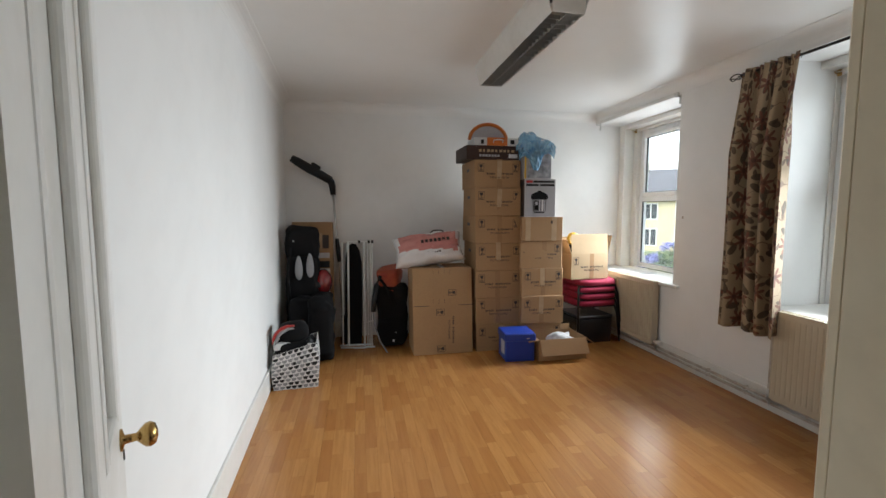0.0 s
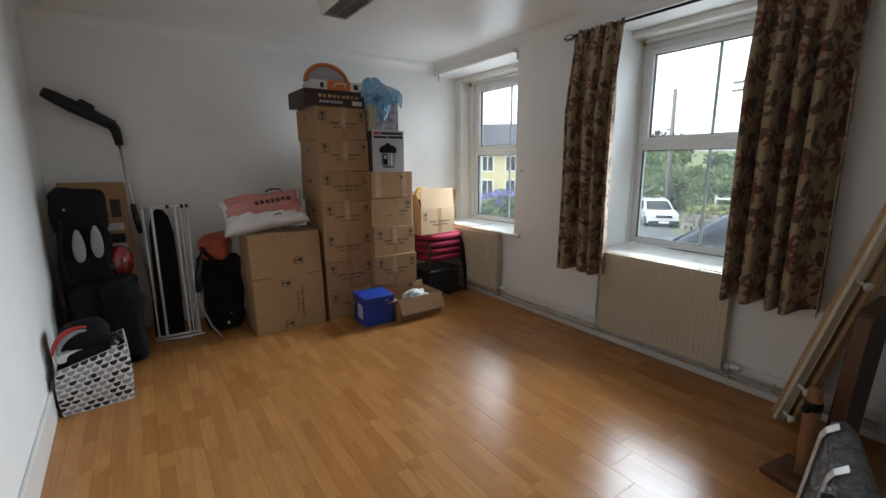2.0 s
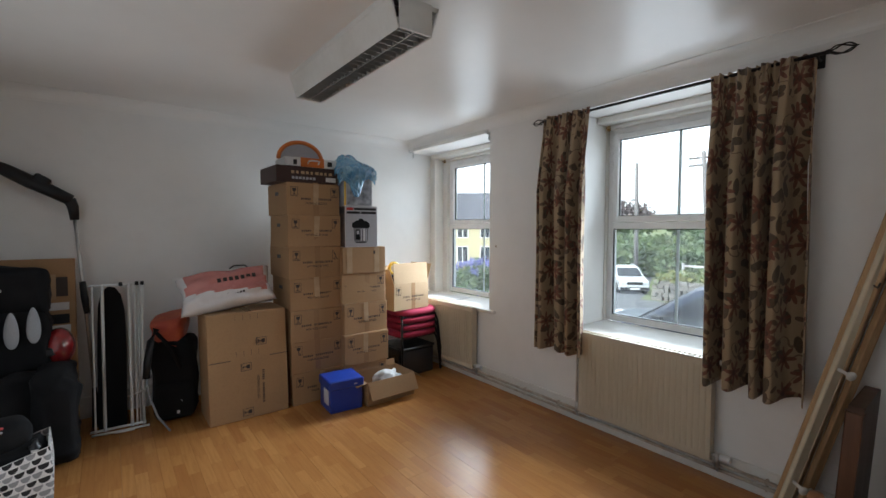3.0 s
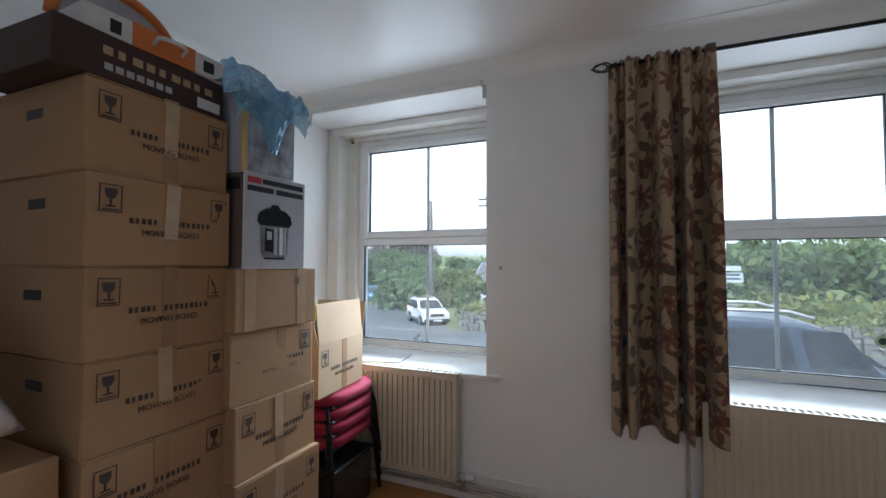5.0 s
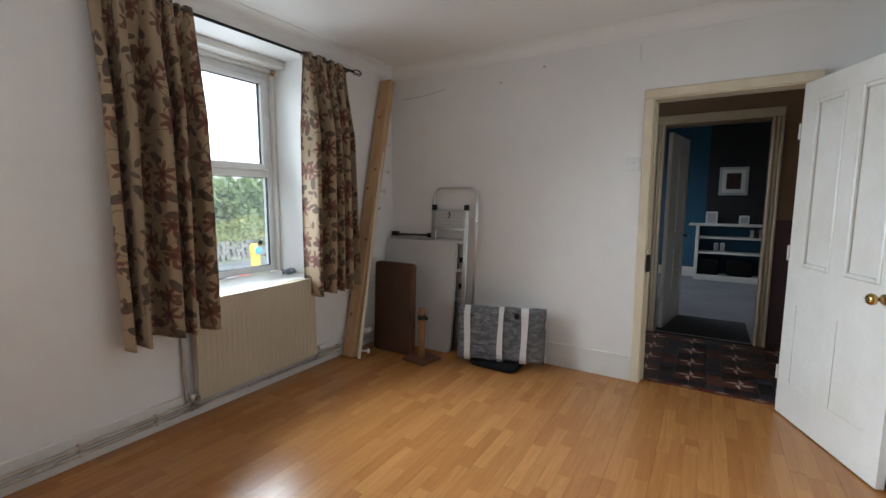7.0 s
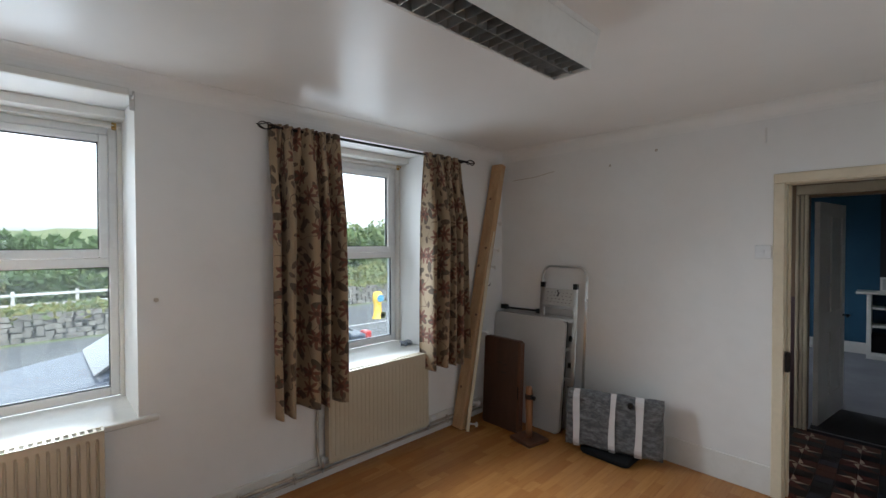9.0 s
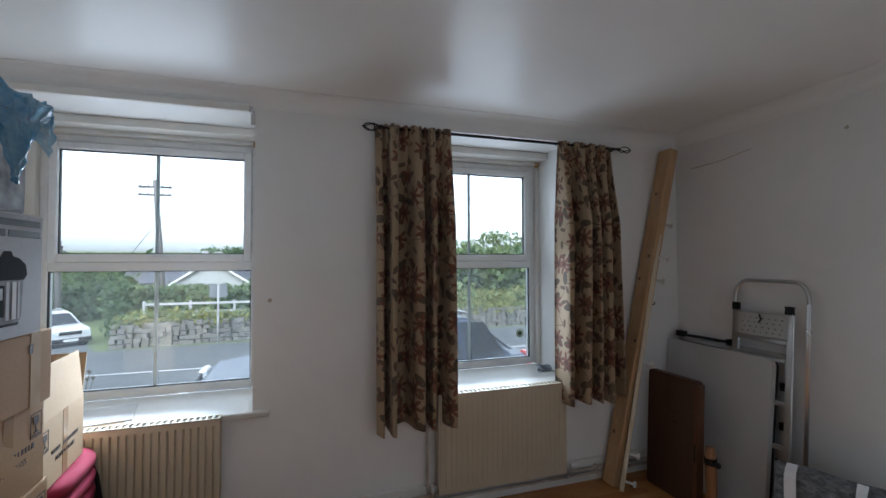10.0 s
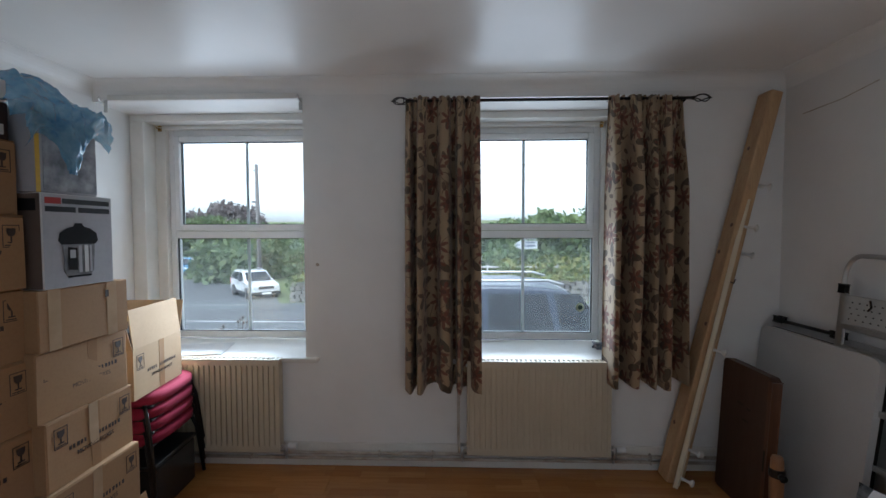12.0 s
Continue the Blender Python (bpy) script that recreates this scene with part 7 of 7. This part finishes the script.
def utility_pole(x_, y_, top, lean_, arms):
    z0 = ground_z(x_, y_)
    root = thing("utility_pole", (x_, y_, z0), 0, "tall grey timber telegraph pole carrying cables", "utility pole", "utility poles")
    h_ = top - z0
    part("pole", tubed([(0, 0, -0.3), (0, lean_ * 0.5, h_ * 0.5), (0, lean_, h_)], [0.16, 0.14, 0.11], 10), POLEW, root, "", True)
    if arms:
        for dz in (0.35, 0.75):
            part("cross_arm", boxed((-0.06, lean_ - 0.75, h_ - dz - 0.05), (0.06, lean_ + 0.75, h_ - dz + 0.05), 0.01), POLEW, root)
            for s_ in (-0.65, -0.3, 0.3, 0.65):
                part("insulator", lathed([(0.03, 0), (0.05, 0.04), (0.03, 0.1), (0.045, 0.14), (0.01, 0.17)], Matrix.Translation((0, lean_ + s_, h_ - dz + 0.05)), 8), LAMPCLR, root, "", True)
    else:
        for dz in (0.5, 0.9, 1.3):
            part("insulator", lathed([(0.03, 0), (0.06, 0.04), (0.03, 0.12), (0.05, 0.16), (0.01, 0.19)], Matrix.Translation((0, lean_ + 0.2, h_ - dz)), 8), LAMPCLR, root, "", True)
        part("bracket", boxed((-0.03, lean_ - 0.05, h_ - 2.6), (0.03, lean_ + 0.35, h_ - 2.5), 0.01), IRON, root)
    return Vector((x_, y_ + lean_, top))


t1 = utility_pole(30.0, 15.6, 6.1, 0.12, False)
t2 = utility_pole(26.4, 9.5, 5.75, 0.55, True)
t3 = utility_pole(52.0, 33.5, 3.8, 0.0, False)


def cable(p_, q_, sag):
    pts = [p_.lerp(q_, k / 16) - Vector((0, 0, sag * 4 * (k / 16) * (1 - k / 16))) for k in range(17)]
    tagged(part("overhead_cable", tubed(pts, 0.012, 5), BLACKP), "thin black overhead cable between poles", "cable", "overhead cables")


cable(t1 - Vector((0, 0, 0.3)), t2 - Vector((0, 0, 0.3)), 0.25)
cable(t1 - Vector((0, 0, 0.3)), t3, 0.5)
cable(t2 - Vector((0, 0, 0.3)), Vector((18, -40, 6.5)), 0.8)
cable(t1 - Vector((0, 0, 0.7)), Vector((22, -30, 4.6)), 0.6)
cable(t2 - Vector((0, 0, 2.3)), Vector((28.0, 12.6, 0.6)), 0.05)
cable(t1 - Vector((0, 0, 0.4)), Vector((8, 40, 7)), 0.6)

# road sign on a post
sg = thing("road_sign", (20.0, 6.0, ground_z(20.0, 6.0)), 10, "small grey-backed road sign on a white post", "road sign")
part("post", tubed([(0, 0, 0), (0, 0, 2.35)], 0.04, 8), FENCEW, sg, "", True)
part("plate", boxed((-0.02, -0.32, 1.80), (0.0, 0.32, 2.35), 0.02), surface("grey_sign_back", (0.13, 0.135, 0.14), (0.10, 0.105, 0.11), 0.6, relief=0), sg)


def house(name, at, turn, w_, d_, eave, ridge, wallm, label, windows, gable_x=True):
    """A gabled house: local x runs along its ridge, w_ long; d_ deep; front at y = 0."""
    root = thing(name, at, turn, label, "house")
    bm = bmesh.new()
    poly(bm, [(0, -1.0), (d_, -1.0), (d_, eave), (d_ / 2, ridge), (0, eave)], w_, Matrix.Rotation(radians(90), 4, "Z") @ Matrix.Translation((0, -w_, 0)))
    part("wall", bm, wallm, root)
    for s_ in (0, 1):
        a, c = (Vector((0, -0.35, eave - 0.12)), Vector((0, d_ / 2, ridge + 0.10))) if s_ == 0 else (Vector((0, d_ + 0.35, eave - 0.12)), Vector((0, d_ / 2, ridge + 0.10)))
        bm = bmesh.new()
        q_ = [bm.verts.new((x_, p_.y, p_.z + dz)) for dz in (0, 0.10) for x_, p_ in ((-0.3, a), (w_ + 0.3, a), (w_ + 0.3, c), (-0.3, c))]
        for f in ((0, 1, 2, 3), (7, 6, 5, 4), (0, 4, 5, 1), (1, 5, 6, 2), (2, 6, 7, 3), (3, 7, 4, 0)):
            bm.faces.new([q_[i] for i in f])
        bmesh.ops.recalc_face_normals(bm, faces=bm.faces)
        part("roof", bm, SLATE, root)
    for x_ in (-0.32, w_ + 0.27):
        for s_ in (0, 1):
            ya, yb = (-0.35, d_ / 2) if s_ == 0 else (d_ + 0.35, d_ / 2)
            part("bargeboard", tubed([(x_ + 0.02, ya, eave - 0.12), (x_ + 0.02, yb, ridge + 0.1)], 0.09, 4), GLOSSW, root, "white bargeboard")
    part("chimney", boxed((w_ * 0.3, d_ / 2 - 0.3, ridge - 0.4), (w_ * 0.3 + 0.6, d_ / 2 + 0.3, ridge + 0.9), 0.03), wallm, root)
    for x_, z_, ww, hh in windows:
        wn_ = part("window", boxed((x_, -0.03, z_), (x_ + ww, 0.02, z_ + hh), 0.01), GLOSSW, root, "white framed window")
        for k in range(2):
            part("pane", boxed((x_ + 0.07 + k * (ww - 0.07) / 2, -0.035, z_ + 0.07), (x_ + (k + 1) * (ww - 0.07) / 2, -0.028, z_ + hh - 0.07)), CARGLASS, wn_)
    return root


house("bungalow", (47.0, 15.5, -3.2), -90, 9.0, 8.0, 2.4, 5.0, RENDERW, "pale rendered bungalow with grey slate roof", ((1.2, 1.0, 1.4, 1.1), (5.0, 1.0, 1.4, 1.1)))
house("bungalow", (42.0, 6.5, -3.2), 0, 9.0, 7.5, 2.3, 4.8, RENDERW, "pale gabled bungalow with grey slate roof", ((1.2, 1.0, 1.4, 1.1), (5.0, 1.0, 1.4, 1.1)))
house("bungalow", (58.0, 22.0, -3.2), -90, 10.0, 8.0, 2.4, 4.8, RENDERW, "far rendered bungalow with dark roof", ((1.2, 1.0, 1.4, 1.1), (5.0, 1.0, 1.4, 1.1)))
house("yellow_house", (20.7, 32.9, -2.3), -42, 9.0, 7.0, 4.6, 7.0, RENDERY, "two-storey yellow rendered house with slate roof", ((1.0, 0.9, 1.0, 1.4), (3.4, 0.9, 1.0, 1.4), (5.6, 0.9, 1.0, 1.4), (1.0, 3.0, 1.0, 1.3), (3.4, 3.0, 1.0, 1.3), (5.6, 3.0, 1.0, 1.3), (7.6, 3.0, 0.9, 1.3), (7.6, 0.9, 0.9, 1.4)))
tagged(part("gate_pillar", boxed((50.0, 38.4, -3.3), (50.8, 39.2, -1.4), 0.05), surface("red_brick", (0.22, 0.08, 0.05), None, 0.85, relief=0.2)), "red brick gate pillar beside the lane", "gate pillar")

# hydrangea bush
hy = thing("hydrangea", (8.2, 8.3, -0.65), 0, "hydrangea bush with blue flower heads", "shrub")
rg = random.Random(3)
part("stem", tubed([(0, 0, 0), (0.05, 0.02, 0.6)], [0.04, 0.02], 6), BARK, hy)
pts = []
for _ in range(700):
    d_ = Vector((rg.gauss(0, 1), rg.gauss(0, 1), abs(rg.gauss(0, 1)))).normalized()
    pts.append((d_.x * 0.95 * rg.uniform(0.6, 1), d_.y * 0.95 * rg.uniform(0.6, 1), 0.15 + d_.z * 1.15 * rg.uniform(0.6, 1)))
leaves("foliage", pts, 0.10, [LEAF1, LEAF2], "", "", "", 3, hy)
for k in range(26):
    a, e = rg.uniform(0, 6.28), rg.uniform(0.1, 1.4)
    c = Vector((math.cos(a) * math.cos(e) * 0.98, math.sin(a) * math.cos(e) * 0.98, 0.15 + math.sin(e) * 1.18))
    pts = [tuple(c + Vector((rg.gauss(0, 0.055), rg.gauss(0, 0.055), rg.gauss(0, 0.04)))) for _ in range(26)]
    leaves("flower_head", pts, 0.035, [FLOWERB], "", "", "", k, hy)
dp = thing("dried_plant", (6.6, 5.1, -0.65), 0, "thin dried stems with dark seed heads outside", "plant")
for k in range(7):
    a = rg.uniform(0, 6.28)
    e = Vector((math.cos(a) * 0.16, math.sin(a) * 0.16, 0.95 + rg.uniform(-0.12, 0.12)))
    part("stem", tubed([(0, 0, 0), e * 0.5 + Vector((0, 0, 0.1)), e], 0.004, 5), BARK, dp)
    part("seed_head", lathed([(0.004, 0), (0.02, 0.015), (0.018, 0.035), (0.004, 0.045)], Matrix.Translation(e), 8), BARK, dp)


# ---------------------------------------------------------------- cars
def car(name, at, turn, paint, label, L=4.3, W=1.78, hood=0.95, roof=1.65, suv=True, rails=False, plate_col=PAPERW):
    """A car facing local -x, on its wheels."""
    root = thing(name, at, turn, label, "car", "parked cars")
    w_ = W / 2
    low = 0.28 if suv else 0.2
    side_ = [(-L / 2, low + 0.1), (-L / 2 + 0.05, low), (L / 2 - 0.05, low), (L / 2, low + 0.15), (L / 2 - 0.02, hood + 0.02), (-L / 2 + 1.15, hood), (-L / 2 + 0.18, hood - 0.14), (-L / 2 + 0.02, hood - 0.32)]
    bm = poly(bmesh.new(), side_, W, Matrix.Translation((0, -w_, 0)))
    bmesh.ops.bevel(bm, geom=bm.edges[:], offset=0.05, segments=3, affect="EDGES", profile=0.6)
    for v in bm.verts:
        k = 1 - 0.10 * max(0, abs(v.co.x) / (L / 2) - 0.6) / 0.4
        v.co.y *= k
    body = part("body", bm, paint, root, "", False)
    fx, rx = (-L / 2 + 1.10, L / 2 - (0.10 if suv else 0.25))
    gl_ = [(fx, hood - 0.02), (rx, hood - 0.02), (rx - (0.28 if suv else 0.6), roof - 0.06), (rx - 0.55 if suv else rx - 1.1, roof), (fx + 1.05, roof), (fx + 0.72, roof - 0.05)]
    bm = poly(bmesh.new(), gl_, W * 0.94, Matrix.Translation((0, -W * 0.47, 0)))
    bmesh.ops.bevel(bm, geom=bm.edges[:], offset=0.04, segments=2, affect="EDGES", profile=0.6)
    for v in bm.verts:
        v.co.y *= 1 - 0.20 * max(0, (v.co.z - hood) / (roof - hood))
    part("cabin", bm, paint, root)

    def yat(z_):
        return W * 0.47 * (1 - 0.20 * (z_ - hood) / (roof - hood)) + 0.004
    zb, zt = hood + 0.03, roof - 0.10
    for s_ in (-1, 1):
        for x0, x1, xt0, xt1 in ((fx + 0.22, fx + 1.28, fx + 0.86, fx + 1.28), (fx + 1.36, fx + 2.18, fx + 1.36, fx + 2.10), (fx + 2.26, rx - 0.16, fx + 2.2, rx - 0.42)):
            if xt1 - xt0 < 0.05:
                continue
            bm = bmesh.new()
            q_ = [bm.verts.new((x_, s_ * (yat(z_) + o), z_)) for o in (0, 0.006) for x_, z_ in ((x0, zb), (x1, zb), (xt1, zt), (xt0, zt))]
            for f in ((0, 1, 2, 3), (7, 6, 5, 4), (0, 4, 5, 1), (1, 5, 6, 2), (2, 6, 7, 3), (3, 7, 4, 0)):
                bm.faces.new([q_[i] for i in f])
            bmesh.ops.recalc_face_normals(bm, faces=bm.faces)
            part("side_window", bm, CARGLASS, root)
        part("mirror", boxed((fx + 0.30, s_ * (w_ + 0.02) - 0.02, hood + 0.02), (fx + 0.45, s_ * (w_ + 0.16) + 0.02, hood + 0.16), 0.03, None, 2), BLACKP, root)
        part("sill_trim", boxed((-L / 2 + 0.95, s_ * w_ - 0.02, low - 0.02), (L / 2 - 0.95, s_ * w_ + 0.02, low + 0.14), 0.01), BLACKP, root)
        part("headlight", boxed((-L / 2 - 0.005, s_ * (w_ - 0.30) - 0.16, hood - 0.34), (-L / 2 + 0.10, s_ * (w_ - 0.30) + 0.16, hood - 0.17), 0.03, None, 2), LAMPCLR, root, "clear headlight")
        part("tail_light", boxed((L / 2 - 0.10, s_ * (w_ - 0.16) - 0.09, hood - 0.32), (L / 2 + 0.012, s_ * (w_ - 0.16) + 0.09, hood + 0.05), 0.02), LAMPRED, root, "red tail light")
        part("door_handle", boxed((fx + 1.10, s_ * w_ * 0.985 - 0.014, hood - 0.14), (fx + 1.28, s_ * w_ * 0.985 + 0.018, hood - 0.11), 0.008), BLACKP, root)
        if rails:
            part("roof_rail", tubed([(fx + 1.1, s_ * w_ * 0.66, roof + 0.01), (fx + 1.25, s_ * w_ * 0.66, roof + 0.06), (rx - 0.8, s_ * w_ * 0.66, roof + 0.06), (rx - 0.6, s_ * w_ * 0.66, roof + 0.0)], 0.018, 8), CHROME, root, "bright roof rail", True)
        for wx in (-L / 2 + 0.80, L / 2 - 0.78):
            m_w = Matrix.Translation((wx, s_ * (w_ - 0.12), 0.33)) @ Matrix.Rotation(radians(-90 * s_), 4, "X")
            wh = thing("wheel", (0, 0, 0))
            wh.parent = root
            part("tyre", lathed([(0.20, -0.09), (0.31, -0.10), (0.33, -0.06), (0.33, 0.09), (0.31, 0.125), (0.20, 0.125)], m_w, 24), TYRE, wh)
            part("rim", lathed([(0.19, 0.11), (0.20, 0.128), (0.14, 0.115), (0.05, 0.13), (0.02, 0.135)], m_w, 20), CHROME, wh)
    bm = bmesh.new()
    q_ = [bm.verts.new(p_) for p_ in ((fx + 0.02, -w_ * 0.80, hood + 0.03), (fx + 0.02, w_ * 0.80, hood + 0.03), (fx + 0.70, w_ * 0.68, roof - 0.09), (fx + 0.70, -w_ * 0.68, roof - 0.09))]
    q2_ = [bm.verts.new(v.co + Vector((-0.03, 0, 0.012))) for v in q_]
    for f in ((0, 1, 2, 3),):
        bm.faces.new([q_[i] for i in f])
    bm.faces.new(q2_[::-1])
    for i in range(4):
        bm.faces.new((q_[i], q_[(i + 1) % 4], q2_[(i + 1) % 4], q2_[i]))
    bmesh.ops.recalc_face_normals(bm, faces=bm.faces)
    part("windscreen", bm, CARGLASS, root)
    bm = bmesh.new()
    q_ = [bm.verts.new(p_) for p_ in ((rx + 0.012, -w_ * 0.74, hood + 0.05), (rx + 0.012, w_ * 0.74, hood + 0.05), (rx - (0.25 if suv else 0.55), w_ * 0.62, roof - 0.09), (rx - (0.25 if suv else 0.55), -w_ * 0.62, roof - 0.09))]
    q2_ = [bm.verts.new(v.co + Vector((0.02, 0, 0.008))) for v in q_]
    bm.faces.new(q_), bm.faces.new(q2_[::-1])
    for i in range(4):
        bm.faces.new((q_[i], q_[(i + 1) % 4], q2_[(i + 1) % 4], q2_[i]))
    bmesh.ops.recalc_face_normals(bm, faces=bm.faces)
    part("rear_window", bm, CARGLASS, root)
    part("grille", boxed((-L / 2 - 0.012, -w_ * 0.5, hood - 0.36), (-L / 2 + 0.05, w_ * 0.5, hood - 0.20), 0.015), BLACKP, root)
    part("bumper", boxed((-L / 2 - 0.04, -w_ * 0.93, low), (-L / 2 + 0.12, w_ * 0.93, low + 0.20), 0.03, None, 2), BLACKP, root)
    part("number_plate", boxed((-L / 2 - 0.052, -0.26, low + 0.06), (-L / 2 - 0.04, 0.26, low + 0.17), 0.003), plate_col, root)
    return root


gz = ground_z
car("white_car", (25.6, 13.9, gz(25.6, 13.9) + 0.03), 43, CARWHITE, "white off-road car with dark bumper waiting at the junction", 4.0, 1.70, 0.98, 1.52, True, True)
car("silver_car", (34.5, 18.4, gz(34.5, 18.4) + 0.03), 25, CARWHITE, "pale hatchback parked further up the lane", 4.1, 1.72, 0.95, 1.48, False)
car("blue_car", (38.0, 26.2, gz(38, 26.2) + 0.03), 20, CARBLUE, "bright blue hatchback parked in the lane", 4.0, 1.7, 0.95, 1.5, False)
car("dark_car", (7.05, 1.95, -0.63), -90, CARDARK, "dark blue estate car with bright roof rails, parked outside", 4.3, 1.8, 0.90, 1.47, False, True)
yb_ = thing("yellow_bollard", (13.4, -5.3, gz(13.4, -5.3)), 0, "yellow plastic traffic bollard by the road", "bollard")
part("post", lathed([(0.20, 0), (0.20, 0.05), (0.15, 0.1), (0.14, 0.55), (0.17, 0.60), (0.17, 0.88), (0.11, 0.95)], None, 14), YELLOW, yb_, "", True)
part("disc", lathed([(0.13, 0), (0.13, 0.01), (0.02, 0.012)], Matrix.Translation((-0.18, 0, 0.74)) @ Matrix.Rotation(radians(-90), 4, "Y"), 16), CARBLUE, yb_)
# sticker on the inside of the curtained window
stk = thing("window_sticker", (4.099, 1.107, 0.968), 0, "small round pale green sticker on the window glass", "sticker")
part("ring", lathed([(0.033, 0), (0.033, 0.0008), (0.004, 0.001)], Matrix.Rotation(radians(-90), 4, "Y"), 20), surface("pale_sticker", (0.55, 0.62, 0.45), None, 0.5, relief=0), stk)
part("centre", lathed([(0.018, 0.001), (0.018, 0.0016), (0.003, 0.0018)], Matrix.Rotation(radians(-90), 4, "Y"), 16), surface("dark_green_print", (0.03, 0.07, 0.05), None, 0.5, relief=0), stk)

# direction sign across the road
SIGNW = surface("weathered_sign_face", (0.34, 0.36, 0.37), (0.30, 0.32, 0.33), 0.6, big=2, fine=12, grain=0.1, relief=0)
ds = thing("direction_sign", (19.9, -0.95, ground_z(19.9, -0.95)), 4, "white arrow-shaped direction sign on a grey post", "road sign")
part("post", tubed([(0.05, 0.1, 0), (0.05, 0.1, 3.0)], 0.04, 8), POLEW, ds, "", True)
part("arrow_plate", poly(bmesh.new(), [(-0.56, 2.38), (0.24, 2.38), (0.46, 2.56), (0.24, 2.74), (-0.56, 2.74)], 0.02, Matrix.Rotation(radians(90), 4, "Z")), SIGNW, ds)
part("top_plate", boxed((-0.02, -0.5, 2.80), (0.0, 0.15, 2.98), 0.01), SIGNW, ds)
for z_, y0, y1 in ((2.63, -0.46, 0.12), (2.48, -0.46, 0.16)):
    part("text_bar", boxed((-0.03, y0, z_), (-0.0205, y1, z_ + 0.07), 0), CARDARK, ds)
part("arrow_mark", boxed((-0.03, 0.22, 2.53), (-0.0205, 0.38, 2.59), 0), CARDARK, ds)

# ---------------------------------------------------------------- floor boards, last
sub = boxed((X0 - 0.19, -0.07, -0.12), (X1 + 0.02, Y1, -0.012))
floor = structure("floor", sub, RUSTY, "oak-look laminate floor of three-strip boards, glossy", "floor")
bm = boxed((0.0002, 0.0002, -0.012), (0.1928, 1.2898, 0.0), 0.0005)
plank_mesh = mesh_of(bm, "floor_board", LAMINATE)
rng = random.Random(4)
x = X0 - 0.02 - 0.193
while x < X1:
    y = -0.07 - rng.uniform(0.0, 1.2)
    while y < Y1:
        y0, y1 = max(y, -0.07), min(y + 1.29, Y1)
        x1 = min(x + 0.193, X1 + 0.01)
        if y1 - y0 > 0.02:
            if y1 - y0 > 1.289 and x1 - x > 0.1929:
                me = plank_mesh
            else:
                bm = boxed((0.0002, y0 - y + 0.0002, -0.012), (x1 - x - 0.0002, y1 - y - 0.0002, 0.0), 0.0005)
                me = mesh_of(bm, "floor_board", LAMINATE)
            ob = new("floor_board", me)
            ob.location = (x, y, 0)
            ob.parent = floor
        y += 1.29
    x += 0.193
